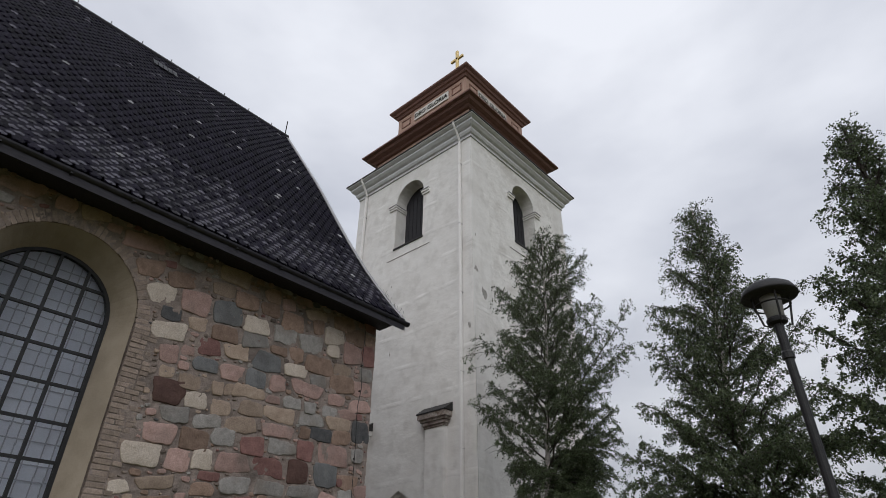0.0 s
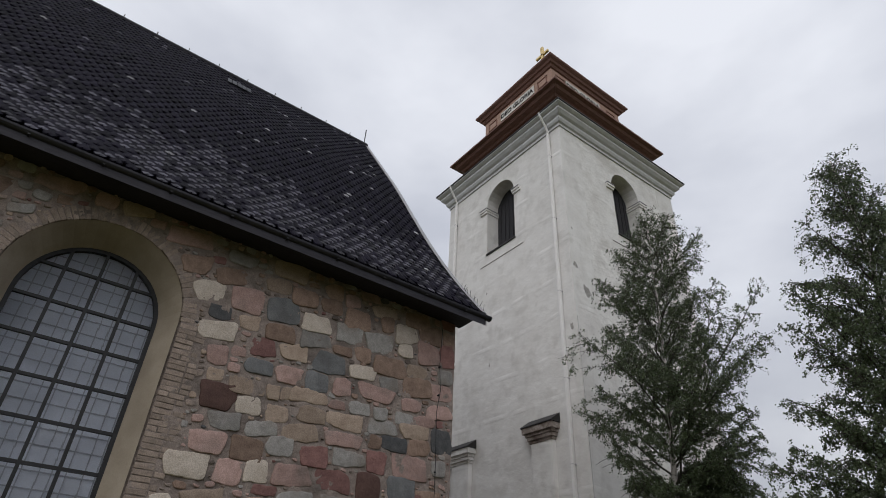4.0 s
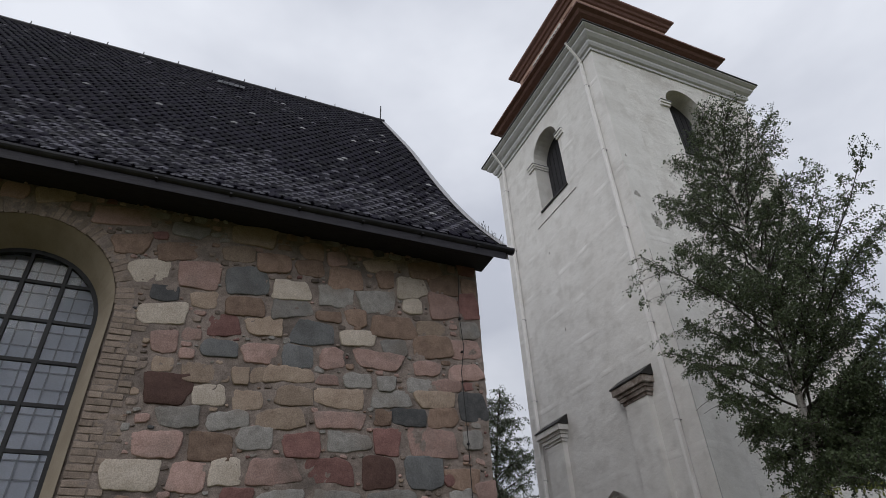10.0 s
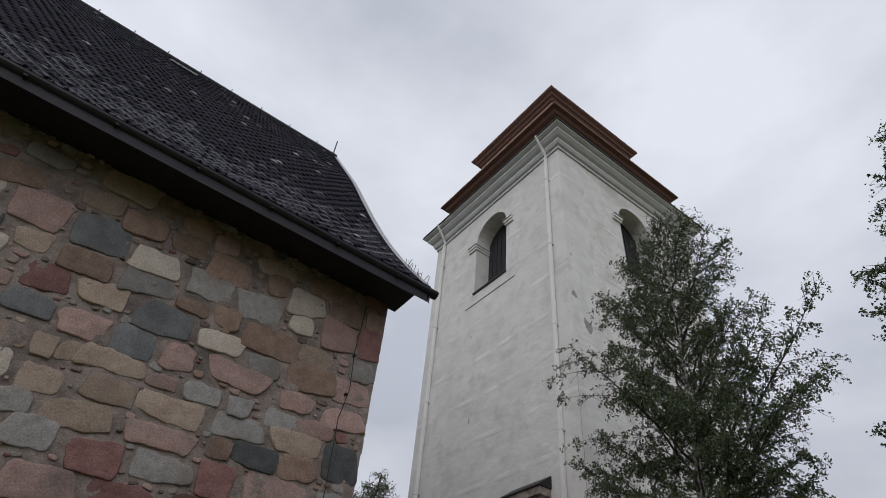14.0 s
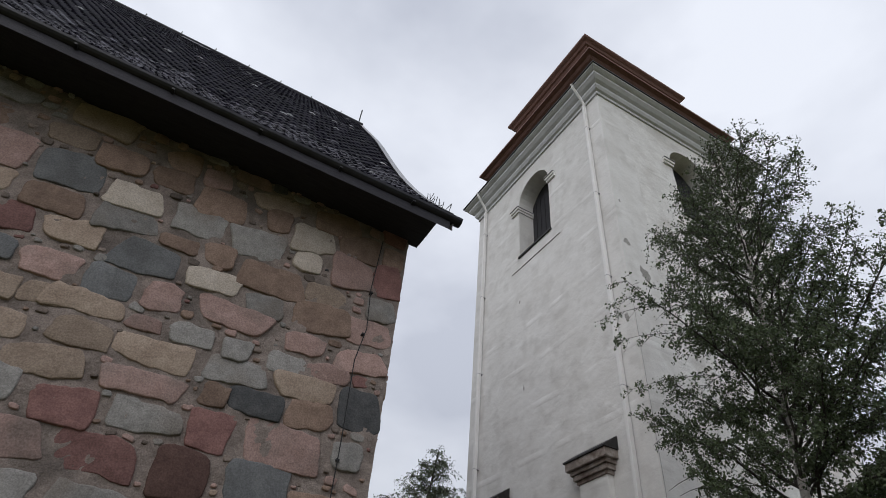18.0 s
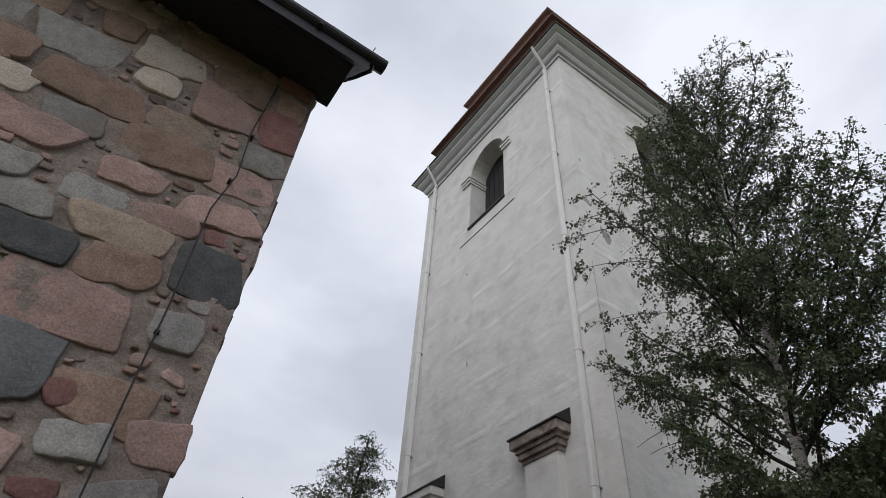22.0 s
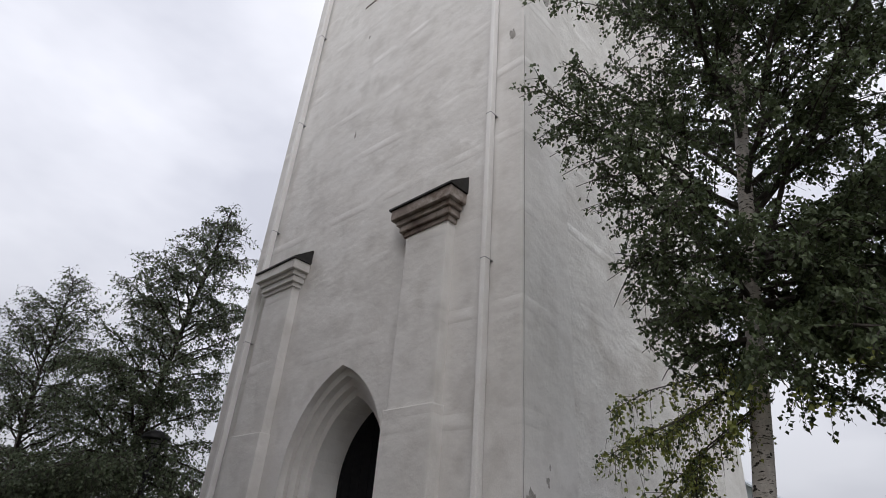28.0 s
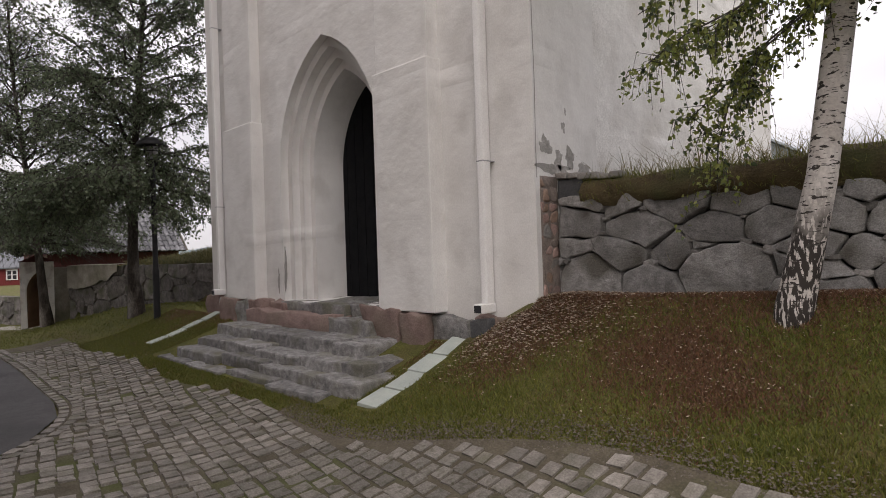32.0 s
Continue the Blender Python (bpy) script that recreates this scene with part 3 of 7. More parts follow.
def ground_z(x, y):
    low = -0.55 + 0.65 * smooth01((y + 2) / 12) - 0.3 * smooth01((-x - 20) / 10)
    foot = 0.74 + 0.48 * smooth01((x + 12.6) / 1.4) + 0.1 * smooth01((x + 11) / 3) - 0.8 * smooth01((-x - 20) / 11)
    u = max(0.0, min(1.0, (y - 11.5) / 2.9))
    right = smooth01((x + 12.2) / 2.0)
    z = low + (foot - low) * ((1 - right) * u * u + right * u ** 1.7)
    if x > -11.3 and y > 14.95:
        z = 2.12 + 0.13 * min(y - 14.95, 6.0)
    elif -26.8 < x < -18.0 and y > wall_west_y(x) + 0.25:
        d = y - wall_west_y(x) - 0.25
        z = 1.48 + (0.1 + 0.38 * smooth01((x + 25.0) / 4.5)) * smooth01(d / 1.3) * (1 - 0.5 * smooth01((d - 2) / 4))
    return z


def spread(a, b, fine0, fine1, step, out_steps):
    vals = list(np.arange(fine0, fine1 + 1e-6, step))
    lo = [fine0 - (fine0 - a) * (i / out_steps) ** 2.2 for i in range(out_steps, 0, -1)]
    hi = [fine1 + (b - fine1) * (i / out_steps) ** 2.2 for i in range(1, out_steps + 1)]
    return lo + vals + hi


def build_ground():
    xs = spread(-900, 900, -26, 6, 0.4, 14)
    ys = sorted(spread(-900, 900, -4, 24, 0.4, 14) + [14.9, 15.0])
    vs, fs = [], []
    for y in ys:
        for x in xs:
            near = max(0.0, 1 - max(abs(x + 10) - 20, abs(y - 8) - 20, 0) / 10)
            vs.append((x, y, ground_z(x, y) + (0.006 if y < 12.9 else near * 0.02) * noise.noise(Vector((x * 0.9, y * 0.9, 0)))))
    nx = len(xs)
    for j in range(len(ys) - 1):
        for i in range(nx - 1):
            fs.append((j * nx + i, j * nx + i + 1, (j + 1) * nx + i + 1, (j + 1) * nx + i))
    g = raw_part("ground", vs, fs, M["grass"], smooth=True)
    tagged(g, "uneven mown grass with brown patches of leaf litter", "ground", kind="structure")


build_ground()


# ---- tower ----
FLAKES = (
    ("s", -15.7, 9.6, 0.03, 0.1), ("s", -15.85, 12.6, 0.04, 0.05), ("s", -11.72, 9.65, 0.06, 0.16), ("e", 15.03, 11.03, 0.2, 0.24), ("e", 14.6, 11.9, 0.1, 0.12), ("e", 16.2, 9.1, 0.05, 0.08), ("e", 14.6, 13.4, 0.04, 0.06),
    ("e", 14.6, 2.6, 0.1, 0.1), ("e", 14.82, 2.5, 0.09, 0.11), ("e", 15.02, 2.53, 0.1, 0.12), ("e", 15.25, 2.44, 0.13, 0.07), ("e", 14.75, 2.4, 0.3, 0.06), ("e", 15.4, 2.38, 0.2, 0.05), ("e", 14.92, 2.83, 0.04, 0.06), ("e", 14.96, 2.98, 0.025, 0.04),
    ("s", -16.0, 1.45, 0.05, 0.3), ("s", -16.2, 1.3, 0.04, 0.18),
)


def build_tower():
    tower = thing("bell_tower", "tall white limewashed bell tower with a stepped dark red top", "tower", at=(-15, 18, 0))
    tower.matrix_world = Matrix.Translation((0, 0, 0))
    tc, ec = -15.0, 18.1
    zb, zt = 0.2, 19.05
    belfry = lambda c: arch(c, 0.83, 14.42, 16.85, 0.85, 14)
    portal = arch(-14.9, 1.16, 1.0, 2.95, 1.64, 18, pointed=True)
    for name, outline, holes, o, u, n, m in (
        ("wall_south", [(TX0, zb), (TX1, zb), (TX1, zt), (TX0, zt)], [belfry(tc), portal], (0, TY0, 0), (1, 0, 0), (0, -1, 0), "plaster"),
        ("wall_east", [(TY0 + 0.003, zb), (TY1, zb), (TY1, zt), (TY0 + 0.003, zt)], [belfry(ec)], (TX1 - 0.003, 0, 0), (0, 1, 0), (1, 0, 0), "rough_plaster"),
        ("wall_north", [(TX0, zb), (TX1, zb), (TX1, zt), (TX0, zt)], [belfry(tc)], (0, TY1, 0), (1, 0, 0), (0, 1, 0), "plaster"),
        ("wall_west", [(TY0 + 0.003, zb), (TY1, zb), (TY1, zt), (TY0 + 0.003, zt)], [belfry(ec)], (TX0 + 0.003, 0, 0), (0, 1, 0), (-1, 0, 0), "plaster"),
    ):
        part(name, holed_wall(outline, holes, o, u, n, 1.1), M[m], tower)
    # belfry floor and dark shutters set deep in the openings
    part("belfry_floor", box_bm(TX0 + 1.1, TX1 - 1.1, TY0 + 1.1, TY1 - 1.1, 14.0, 14.3), M["louvre"], tower)
    for name, o, u, n, c in (("shutter", (0, TY0 + 0.62, 0), (1, 0, 0), (0, -1, 0), tc), ("shutter", (TX1 - 0.62, 0, 0), (0, 1, 0), (1, 0, 0), ec)):
        sh = part(name, holed_wall(arch(c, 0.86, 14.4, 16.85, 0.88, 14), [], o, u, n, 0.05), M["louvre"], tower, "dark boarded belfry shutter")
        for i in range(7):
            a = c - 0.72 + i * 0.24
            q = Vector(o) + Vector(u) * a
            d = Vector(n) * 0.012
            bx = box_bm(*sorted((q.x - abs(u[0]) * 0.1 - abs(n[0]) * 0.01 + d.x, q.x + abs(u[0]) * 0.1 + abs(n[0]) * 0.01 + d.x)), *sorted((q.y - abs(u[1]) * 0.1 - abs(n[1]) * 0.01 + d.y, q.y + abs(u[1]) * 0.1 + abs(n[1]) * 0.01 + d.y)), 14.45, 17.2)
            part("board", bx, M["louvre"], sh)
    # impost mouldings and sills of the belfry openings
    for face, c in (("s", tc), ("e", ec)):
        for s in (-1, 1):
            for off, z0, z1 in ((0.1, 16.62, 16.72), (0.06, 16.52, 16.62), (0.13, 16.72, 16.75)):
                m = M["zinc"] if off == 0.13 else M["plaster"]
                a0, a1 = sorted((c + s * (0.83 - off * 0.6), c + s * 1.22))
                if face == "s":
                    bm = box_bm(a0, a1, TY0 - off, TY0 + 0.62, z0, z1, 0.012)
                else:
                    bm = box_bm(TX1 - 0.62, TX1 + off, a0, a1, z0, z1, 0.012)
                part("impost", bm, m, tower)
        if face == "s":
            part("window_sill", box_bm(c - 0.86, c + 0.86, TY0 - 0.05, TY0 + 0.6, 14.36, 14.425), M["lead"], tower)
            part("drip_line", box_bm(c - 1.25, c + 1.25, TY0 - 0.02, TY0 + 0.01, 13.905, 13.925), M["flake"], tower)
        else:
            part("window_sill", box_bm(TX1 - 0.6, TX1 + 0.05, c - 0.86, c + 0.86, 14.36, 14.425), M["lead"], tower)
            part("drip_line", box_bm(TX1 - 0.01, TX1 + 0.02, c - 1.25, c + 1.25, 13.905, 13.925), M["flake"], tower)
    # main cornice
    part("cornice", sweep_square([(-0.2, 18.3), (0.05, 18.3), (0.05, 18.42), (0.12, 18.46), (0.17, 18.56), (0.17, 18.66), (0.27, 18.73), (0.36, 18.84), (0.36, 18.93), (0.42, 18.96), (0.5, 19.02), (0.5, 19.1), (-0.2, 19.16)], TX0, TX1, TY0, TY1), M["cornice"], tower, "grey painted moulded cornice")
    part("cornice_flashing", sweep_square([(0.54, 19.08), (0.54, 19.13), (-0.45, 19.42), (-0.45, 19.38)], TX0, TX1, TY0, TY1), M["lead"], tower)
    # first wooden stage
    part("lower_stage", sweep_square([(-0.5, 19.0), (-0.5, 20.75), (-1.5, 20.75), (-1.5, 19.0)], TX0, TX1, TY0, TY1), M["pinkwood"], tower, "pale red wooden band")
    part("lower_eave", sweep_square([(-0.5, 20.62), (-0.38, 20.66), (-0.3, 20.74), (-0.22, 20.78), (-0.12, 20.84), (-0.05, 20.94), (0.1, 21.0), (0.1, 21.08), (-0.9, 21.5), (-0.9, 20.6)], TX0, TX1, TY0, TY1), M["redwood"], tower, "dark red projecting eave")
    part("upper_stage", sweep_square([(-1.15, 21.3), (-1.15, 24.0), (-1.6, 24.0), (-1.6, 21.3)], TX0, TX1, TY0, TY1), M["pinkwood"], tower, "pale red panelled wooden stage")
    part("upper_eave", sweep_square([(-1.15, 23.8), (-1.08, 23.84), (-1.02, 23.96), (-0.95, 24.0), (-0.9, 24.1), (-0.8, 24.18), (-0.77, 24.22), (-0.77, 24.31), (-1.6, 24.8), (-1.6, 23.8)], TX0, TX1, TY0, TY1), M["redwood"], tower, "dark red projecting upper eave")
    roof = bmesh.new()
    base = [roof.verts.new(c) for c in ((TX0 + 1.3, TY0 + 1.3, 24.45), (TX1 - 1.3, TY0 + 1.3, 24.45), (TX1 - 1.3, TY1 - 1.3, 24.45), (TX0 + 1.3, TY1 - 1.3, 24.45))]
    tip = roof.verts.new((-15, 17.95, 26.2))
    for k in range(4):
        roof.faces.new((base[k], base[(k + 1) % 4], tip))
    part("roof_cap", roof, M["lead"], tower)
    # recessed panels and the sign boards
    for i in range(5):
        for face in ("s", "e"):
            a = (TX0 if face == "s" else TY0) + 1.75 + i * 0.88
            for zc, h, off, w in ((23.3, 0.5, 1.15, 0.62), (20.05, 0.34, 0.5, 0.62)):
                if zc > 22 and i in (1, 2, 3):
                    continue
                for z0, z1, b0, b1 in ((zc - h / 2, zc - h / 2 + 0.06, -w / 2, w / 2), (zc + h / 2 - 0.06, zc + h / 2, -w / 2, w / 2), (zc - h / 2, zc + h / 2, -w / 2, -w / 2 + 0.06), (zc - h / 2, zc + h / 2, w / 2 - 0.06, w / 2)):
                    if face == "s":
                        bm = box_bm(a + b0, a + b1, TY0 + off - 0.03, TY0 + off + 0.01, z0, z1)
                    else:
                        bm = box_bm(TX1 - off - 0.01, TX1 - off + 0.03, a + b0, a + b1, z0, z1)
                    part("panel_moulding", bm, M["panelframe"], tower)
    # dark lunette under the board, and a pale wrought ornament on the lower band
    part("lunette", holed_wall([(-14.85 + 0.42 * math.cos(math.pi * k / 12), 22.3 + 0.42 * math.sin(math.pi * k / 12)) for k in range(13)], [], (0, TY0 + 1.12, 0), (1, 0, 0), (0, -1, 0), 0.06), M["louvre"], tower, "dark half-round opening")
    orn = part("ornament", tube([(-15.62, TY0 + 0.46, 20.25), (-15.5, TY0 + 0.45, 20.42), (-15.4, TY0 + 0.45, 20.2), (-15.3, TY0 + 0.45, 20.42), (-15.18, TY0 + 0.46, 20.25)], 0.035, 6), M["gold"], tower, "small pale wrought ornament")
    part("ornament_stem", tube([(-15.4, TY0 + 0.45, 19.98), (-15.4, TY0 + 0.45, 20.3)], 0.03, 6), M["gold"], orn)
    for face in ("s", "e"):
        if face == "s":
            board = part("sign_board", box_bm(-16.1, -13.75, TY0 + 1.09, TY0 + 1.14, 23.02, 23.56), M["signboard"], tower, "white board lettered DEO GLORIA in black")
        else:
            board = part("sign_board", box_bm(TX1 - 1.14, TX1 - 1.09, ec - 1.6, ec + 0.75, 23.02, 23.56), M["signboard"], tower, "white board lettered DEO GLORIA in black")
        for word, off in (("DEO", -0.76), ("GLORIA", 0.44)):
            fc = bpy.data.curves.new("lettering", "FONT")
            fc.body, fc.size, fc.align_x, fc.align_y, fc.extrude = word, 0.37, "CENTER", "CENTER", 0.004
            fc.space_character = 1.05
            fc.offset = 0.012
            tmp = new("lettering_source", fc)
            bpy.context.view_layer.update()
            me = bpy.data.meshes.new_from_object(tmp.evaluated_get(bpy.context.evaluated_depsgraph_get()))
            bpy.data.objects.remove(tmp)
            bpy.data.curves.remove(fc)
            me.name = "word"
            me.materials.clear()
            me.materials.append(M["black"])
            t = new("word", me)
            t.parent = board
            t.matrix_local = pose(-14.93 + off, TY0 + 1.083, 23.28, 90, 0, 0) if face == "s" else pose(TX1 - 1.083, ec - 0.43 + off, 23.28, 90, 0, 90)
    # pilasters with moulded caps
    for x0, x1 in ((-17.5, -16.6), (-13.58, -12.72)):
        pil = part("pilaster", box_bm(x0, x1, TY0 - 0.16, TY0 + 0.05, 1.0, 6.45, 0.02), M["plaster"], tower, "white limewashed pilaster")
        part("lower_offset", box_bm(x0 - 0.03, x1 + 0.03, TY0 - 0.2, TY0 + 0.02, 1.0, 3.7, 0.02), M["plaster"], pil)
        for i, (off, z0, z1) in enumerate(((0.04, 6.34, 6.42), (0.09, 6.42, 6.53), (0.13, 6.53, 6.62), (0.2, 6.62, 6.8))):
            part("cap_moulding", box_bm(x0 - off, x1 + off, TY0 - 0.15 - off, TY0 + 0.02, z0, z1, 0.015), M["bare_cap" if x0 > -15 else "plaster"], pil)
        lead = bmesh.new()
        a = [lead.verts.new(c) for c in ((x0 - 0.23, TY0 - 0.38, 6.8), (x1 + 0.23, TY0 - 0.38, 6.8), (x1 + 0.23, TY0 + 0.02, 6.8), (x0 - 0.23, TY0 + 0.02, 6.8), (x0 - 0.23, TY0 - 0.38, 6.83), (x1 + 0.23, TY0 - 0.38, 6.83), (x1 + 0.23, TY0 + 0.02, 7.12), (x0 - 0.23, TY0 + 0.02, 7.12))]
        for q in ((3, 2, 1, 0), (4, 5, 6, 7), (0, 1, 5, 4), (1, 2, 6, 5), (2, 3, 7, 6), (3, 0, 4, 7)):
            lead.faces.new([a[i] for i in q])
        part("cap_flashing", lead, M["lead"], pil, "dark sheet metal capping")
    # stepped orders of the portal, and the door
    half, depth = 1.16, TY0
    for i in range(3):
        half2 = half - 0.11
        hole = arch(-14.9, half2, 1.0, 2.95, 1.64 - 0.13 * (i + 1), 18, pointed=True)
        outer = arch(-14.9, half + 0.02, 1.0, 2.95, 1.64 - 0.13 * i + 0.02, 18, pointed=True)
        part("portal_order", ring_wall(outer, hole, depth + 0.12, 0.52 if i == 2 else 0.3), M["plaster"], tower)
        half, depth = half2, depth + 0.12
    door = part("door", box_bm(-15.85, -13.95, TY0 + 0.9, TY0 + 0.97, 1.0, 4.4), M["black"], tower, "black boarded door deep in the portal")
    for i in range(9):
        part("plank", box_bm(-15.83 + i * 0.21, -15.64 + i * 0.21, TY0 + 0.885, TY0 + 0.905, 1.02, 4.38, 0.008), M["black"], door)
    # downpipes
    for x in (-12.02, -17.9):
        pipe = part("downpipe", box_bm(x - 0.04, x + 0.04, TY0 - 0.17, TY0 - 0.06, 1.12, 18.2, 0.015), M["white_pipe"], tower, "white painted square downpipe")
        sp = part("shoe", box_bm(x - 0.055, x + 0.055, TY0 - 0.27, TY0 - 0.06, 1.04, 1.13, 0.012), M["white_pipe"], pipe, "white angled outlet")
        # no hole: a dark plate stands for the shade inside the outlet
        part("mouth", box_bm(x - 0.042, x + 0.042, TY0 - 0.275, TY0 - 0.269, 1.048, 1.118), M["louvre"], sp, "dark plate painted as the shaded mouth of the outlet")
        hd = part("swan_neck", tube([(x, TY0 - 0.08, 18.25), (x, TY0 - 0.2, 18.5), (x, TY0 - 0.5, 18.95), (x, TY0 - 0.55, 19.1)], 0.05, 8), M["white_pipe"], pipe)
        for z in (2.5, 5.5, 8.0, 11.0, 14.0, 17.0):
            part("bracket", box_bm(x - 0.044, x + 0.044, TY0 - 0.172, TY0 + 0.0, z, z + 0.012), M["zinc"], pipe)
    # places where the plaster has flaked
    rng = random.Random(6)
    for face, a, z, w, h in FLAKES:
        pts = [(w * r * math.cos(k * math.tau / 25), h * r * math.sin(k * math.tau / 25)) for k, r in enumerate(0.85 + 0.6 * noise.noise(Vector((math.cos(j * math.tau / 25) * 1.6, math.sin(j * math.tau / 25) * 1.6, a * 9 + z))) + rng.uniform(-0.12, 0.12) for j in range(25))]
        bm = bmesh.new()
        if face == "s":
            vs = [bm.verts.new((a + u, TY0 - 0.004, z + v)) for u, v in pts]
        else:
            vs = [bm.verts.new((TX1 + 0.002, a + u, z + v)) for u, v in pts]
        bm.faces.new(vs)
        part("plaster_flake", bm, M["flake"], tower, "bare grey patch where plaster has flaked off")
    # the dark crack down the corner
    bm = bmesh.new()
    prev = None
    for k in range(60):
        z = 2.3 + k * 0.13
        w = 0.012 + 0.012 * abs(noise.noise(Vector((0, 0, z * 2.1))))
        y = TY0 + 0.02 + 0.012 * noise.noise(Vector((3, 0, z * 1.4)))
        pair = [bm.verts.new((TX1 + 0.002, y, z)), bm.verts.new((TX1 + 0.002, y + w, z))]
        if prev:
            bm.faces.new((prev[0], prev[1], pair[1], pair[0]))
        prev = pair
    part("corner_crack", bm, M["flake"], tower, "dark crack in the plaster beside the corner")
    # gilt cross
    cr = thing("gilt_cross", "small gilt cross on top of the tower", "cross")
    part("upright", box_bm(-15.3, -15.12, 17.9, 18.04, 26.0, 29.95, 0.02), M["gold"], cr)
    part("arm", box_bm(-15.68, -14.75, 17.9, 18.03, 29.2, 29.36, 0.02), M["gold"], cr)
    return tower


def ring_wall(outer, inner, y, thick):
    """An arched order: the band between two arched outlines, with its depth."""
    bm = bmesh.new()
    n = len(outer)
    rows = []
    for pts, yy in ((outer, y), (inner, y), (inner, y + thick), (outer, y + thick)):
        rows.append([bm.verts.new((a, yy, z)) for a, z in pts])
    for r0, r1 in zip(rows, rows[1:] + rows[:1]):
        for k in range(n - 1):
            bm.faces.new((r0[k], r0[k + 1], r1[k + 1], r1[k]))
    bm.faces.new([r[0] for r in rows])
    bm.faces.new([r[-1] for r in rows][::-1])
    bmesh.ops.recalc_face_normals(bm, faces=list(bm.faces))
    return bm


tower = build_tower()


# ---- church ----
WIN_C, WIN_H, WIN_S, WIN_F = 1.84, 1.13, 4.87, 0.88      # church window: middle, half width of the splay, springing, half width of the glass
RIDGE_X, RIDGE_Z, EAVE_X, EAVE_Z = -15.1, 16.0, -8.42, 6.52


def roof_x(f):
    """Across the roof: f 0 at the eave, 1 at the ridge, with a slight bell-cast foot. Returns x and z."""
    x = EAVE_X + (RIDGE_X - EAVE_X) * f
    z = EAVE_Z + (RIDGE_Z - EAVE_Z) * f - 0.35 * math.sin(math.pi * min(1, f * 1.6)) * (1 - f)
    return x, z


NICHE = (-14.75, 0.9, 2.6, 5.7, 1.2)      # blind arch in the gable: middle, half width, foot, springing, rise


def build_church():
    church = thing("church", "medieval rubble-stone church with a steep black tiled roof", "church")
    hole = arch(WIN_C, WIN_H, -0.5, WIN_S, WIN_H, 20)
    part("wall_long", holed_wall([(-16.0, -1.5), (CY, -1.5), (CY, 6.62), (-16.0, 6.62)], [hole], (CX - 0.05, 0, 0), (0, 1, 0), (1, 0, 0), 1.2), M["mortar"], church, "rubble wall of pink, grey and dark granite in lime mortar")
    # gable wall with its slopes
    pts = [(2 * RIDGE_X - CX, -1.5), (CX - 0.08, -1.5), (CX - 0.08, 6.6)]
    for i in range(1, 13):
        x, z = roof_x(0.12 + 0.88 * i / 12)
        pts.append((x, z - 0.35))
    for i in range(11, 0, -1):
        x, z = roof_x(0.12 + 0.88 * i / 12)
        pts.append((2 * RIDGE_X - x, z - 0.35))
    pts.append((2 * RIDGE_X - CX, 6.6))
    blind = arch(NICHE[0], NICHE[1], NICHE[2], NICHE[3], NICHE[4], 18)
    part("wall_gable", holed_wall(pts, [blind], (0, CY - 0.023, 0), (1, 0, 0), (0, 1, 0), 1.0), M["mortar"], church)
    part("blind_arch", holed_wall(arch(NICHE[0], NICHE[1] + 0.04, NICHE[2] - 0.04, NICHE[3], NICHE[4] + 0.04, 18), [], (0, CY - 0.3, 0), (1, 0, 0), (0, 1, 0), 0.2), M["reveal"], church, "plastered back of a blind arched recess in the gable")
    part("wall_back", box_bm(2 * RIDGE_X - CX, 2 * RIDGE_X - CX + 1, -16, CY - 1.1, -1.5, 6.6), M["mortar"], church)
    part("wall_end", box_bm(2 * RIDGE_X - CX, CX - 1.3, -16, -15, -1.5, 12), M["mortar"], church)
    # splayed reveal
    bm = bmesh.new()
    outer, inner = arch(WIN_C, WIN_H, -0.5, WIN_S, WIN_H, 24), arch(WIN_C, WIN_F + 0.05, -0.5, WIN_S, WIN_F + 0.05, 24)
    r0 = [bm.verts.new((CX - 0.015, a, z)) for a, z in outer]
    r1 = [bm.verts.new((CX - 0.5, a, z)) for a, z in inner]
    r2 = [bm.verts.new((CX - 0.5, a, z)) for a, z in arch(WIN_C, WIN_H + 0.05, -0.5, WIN_S, WIN_H + 0.05, 24)]
    for a, b in ((r0, r1), (r1, r2)):
        for k in range(len(a) - 1):
            bm.faces.new((a[k], a[k + 1], b[k + 1], b[k]))
    part("window_reveal", bm, M["reveal"], church, "yellowish plastered splayed window reveal", smooth=False)
    # roof sheets under the tiles
    for s in (1, -1):
        vs, fs = [], []
        n = 14
        for j in range(n + 1):
            x, z = roof_x(j / n)
            if s < 0:
                x = 2 * RIDGE_X - x
            vs += [(x, -16.2, z - 0.05), (x, CY + 0.22, z - 0.05), (x, -16.2, z - 0.22), (x, CY + 0.22, z - 0.22)]
        for j in range(n):
            a, b = j * 4, j * 4 + 4
            fs += [(a, a + 1, b + 1, b), (a + 2, b + 2, b + 3, a + 3), (a + 1, a + 3, b + 3, b + 1), (a, b, b + 2, a + 2)]
        fs.append((0, 2, 3, 1))
        raw_part("roof_deck", vs, fs, M["tar"], church)
    # verge flashing, ridge cap
    for s in (1, -1):
        pts = []
        for j in range(15):
            x, z = roof_x(j / 14)
            pts.append(((2 * RIDGE_X - x) if s < 0 else x, CY + 0.2, z + 0.03))
        vs, fs = [], []
        for x, y, z in pts:
            vs += [(x, y - 0.07, z + 0.03), (x, y + 0.06, z + 0.03), (x, y + 0.06, z - 0.26)]
        for j in range(14):
            a = j * 3
            fs += [(a, a + 1, a + 4, a + 3), (a + 1, a + 2, a + 5, a + 4)]
        raw_part("verge_flashing", vs, fs, M["zinc"], church, "pale zinc verge flashing")
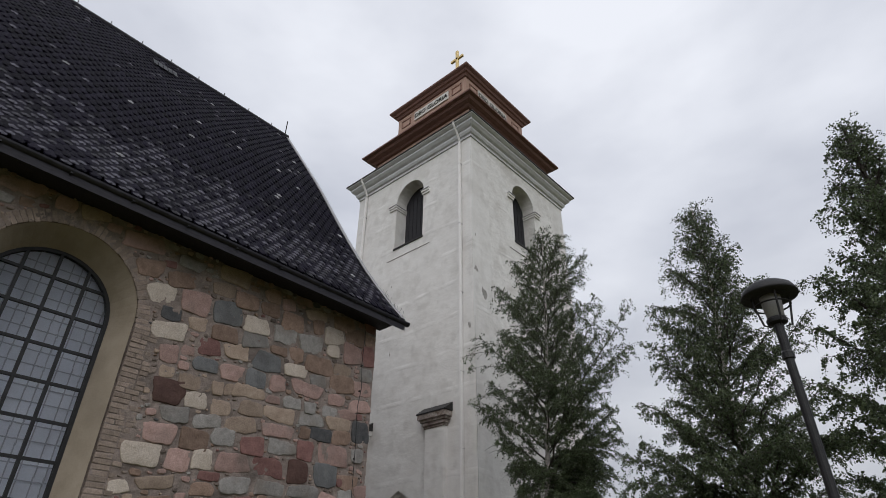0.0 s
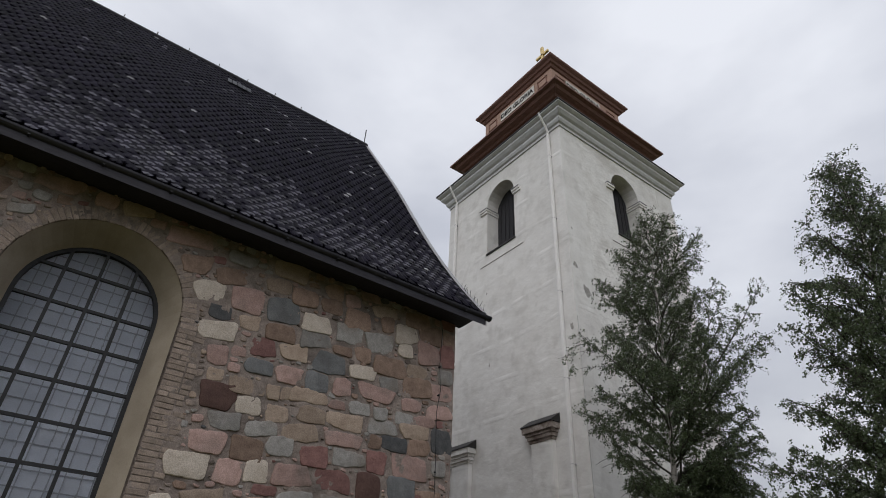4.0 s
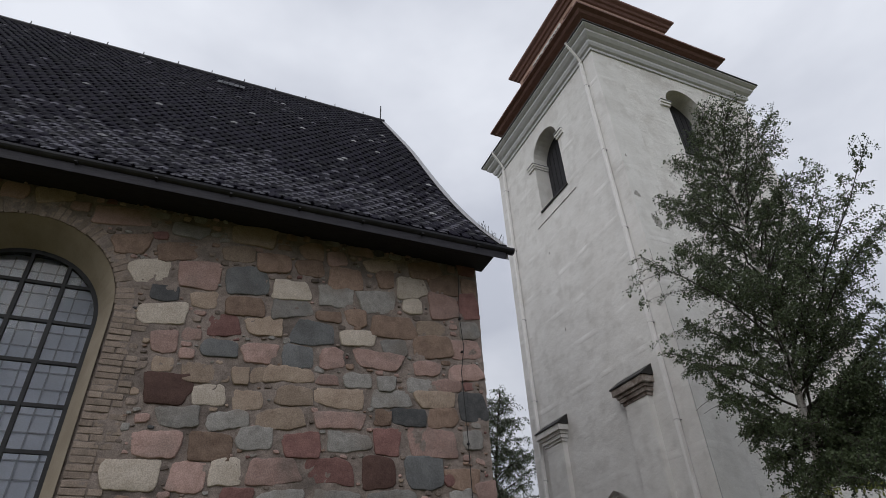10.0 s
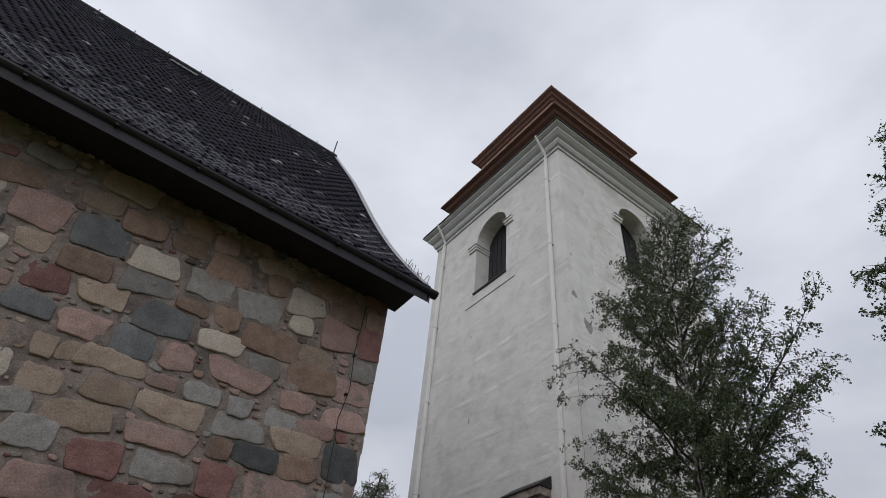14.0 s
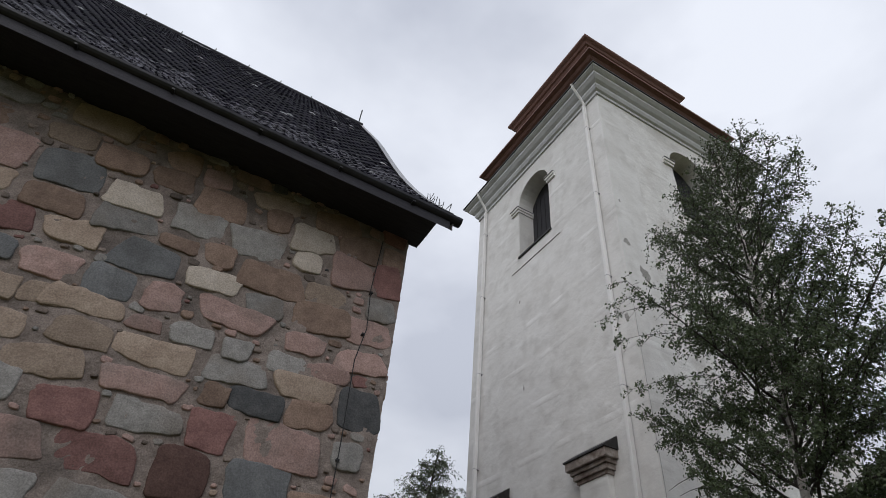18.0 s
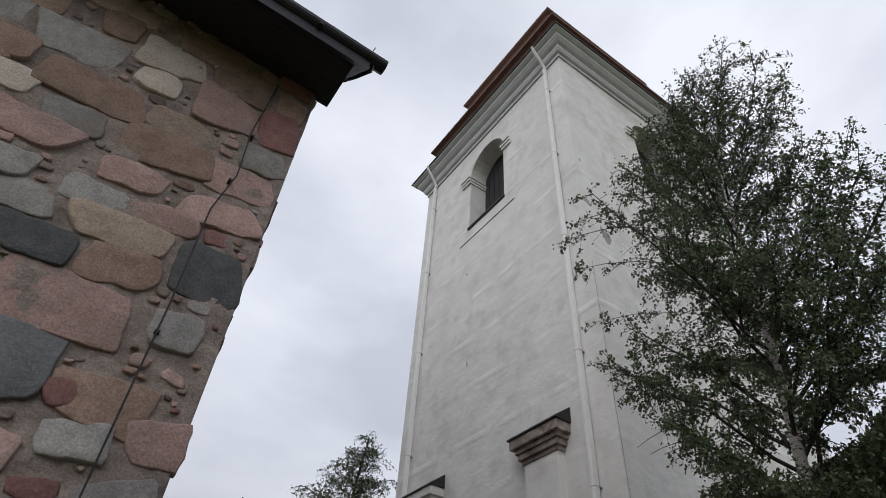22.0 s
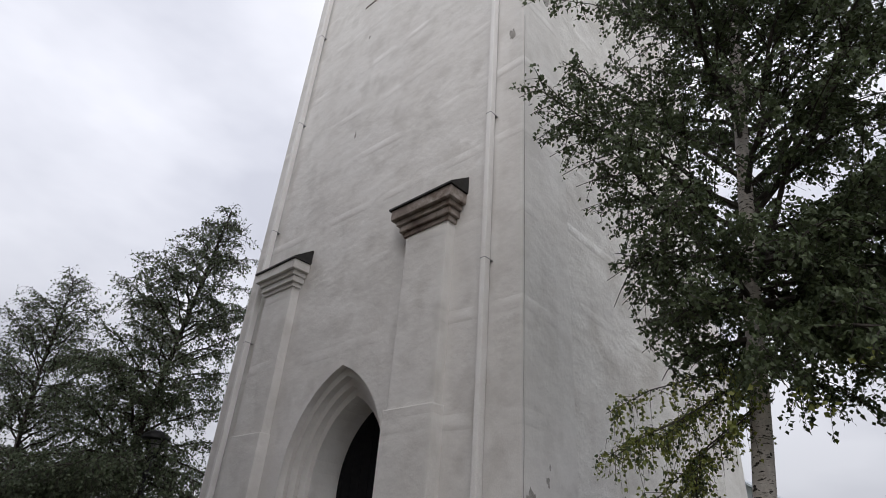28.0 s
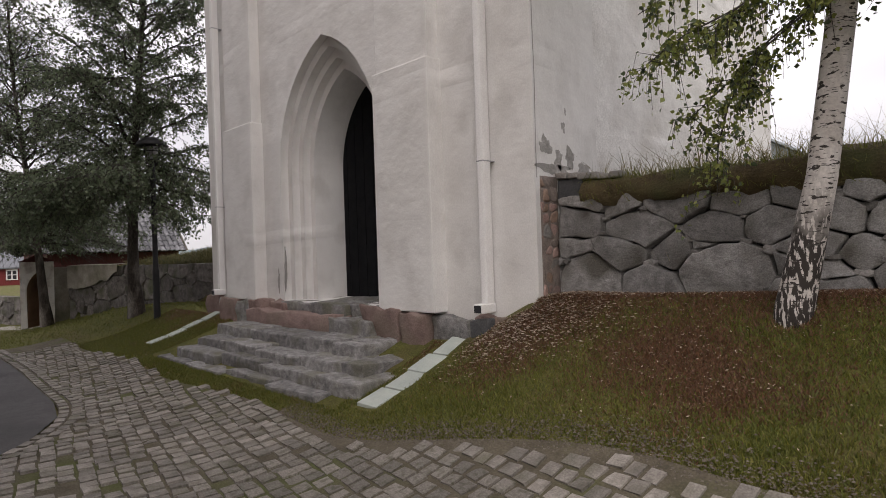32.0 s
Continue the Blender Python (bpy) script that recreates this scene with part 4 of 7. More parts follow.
    part("ridge_cap", tube([(RIDGE_X, -16.2, RIDGE_Z + 0.0), (RIDGE_X, CY + 0.22, RIDGE_Z + 0.0)], 0.1, 8), M["tar"], church)
    for i in range(24):
        y = CY - 0.5 - i * 0.95
        part("ridge_spike", tube([(RIDGE_X, y, RIDGE_Z + 0.08), (RIDGE_X, y, RIDGE_Z + 0.24)], 0.014, 5), M["iron"], church)
    part("lightning_rod", tube([(RIDGE_X, CY + 0.1, RIDGE_Z + 0.05), (RIDGE_X, CY + 0.1, RIDGE_Z + 0.75)], 0.02, 5), M["iron"], church)
    # thin wires along the foot of the verge
    rng = random.Random(44)
    for i in range(16):
        x, z = roof_x(0.005 + 0.007 * i)
        part("verge_wire", tube([(x, CY + 0.2, z), (x + rng.uniform(-0.06, 0.06), CY + 0.22 + rng.uniform(-0.05, 0.08), z + rng.uniform(0.1, 0.24))], 0.005, 4), M["iron"], church)
    # grey hatch of plain sheets near the ridge
    hx, hz = roof_x(0.905)
    kx, kz = roof_x(0.86)
    hatch = bmesh.new()
    out = Vector((RIDGE_Z - EAVE_Z, 0, EAVE_X - RIDGE_X)).normalized() * 0.09
    for i in range(5):
        q = [hatch.verts.new(Vector(c) + out) for c in ((kx, 2.95 + 0.15 * i, kz), (kx, 3.08 + 0.15 * i, kz), (hx, 3.08 + 0.15 * i, hz), (hx, 2.95 + 0.15 * i, hz))]
        hatch.faces.new(q)
    bmesh.ops.solidify(hatch, geom=list(hatch.faces), thickness=0.04)
    part("roof_hatch", hatch, M["gutter"], church, "grey sheet-metal hatch near the ridge")
    # boxed eave
    vs = [(CX - 0.05, -16, 6.45), (CX + 0.12, -16, 6.45), (CX + 0.45, -16, 6.46), (EAVE_X - 0.03, -16, 6.5), (CX - 0.05, -16, 6.9)]
    n = len(vs)
    vs2 = [(x, CY + 0.12, z) for x, _, z in vs]
    fs = [(i, (i + 1) % n, n + (i + 1) % n, n + i) for i in range(n)] + [tuple(range(n))[::-1], tuple(range(n, 2 * n))]
    raw_part("eave_board", vs + vs2, fs, M["tar"], church, "black tarred boxed eave")
    # gutter
    bm = bmesh.new()
    rows = []
    for y in (-16.0, CY + 0.36):
        ring = [bm.verts.new((EAVE_X - 0.015 + 0.075 * math.cos(a), y, 6.5 - 0.075 * math.sin(a))) for a in [math.pi * k / 8 for k in range(9)]]
        ring += [bm.verts.new((EAVE_X - 0.015 + 0.066 * math.cos(a), y, 6.502 - 0.066 * math.sin(a))) for a in [math.pi * k / 8 for k in range(8, -1, -1)]]
        rows.append(ring)
    m = len(rows[0])
    for k in range(m):
        bm.faces.new((rows[0][k], rows[0][(k + 1) % m], rows[1][(k + 1) % m], rows[1][k]))
    bm.faces.new(rows[1])
    bmesh.ops.recalc_face_normals(bm, faces=list(bm.faces))
    g = part("gutter", bm, M["gutter"], church, "black half-round gutter that runs out past the gable")
    for i in range(22):
        y = CY - 0.3 - i * 0.9
        part("gutter_hook", box_bm(EAVE_X - 0.1, EAVE_X + 0.07, y, y + 0.03, 6.41, 6.43), M["iron"], g)
    return church


church = build_church()


def build_window():
    """The tall iron-barred church window with leaded inner panes."""
    win = thing("church_window", "tall round-arched church window with a black iron grid and a pale inner sash", "window")
    xg = CX - 0.55
    frame_o, frame_i = arch(WIN_C, WIN_F + 0.06, -0.4, WIN_S, WIN_F + 0.06, 24), arch(WIN_C, WIN_F, -0.32, WIN_S, WIN_F, 24)
    bm = bmesh.new()
    rows = []
    for pts, x in ((frame_o, xg + 0.04), (frame_i, xg + 0.04), (frame_i, xg - 0.05), (frame_o, xg - 0.05)):
        rows.append([bm.verts.new((x, a, z)) for a, z in pts])
    for r0, r1 in zip(rows, rows[1:] + rows[:1]):
        for k in range(len(r0) - 1):
            bm.faces.new((r0[k], r0[k + 1], r1[k + 1], r1[k]))
    bmesh.ops.recalc_face_normals(bm, faces=list(bm.faces))
    fr = part("window_frame", bm, M["iron"], win)

    def top_at(a):
        d = min(1.0, abs(a - WIN_C) / WIN_F)
        return WIN_S + WIN_F * math.sqrt(max(0, 1 - d * d))

    xs = [WIN_C - WIN_F + WIN_F * k / 2 for k in range(5)]
    for a in xs[1:-1]:
        part("mullion", box_bm(xg - 0.03, xg + 0.035, a - 0.022, a + 0.022, -0.35, top_at(a) + 0.02), M["iron"], fr)
    zs = [5.36 - 0.512 * k for k in range(12)]
    for z in zs:
        h = WIN_F if z <= WIN_S else math.sqrt(max(0.01, WIN_F ** 2 - (z - WIN_S) ** 2))
        part("glazing_bar", box_bm(xg - 0.025, xg + 0.03, WIN_C - h - 0.02, WIN_C + h + 0.02, z - 0.02, z + 0.02), M["iron"], fr)
    # panes
    zz = [WIN_S + WIN_F] + zs
    for i in range(4):
        for z1, z0 in zip(zz, zz[1:]):
            a0, a1 = xs[i] + 0.01, xs[i + 1] - 0.01
            t = [(a0, z0), (a1, z0)] + [(a1 + (a0 - a1) * k / 4, min(z1, top_at(a1 + (a0 - a1) * k / 4))) for k in range(5)]
            if min(q[1] for q in t[2:]) < z0 + 0.02:
                t = [(a, max(z, z0 + 0.004)) for a, z in t[:2]] + [(a, max(z, z0 + 0.01)) for a, z in t[2:]]
            bm = bmesh.new()
            ti = random.Random(i * 100 + int(z0 * 10)).uniform(-0.004, 0.004)
            bm.faces.new([bm.verts.new((xg - 0.005 + ti * (k % 2), a, z)) for k, (a, z) in enumerate(t)])
            ob = part("pane", bm, M["glass"], win)
            ob.visible_shadow = False
    # inner sash bars on an added backing, bluish for the sky's reflection
    inner = part("pane_backing", box_bm(xg - 0.42, xg - 0.4, WIN_C - 1.0, WIN_C + 1.0, -0.4, 5.85), M["sky_backing"], win, "added bluish backing that stands for sky reflected in the panes")
    for i in range(12):
        a = WIN_C - 0.93 + 0.165 * i + (0.03 if i % 3 == 1 else 0)
        part("lead_bar", box_bm(xg - 0.395, xg - 0.38, a - 0.008, a + 0.008, -0.4, 5.8), M["sash_bar"], inner)
    for i in range(24):
        z = -0.3 + i * 0.256 + (0.05 if i % 2 else 0)
        part("lead_bar", box_bm(xg - 0.395, xg - 0.383, WIN_C - 0.95, WIN_C + 0.95, z - 0.008, z + 0.008), M["sash_bar"], inner)


build_window()


# ---- trees ----
def tree(name, label, base, height, lean, crown_r, seed, n_leaf, leaf, start=0.25, girth=0.16, mat_leaf="leaf", bark="bark", limbs_n=60, tip_young=0.0, group="", wob=0.08, shift=(0, 0), bend=0.6, taper=0.8, rise=(0.7, 1.5), droop=0.5, extra=(), boughs=(), sprays=(), edge=(), slim=1.0, hem=0.0, gap=None):
    """A birch: trunk, ascending limbs, side branches, short hanging twigs, and leaves strung on the twigs.
    extra: limbs (place up the trunk, azimuth, length, rise); sprays: limbs that run to a point of the world; boughs: hanging yellowish twigs;
    edge: (height, limit) pairs of the open side of the crown; slim: below 1 the trunk thins sooner; hem: no foliage below this height;
    gap: (place, height, slope) of the open sky between the crown and a rising bough."""
    rng = random.Random(seed)
    t = thing(name, label, "tree", group, at=base)
    n = 12
    axis = []
    for i in range(n + 1):
        f = i / n
        axis.append(Vector((lean[0] * f ** bend + wob * math.sin(f * 7 + seed), lean[1] * f + wob * math.sin(f * 6 + seed * 2), height * f)))
    axis[0] = Vector((0, 0, -0.35))
    axis.insert(1, Vector((0, 0, 0.02)))
    axis.insert(2, axis[1].lerp(axis[2], 0.35))
    rad = [girth * (1.12 if i == 0 else 1) * (1 - 0.93 * (i / n) ** slim) + 0.012 for i in range(n + 1)]
    rad[:1] = [rad[0] * 1.3, rad[0] * 1.14, rad[0] * 1.0]
    part("trunk", tube(axis, rad, 18), M[bark], t, smooth=True)

    def along(f):
        k = min(n - 1, int(f * n))
        return axis[k + 2].lerp(axis[k + 3], f * n - k) if k else axis[1].lerp(axis[3], f * n)

    strands, young = [], []
    bmv, bmf = [], []

    def add_tube(pts, r0, r1, sides=5):
        base_i = len(bmv)
        m = len(pts)
        for i, p in enumerate(pts):
            d = (pts[min(i + 1, m - 1)] - pts[max(i - 1, 0)]).normalized()
            ref = Vector((0, 0, 1)) if abs(d.z) < 0.9 else Vector((1, 0, 0))
            a = d.cross(ref).normalized()
            b = d.cross(a)
            r = r0 + (r1 - r0) * i / (m - 1)
            for k in range(sides):
                bmv.append(p + (a * math.cos(k * math.tau / sides) + b * math.sin(k * math.tau / sides)) * r)
        for i in range(m - 1):
            for k in range(sides):
                bmf.append((base_i + i * sides + k, base_i + i * sides + (k + 1) % sides, base_i + (i + 1) * sides + (k + 1) % sides, base_i + (i + 1) * sides + k))

    def past_edge(p):
        if not edge:
            return False
        q = p + Vector(base)
        across = q.x + 0.45 * (q.y - 13.7)
        if gap and across > gap[0] - 0.25 * max(0.0, q.z - 9.4) + rng.uniform(-0.12, 0.12) and q.z > gap[1] + gap[2] * (across - gap[0]):
            return True
        return across < np.interp(q.z, [e[0] for e in edge], [e[1] for e in edge]) + rng.uniform(-0.12, 0.12)

    def twigs_on(pts, spacing, size, sink):
        """Short leafy twigs along a branch."""
        for p0, p1 in zip(pts, pts[1:]):
            d, ln = (p1 - p0).normalized(), (p1 - p0).length
            for _ in range(max(1, int(ln / spacing + rng.random()))):
                q0 = p0.lerp(p1, rng.random())
                e = (d * rng.uniform(0.2, 1.0) + Vector((rng.uniform(-1, 1), rng.uniform(-1, 1), rng.uniform(-0.6, 0.6)))).normalized()
                l3 = size * rng.uniform(0.5, 1.5)
                q1 = q0 + e * l3 * 0.55
                q2 = q1 + (e * 0.5 + Vector((0, 0, -sink))).normalized() * l3 * 0.6
                if past_edge(q2) or (q2.z + base[2] < hem + rng.uniform(0, 0.25)):
                    continue
                add_tube([q0, q2], 0.0035, 0.0015, 3)
                strands.append((q0, q1, q2))

    def branch_out(pts, ln, full=1.0):
        """Side branches of a limb, shorter towards its tip."""
        m = len(pts) - 1
        count = int((4 + ln * 6.5) * full)
        for s in range(count):
            h = 0.1 + 0.88 * (s + rng.random()) / count
            k = min(m - 1, int(h * m))
            q0 = pts[k].lerp(pts[k + 1], h * m - k)
            d = (pts[k + 1] - pts[k]).normalized()
            across = d.cross(Vector((0, 0, 1)))
            across = across.normalized() if across.length > 0.05 else Vector((1, 0, 0))
            e = (d * rng.uniform(0.5, 1.0) + across * rng.choice((-1, 1)) * rng.uniform(0.35, 1.0) + Vector((0, 0, rng.uniform(-0.35, 0.35)))).normalized()
            l2 = (0.22 + 0.42 * ln * (1 - h) ** 0.8) * rng.uniform(0.5, 1.3)
            side = [q0 + e * l2 * g + Vector((0, 0, -droop * l2 * 0.55 * g * g)) for g in (0, 0.35, 0.7, 1.0)]
            if past_edge(side[2]) or side[1].z + base[2] < hem:
                continue
            add_tube(side, 0.007, 0.003, 3)
            twigs_on(side, 0.08, 0.21, droop * 2.6)
        twigs_on(pts[m // 2:], 0.05, 0.16, droop)

    for i in range(limbs_n + len(extra) + len(sprays)):
        f = start + (0.985 - start) * ((i + 0.5) / limbs_n) ** 0.9
        g = (f - start) / (1 - start)
        prof = crown_r * (0.45 + 0.67 * math.sin(math.pi * min(1, g * 0.85 + 0.12))) * max(0.0, 1 - g) ** taper + 0.16 if g < 1 else 0.3
        ln = prof * rng.uniform(0.55, 1.15)
        az = i * 2.39996 + rng.uniform(-0.4, 0.4)
        ln *= 1 + shift[0] * math.cos(az) + shift[1] * math.sin(az)
        up = rng.uniform(*rise) * (0.75 + 0.7 * g)
        goal = None
        if i >= limbs_n + len(extra):
            f, goal = sprays[i - limbs_n - len(extra)]
            goal = Vector(goal) - Vector(base)
            ln = (goal - along(f)).length
        elif i >= limbs_n:
            f, az, ln, up = extra[i - limbs_n]
            az = radians(az)
        out = Vector((math.cos(az), math.sin(az), 0))
        p0 = along(f)
        pts = [p0]
        m = 7
        for k in range(1, m + 1):
            h = k / m
            if goal:
                q = p0.lerp(goal, h) + Vector((0, 0, 0.5 * h * (1 - h)))
            else:
                q = p0 + (out * h + Vector((0, 0, up * h - droop * 0.45 * h * h * (0.4 + up * 0.4)))) * ln / math.hypot(1, up * 0.75)
            q += Vector((rng.uniform(-1, 1), rng.uniform(-1, 1), rng.uniform(-1, 1))) * 0.03 * ln * min(1, 2 - 2 * h)
            if k > 2 and (past_edge(q) or q.z + base[2] < hem):
                break
            pts.append(q)
        add_tube(pts, max(0.009, rad[min(n, int(min(f, 1) * n))] * 0.34), 0.004)
        branch_out(pts, ln, 0.55 if goal else 1.0)
    for pts in boughs:
        pts = [Vector(q) - Vector(base) for q in pts]
        add_tube(pts, 0.008, 0.003)
        m = len(pts) - 1
        for s in range(42):
            h = rng.uniform(0.04, 1.0)
            k = min(m - 1, int(h * m))
            q0 = pts[k].lerp(pts[k + 1], h * m - k)
            d2 = Vector((rng.uniform(-1, 0.7), rng.uniform(-1, 0.8), rng.uniform(-0.5, 0.35)))
            l2 = rng.uniform(0.07, 0.2)
            q1 = q0 + d2 * l2
            q2 = q1 + d2 * l2 * 0.3 + Vector((0, 0, -rng.uniform(0.05, 0.26)))
            add_tube([q0, q1, q2], 0.003, 0.0015, 3)
            young.append((q0, q1, q2))
    tagged(raw_part("limb_work", bmv, bmf, M["darkbark"], t), "thin dark ascending limbs and hanging twigs", kind="stuff")
    rs = np.random.RandomState(seed)
    S = np.array([[tuple(p) for p in s] for s in strands])
    ln = np.linalg.norm(S[:, 1] - S[:, 0], axis=1) + np.linalg.norm(S[:, 2] - S[:, 1], axis=1)
    wt = ln * rs.uniform(0.35, 1.65, len(S)) * (1.5 - np.clip(S[:, 0, 2] / height, 0, 1))
    idx = rs.choice(len(S), n_leaf, p=wt / wt.sum())
    n_young = len(young) * 15
    if young:
        idx = np.concatenate([idx, len(S) + rs.randint(0, len(young), n_young)])
        S = np.concatenate([S, np.array([[tuple(p) for p in s] for s in young])])
    total = n_leaf + n_young
    u = rs.rand(total) ** 0.85 * 2
    k = np.minimum(1, u.astype(int))
    fr = (u - k)[:, None]
    own = np.arange(total) < n_leaf
    pos = S[idx, k] * (1 - fr) + S[idx, k + 1] * fr + rs.randn(total, 3) * np.where(own, leaf * 0.5, 0.016)[:, None]
    d1 = rs.randn(total, 3)
    d1[:, 2] -= 0.9
    d1 /= np.linalg.norm(d1, axis=1)[:, None]
    d2 = np.cross(d1, rs.randn(total, 3))
    d2 /= np.linalg.norm(d2, axis=1)[:, None]
    sz = leaf * ((0.65 + 0.7 * rs.rand(total)) * np.where(own, 1.0, 0.8))[:, None]
    nrm = np.cross(d1, d2)
    vs = np.stack([pos, pos + d1 * sz * 0.34 + d2 * sz * 0.4 + nrm * sz * 0.1, pos + d1 * sz, pos + d1 * sz * 0.34 - d2 * sz * 0.4 + nrm * sz * 0.1], axis=1).reshape(-1, 3)
    me = bpy.data.meshes.new("crown")
    me.from_pydata(vs.tolist(), [], np.arange(total * 4).reshape(-1, 4).tolist())
    me.materials.append(M[mat_leaf])
    if tip_young:
        me.materials.append(M["leaf_young"])
        low = (vs.reshape(-1, 4, 3)[:, 0, 2] < tip_young) | ~own
        me.polygons.foreach_set("material_index", (low & (rs.rand(total) < 0.75)).astype(int).tolist())
    cr = new("crown", me)
    cr.parent = t
    tagged(cr, "loose hanging crown of small leaves", kind="stuff")
    return t


tree("birch", "slender white-barked birch with drooping small leaves beside the tower", (-9.38, 14.25, ground_z(-9.38, 14.25)), 10.4, (1.25, -0.4), 2.9, 3, 132000, 0.041, start=0.24, girth=0.08, limbs_n=74, tip_young=1.9, group="birches on the bank", wob=0.03, bend=0.74, taper=0.6, shift=(0.2, -0.1),
     extra=((0.26, 20, 1.5, -0.2), (0.27, 345, 1.7, -0.15), (0.29, 60, 1.4, -0.1), (0.3, 15, 2.2, 0.5), (0.33, 40, 2.2, 0.6), (0.36, 0, 2.1, 0.6), (0.3, 345, 2.1, 0.4), (0.3, 130, 1.2, 0.2), (0.31, 200, 1.2, 0.25), (0.3, 270, 1.3, 0.2), *((0.23 + 0.008 * j, -70 + 137.5 * j, 0.8 + 0.05 * j, -0.25 + 0.03 * j) for j in range(12)), *((0.25 + 0.012 * j, -45 + 16 * j, 1.7, -0.3 + 0.08 * j) for j in range(8))),
     sprays=((0.4, (-5.59, 13.85, 8.28)), (0.45, (-8.8, 10.75, 7.5)), (0.36, (-10.3, 13.3, 6.3)), (0.38, (-6.3, 13.6, 6.6))),
     edge=((1.5, -9.6), (3.3, -9.5), (4.0, -9.7), (5.2, -10.25), (6.2, -10.85), (6.9, -10.65), (7.3, -10.1), (7.9, -9.75), (8.6, -10.1), (9.4, -11.0), (11.0, -11.8), (13.0, -11.8)), gap=(-6.15, 7.9, 0.75),
     boughs=(((-8.98, 14.2, 3.25), (-9.4, 14.0, 2.88), (-9.6, 13.9, 2.66), (-9.82, 13.75, 2.42)), ((-9.45, 13.97, 2.85), (-9.62, 13.9, 2.5), (-9.7, 13.92, 2.24), (-9.72, 13.95, 1.95)), ((-8.98, 14.15, 3.45), (-9.48, 13.65, 3.0), (-9.65, 13.35, 2.83), (-9.78, 13.15, 2.66)), ((-8.96, 14.15, 3.5), (-9.38, 13.95, 3.15), (-9.55, 13.8, 3.0), (-9.72, 13.7, 2.85)), ((-8.99, 14.15, 3.2), (-9.42, 13.9, 2.8), (-9.46, 13.8, 2.6), (-9.48, 13.8, 2.45)), ((-9.0, 14.2, 3.3), (-9.35, 14.05, 3.2), (-9.75, 13.9, 3.02), (-10.1, 13.75, 2.82)), ((-9.0, 14.2, 3.45), (-9.3, 13.9, 3.4), (-9.65, 13.6, 3.25), (-9.95, 13.4, 3.05))))
tree("birch", "tall birch with a narrow dense crown by the path", (-3.7, 13.2, 0.7), 9.5, (0.18, 0.4), 2.6, 8, 140000, 0.044, start=0.02, bark="bark", girth=0.09, limbs_n=96, group="birches on the bank", taper=0.62, extra=tuple((0.08 + 0.02 * j, 150 + 47 * j, 2.4, 0.2) for j in range(14)))
tree("birch", "tall birch with a narrow dense crown by the path", (0.15, 10.6, 0.1), 8.7, (0.1, 0.2), 2.4, 11, 115000, 0.044, start=0.05, bark="darkbark", limbs_n=85, group="birches on the bank", taper=0.8)
tree("birch", "dark-trunked leafy birch in front of the churchyard wall", (-21.2, 14.0, ground_z(-21.2, 14.0)), 8.4, (1.7, 0.0), 2.3, 21, 52000, 0.056, hem=1.9, start=0.29, girth=0.125, mat_leaf="leaf_far", bark="mottled_bark", droop=0.8, rise=(0.2, 1.2), taper=0.5, limbs_n=84, group="trees by the churchyard wall", wob=0.05, bend=2.4, slim=0.62, extra=(*((0.28 + 0.008 * j, 137.5 * j, 2.2, -0.05) for j in range(12)), *((0.29 + 0.012 * j, 240 + 14 * j, 2.4, -0.1) for j in range(8))))
tree("birch", "grey-green leafy birch in front of the white gate", (-25.95, 13.36, ground_z(-25.95, 13.36)), 7.9, (1.6, -0.85), 2.5, 25, 38000, 0.058, hem=1.78, start=0.3, girth=0.12, mat_leaf="leaf_far", bark="mottled_bark", droop=0.8, rise=(0.2, 1.3), taper=0.5, limbs_n=80, group="trees by the churchyard wall", bend=2.4, wob=0.04, slim=0.6, extra=(*((0.29 + 0.008 * j, 60 + 137.5 * j, 2.5, -0.05) for j in range(14)), *((0.27 + 0.012 * j, 110 + 22 * j, 2.6, -0.15) for j in range(8))))


# ---- street lamps ----
def lathe(profile, sides=20):
    bm = bmesh.new()
    rings = [[bm.verts.new((r * math.cos(k * math.tau / sides), r * math.sin(k * math.tau / sides), z)) for k in range(sides)] for r, z in profile]
    for a, b in zip(rings, rings[1:]):
        for k in range(sides):
            bm.faces.new((a[k], a[(k + 1) % sides], b[(k + 1) % sides], b[k]))
    bm.faces.new(rings[0][::-1])
    bm.faces.new(rings[-1])
    bmesh.ops.recalc_face_normals(bm, faces=list(bm.faces))
    return bm


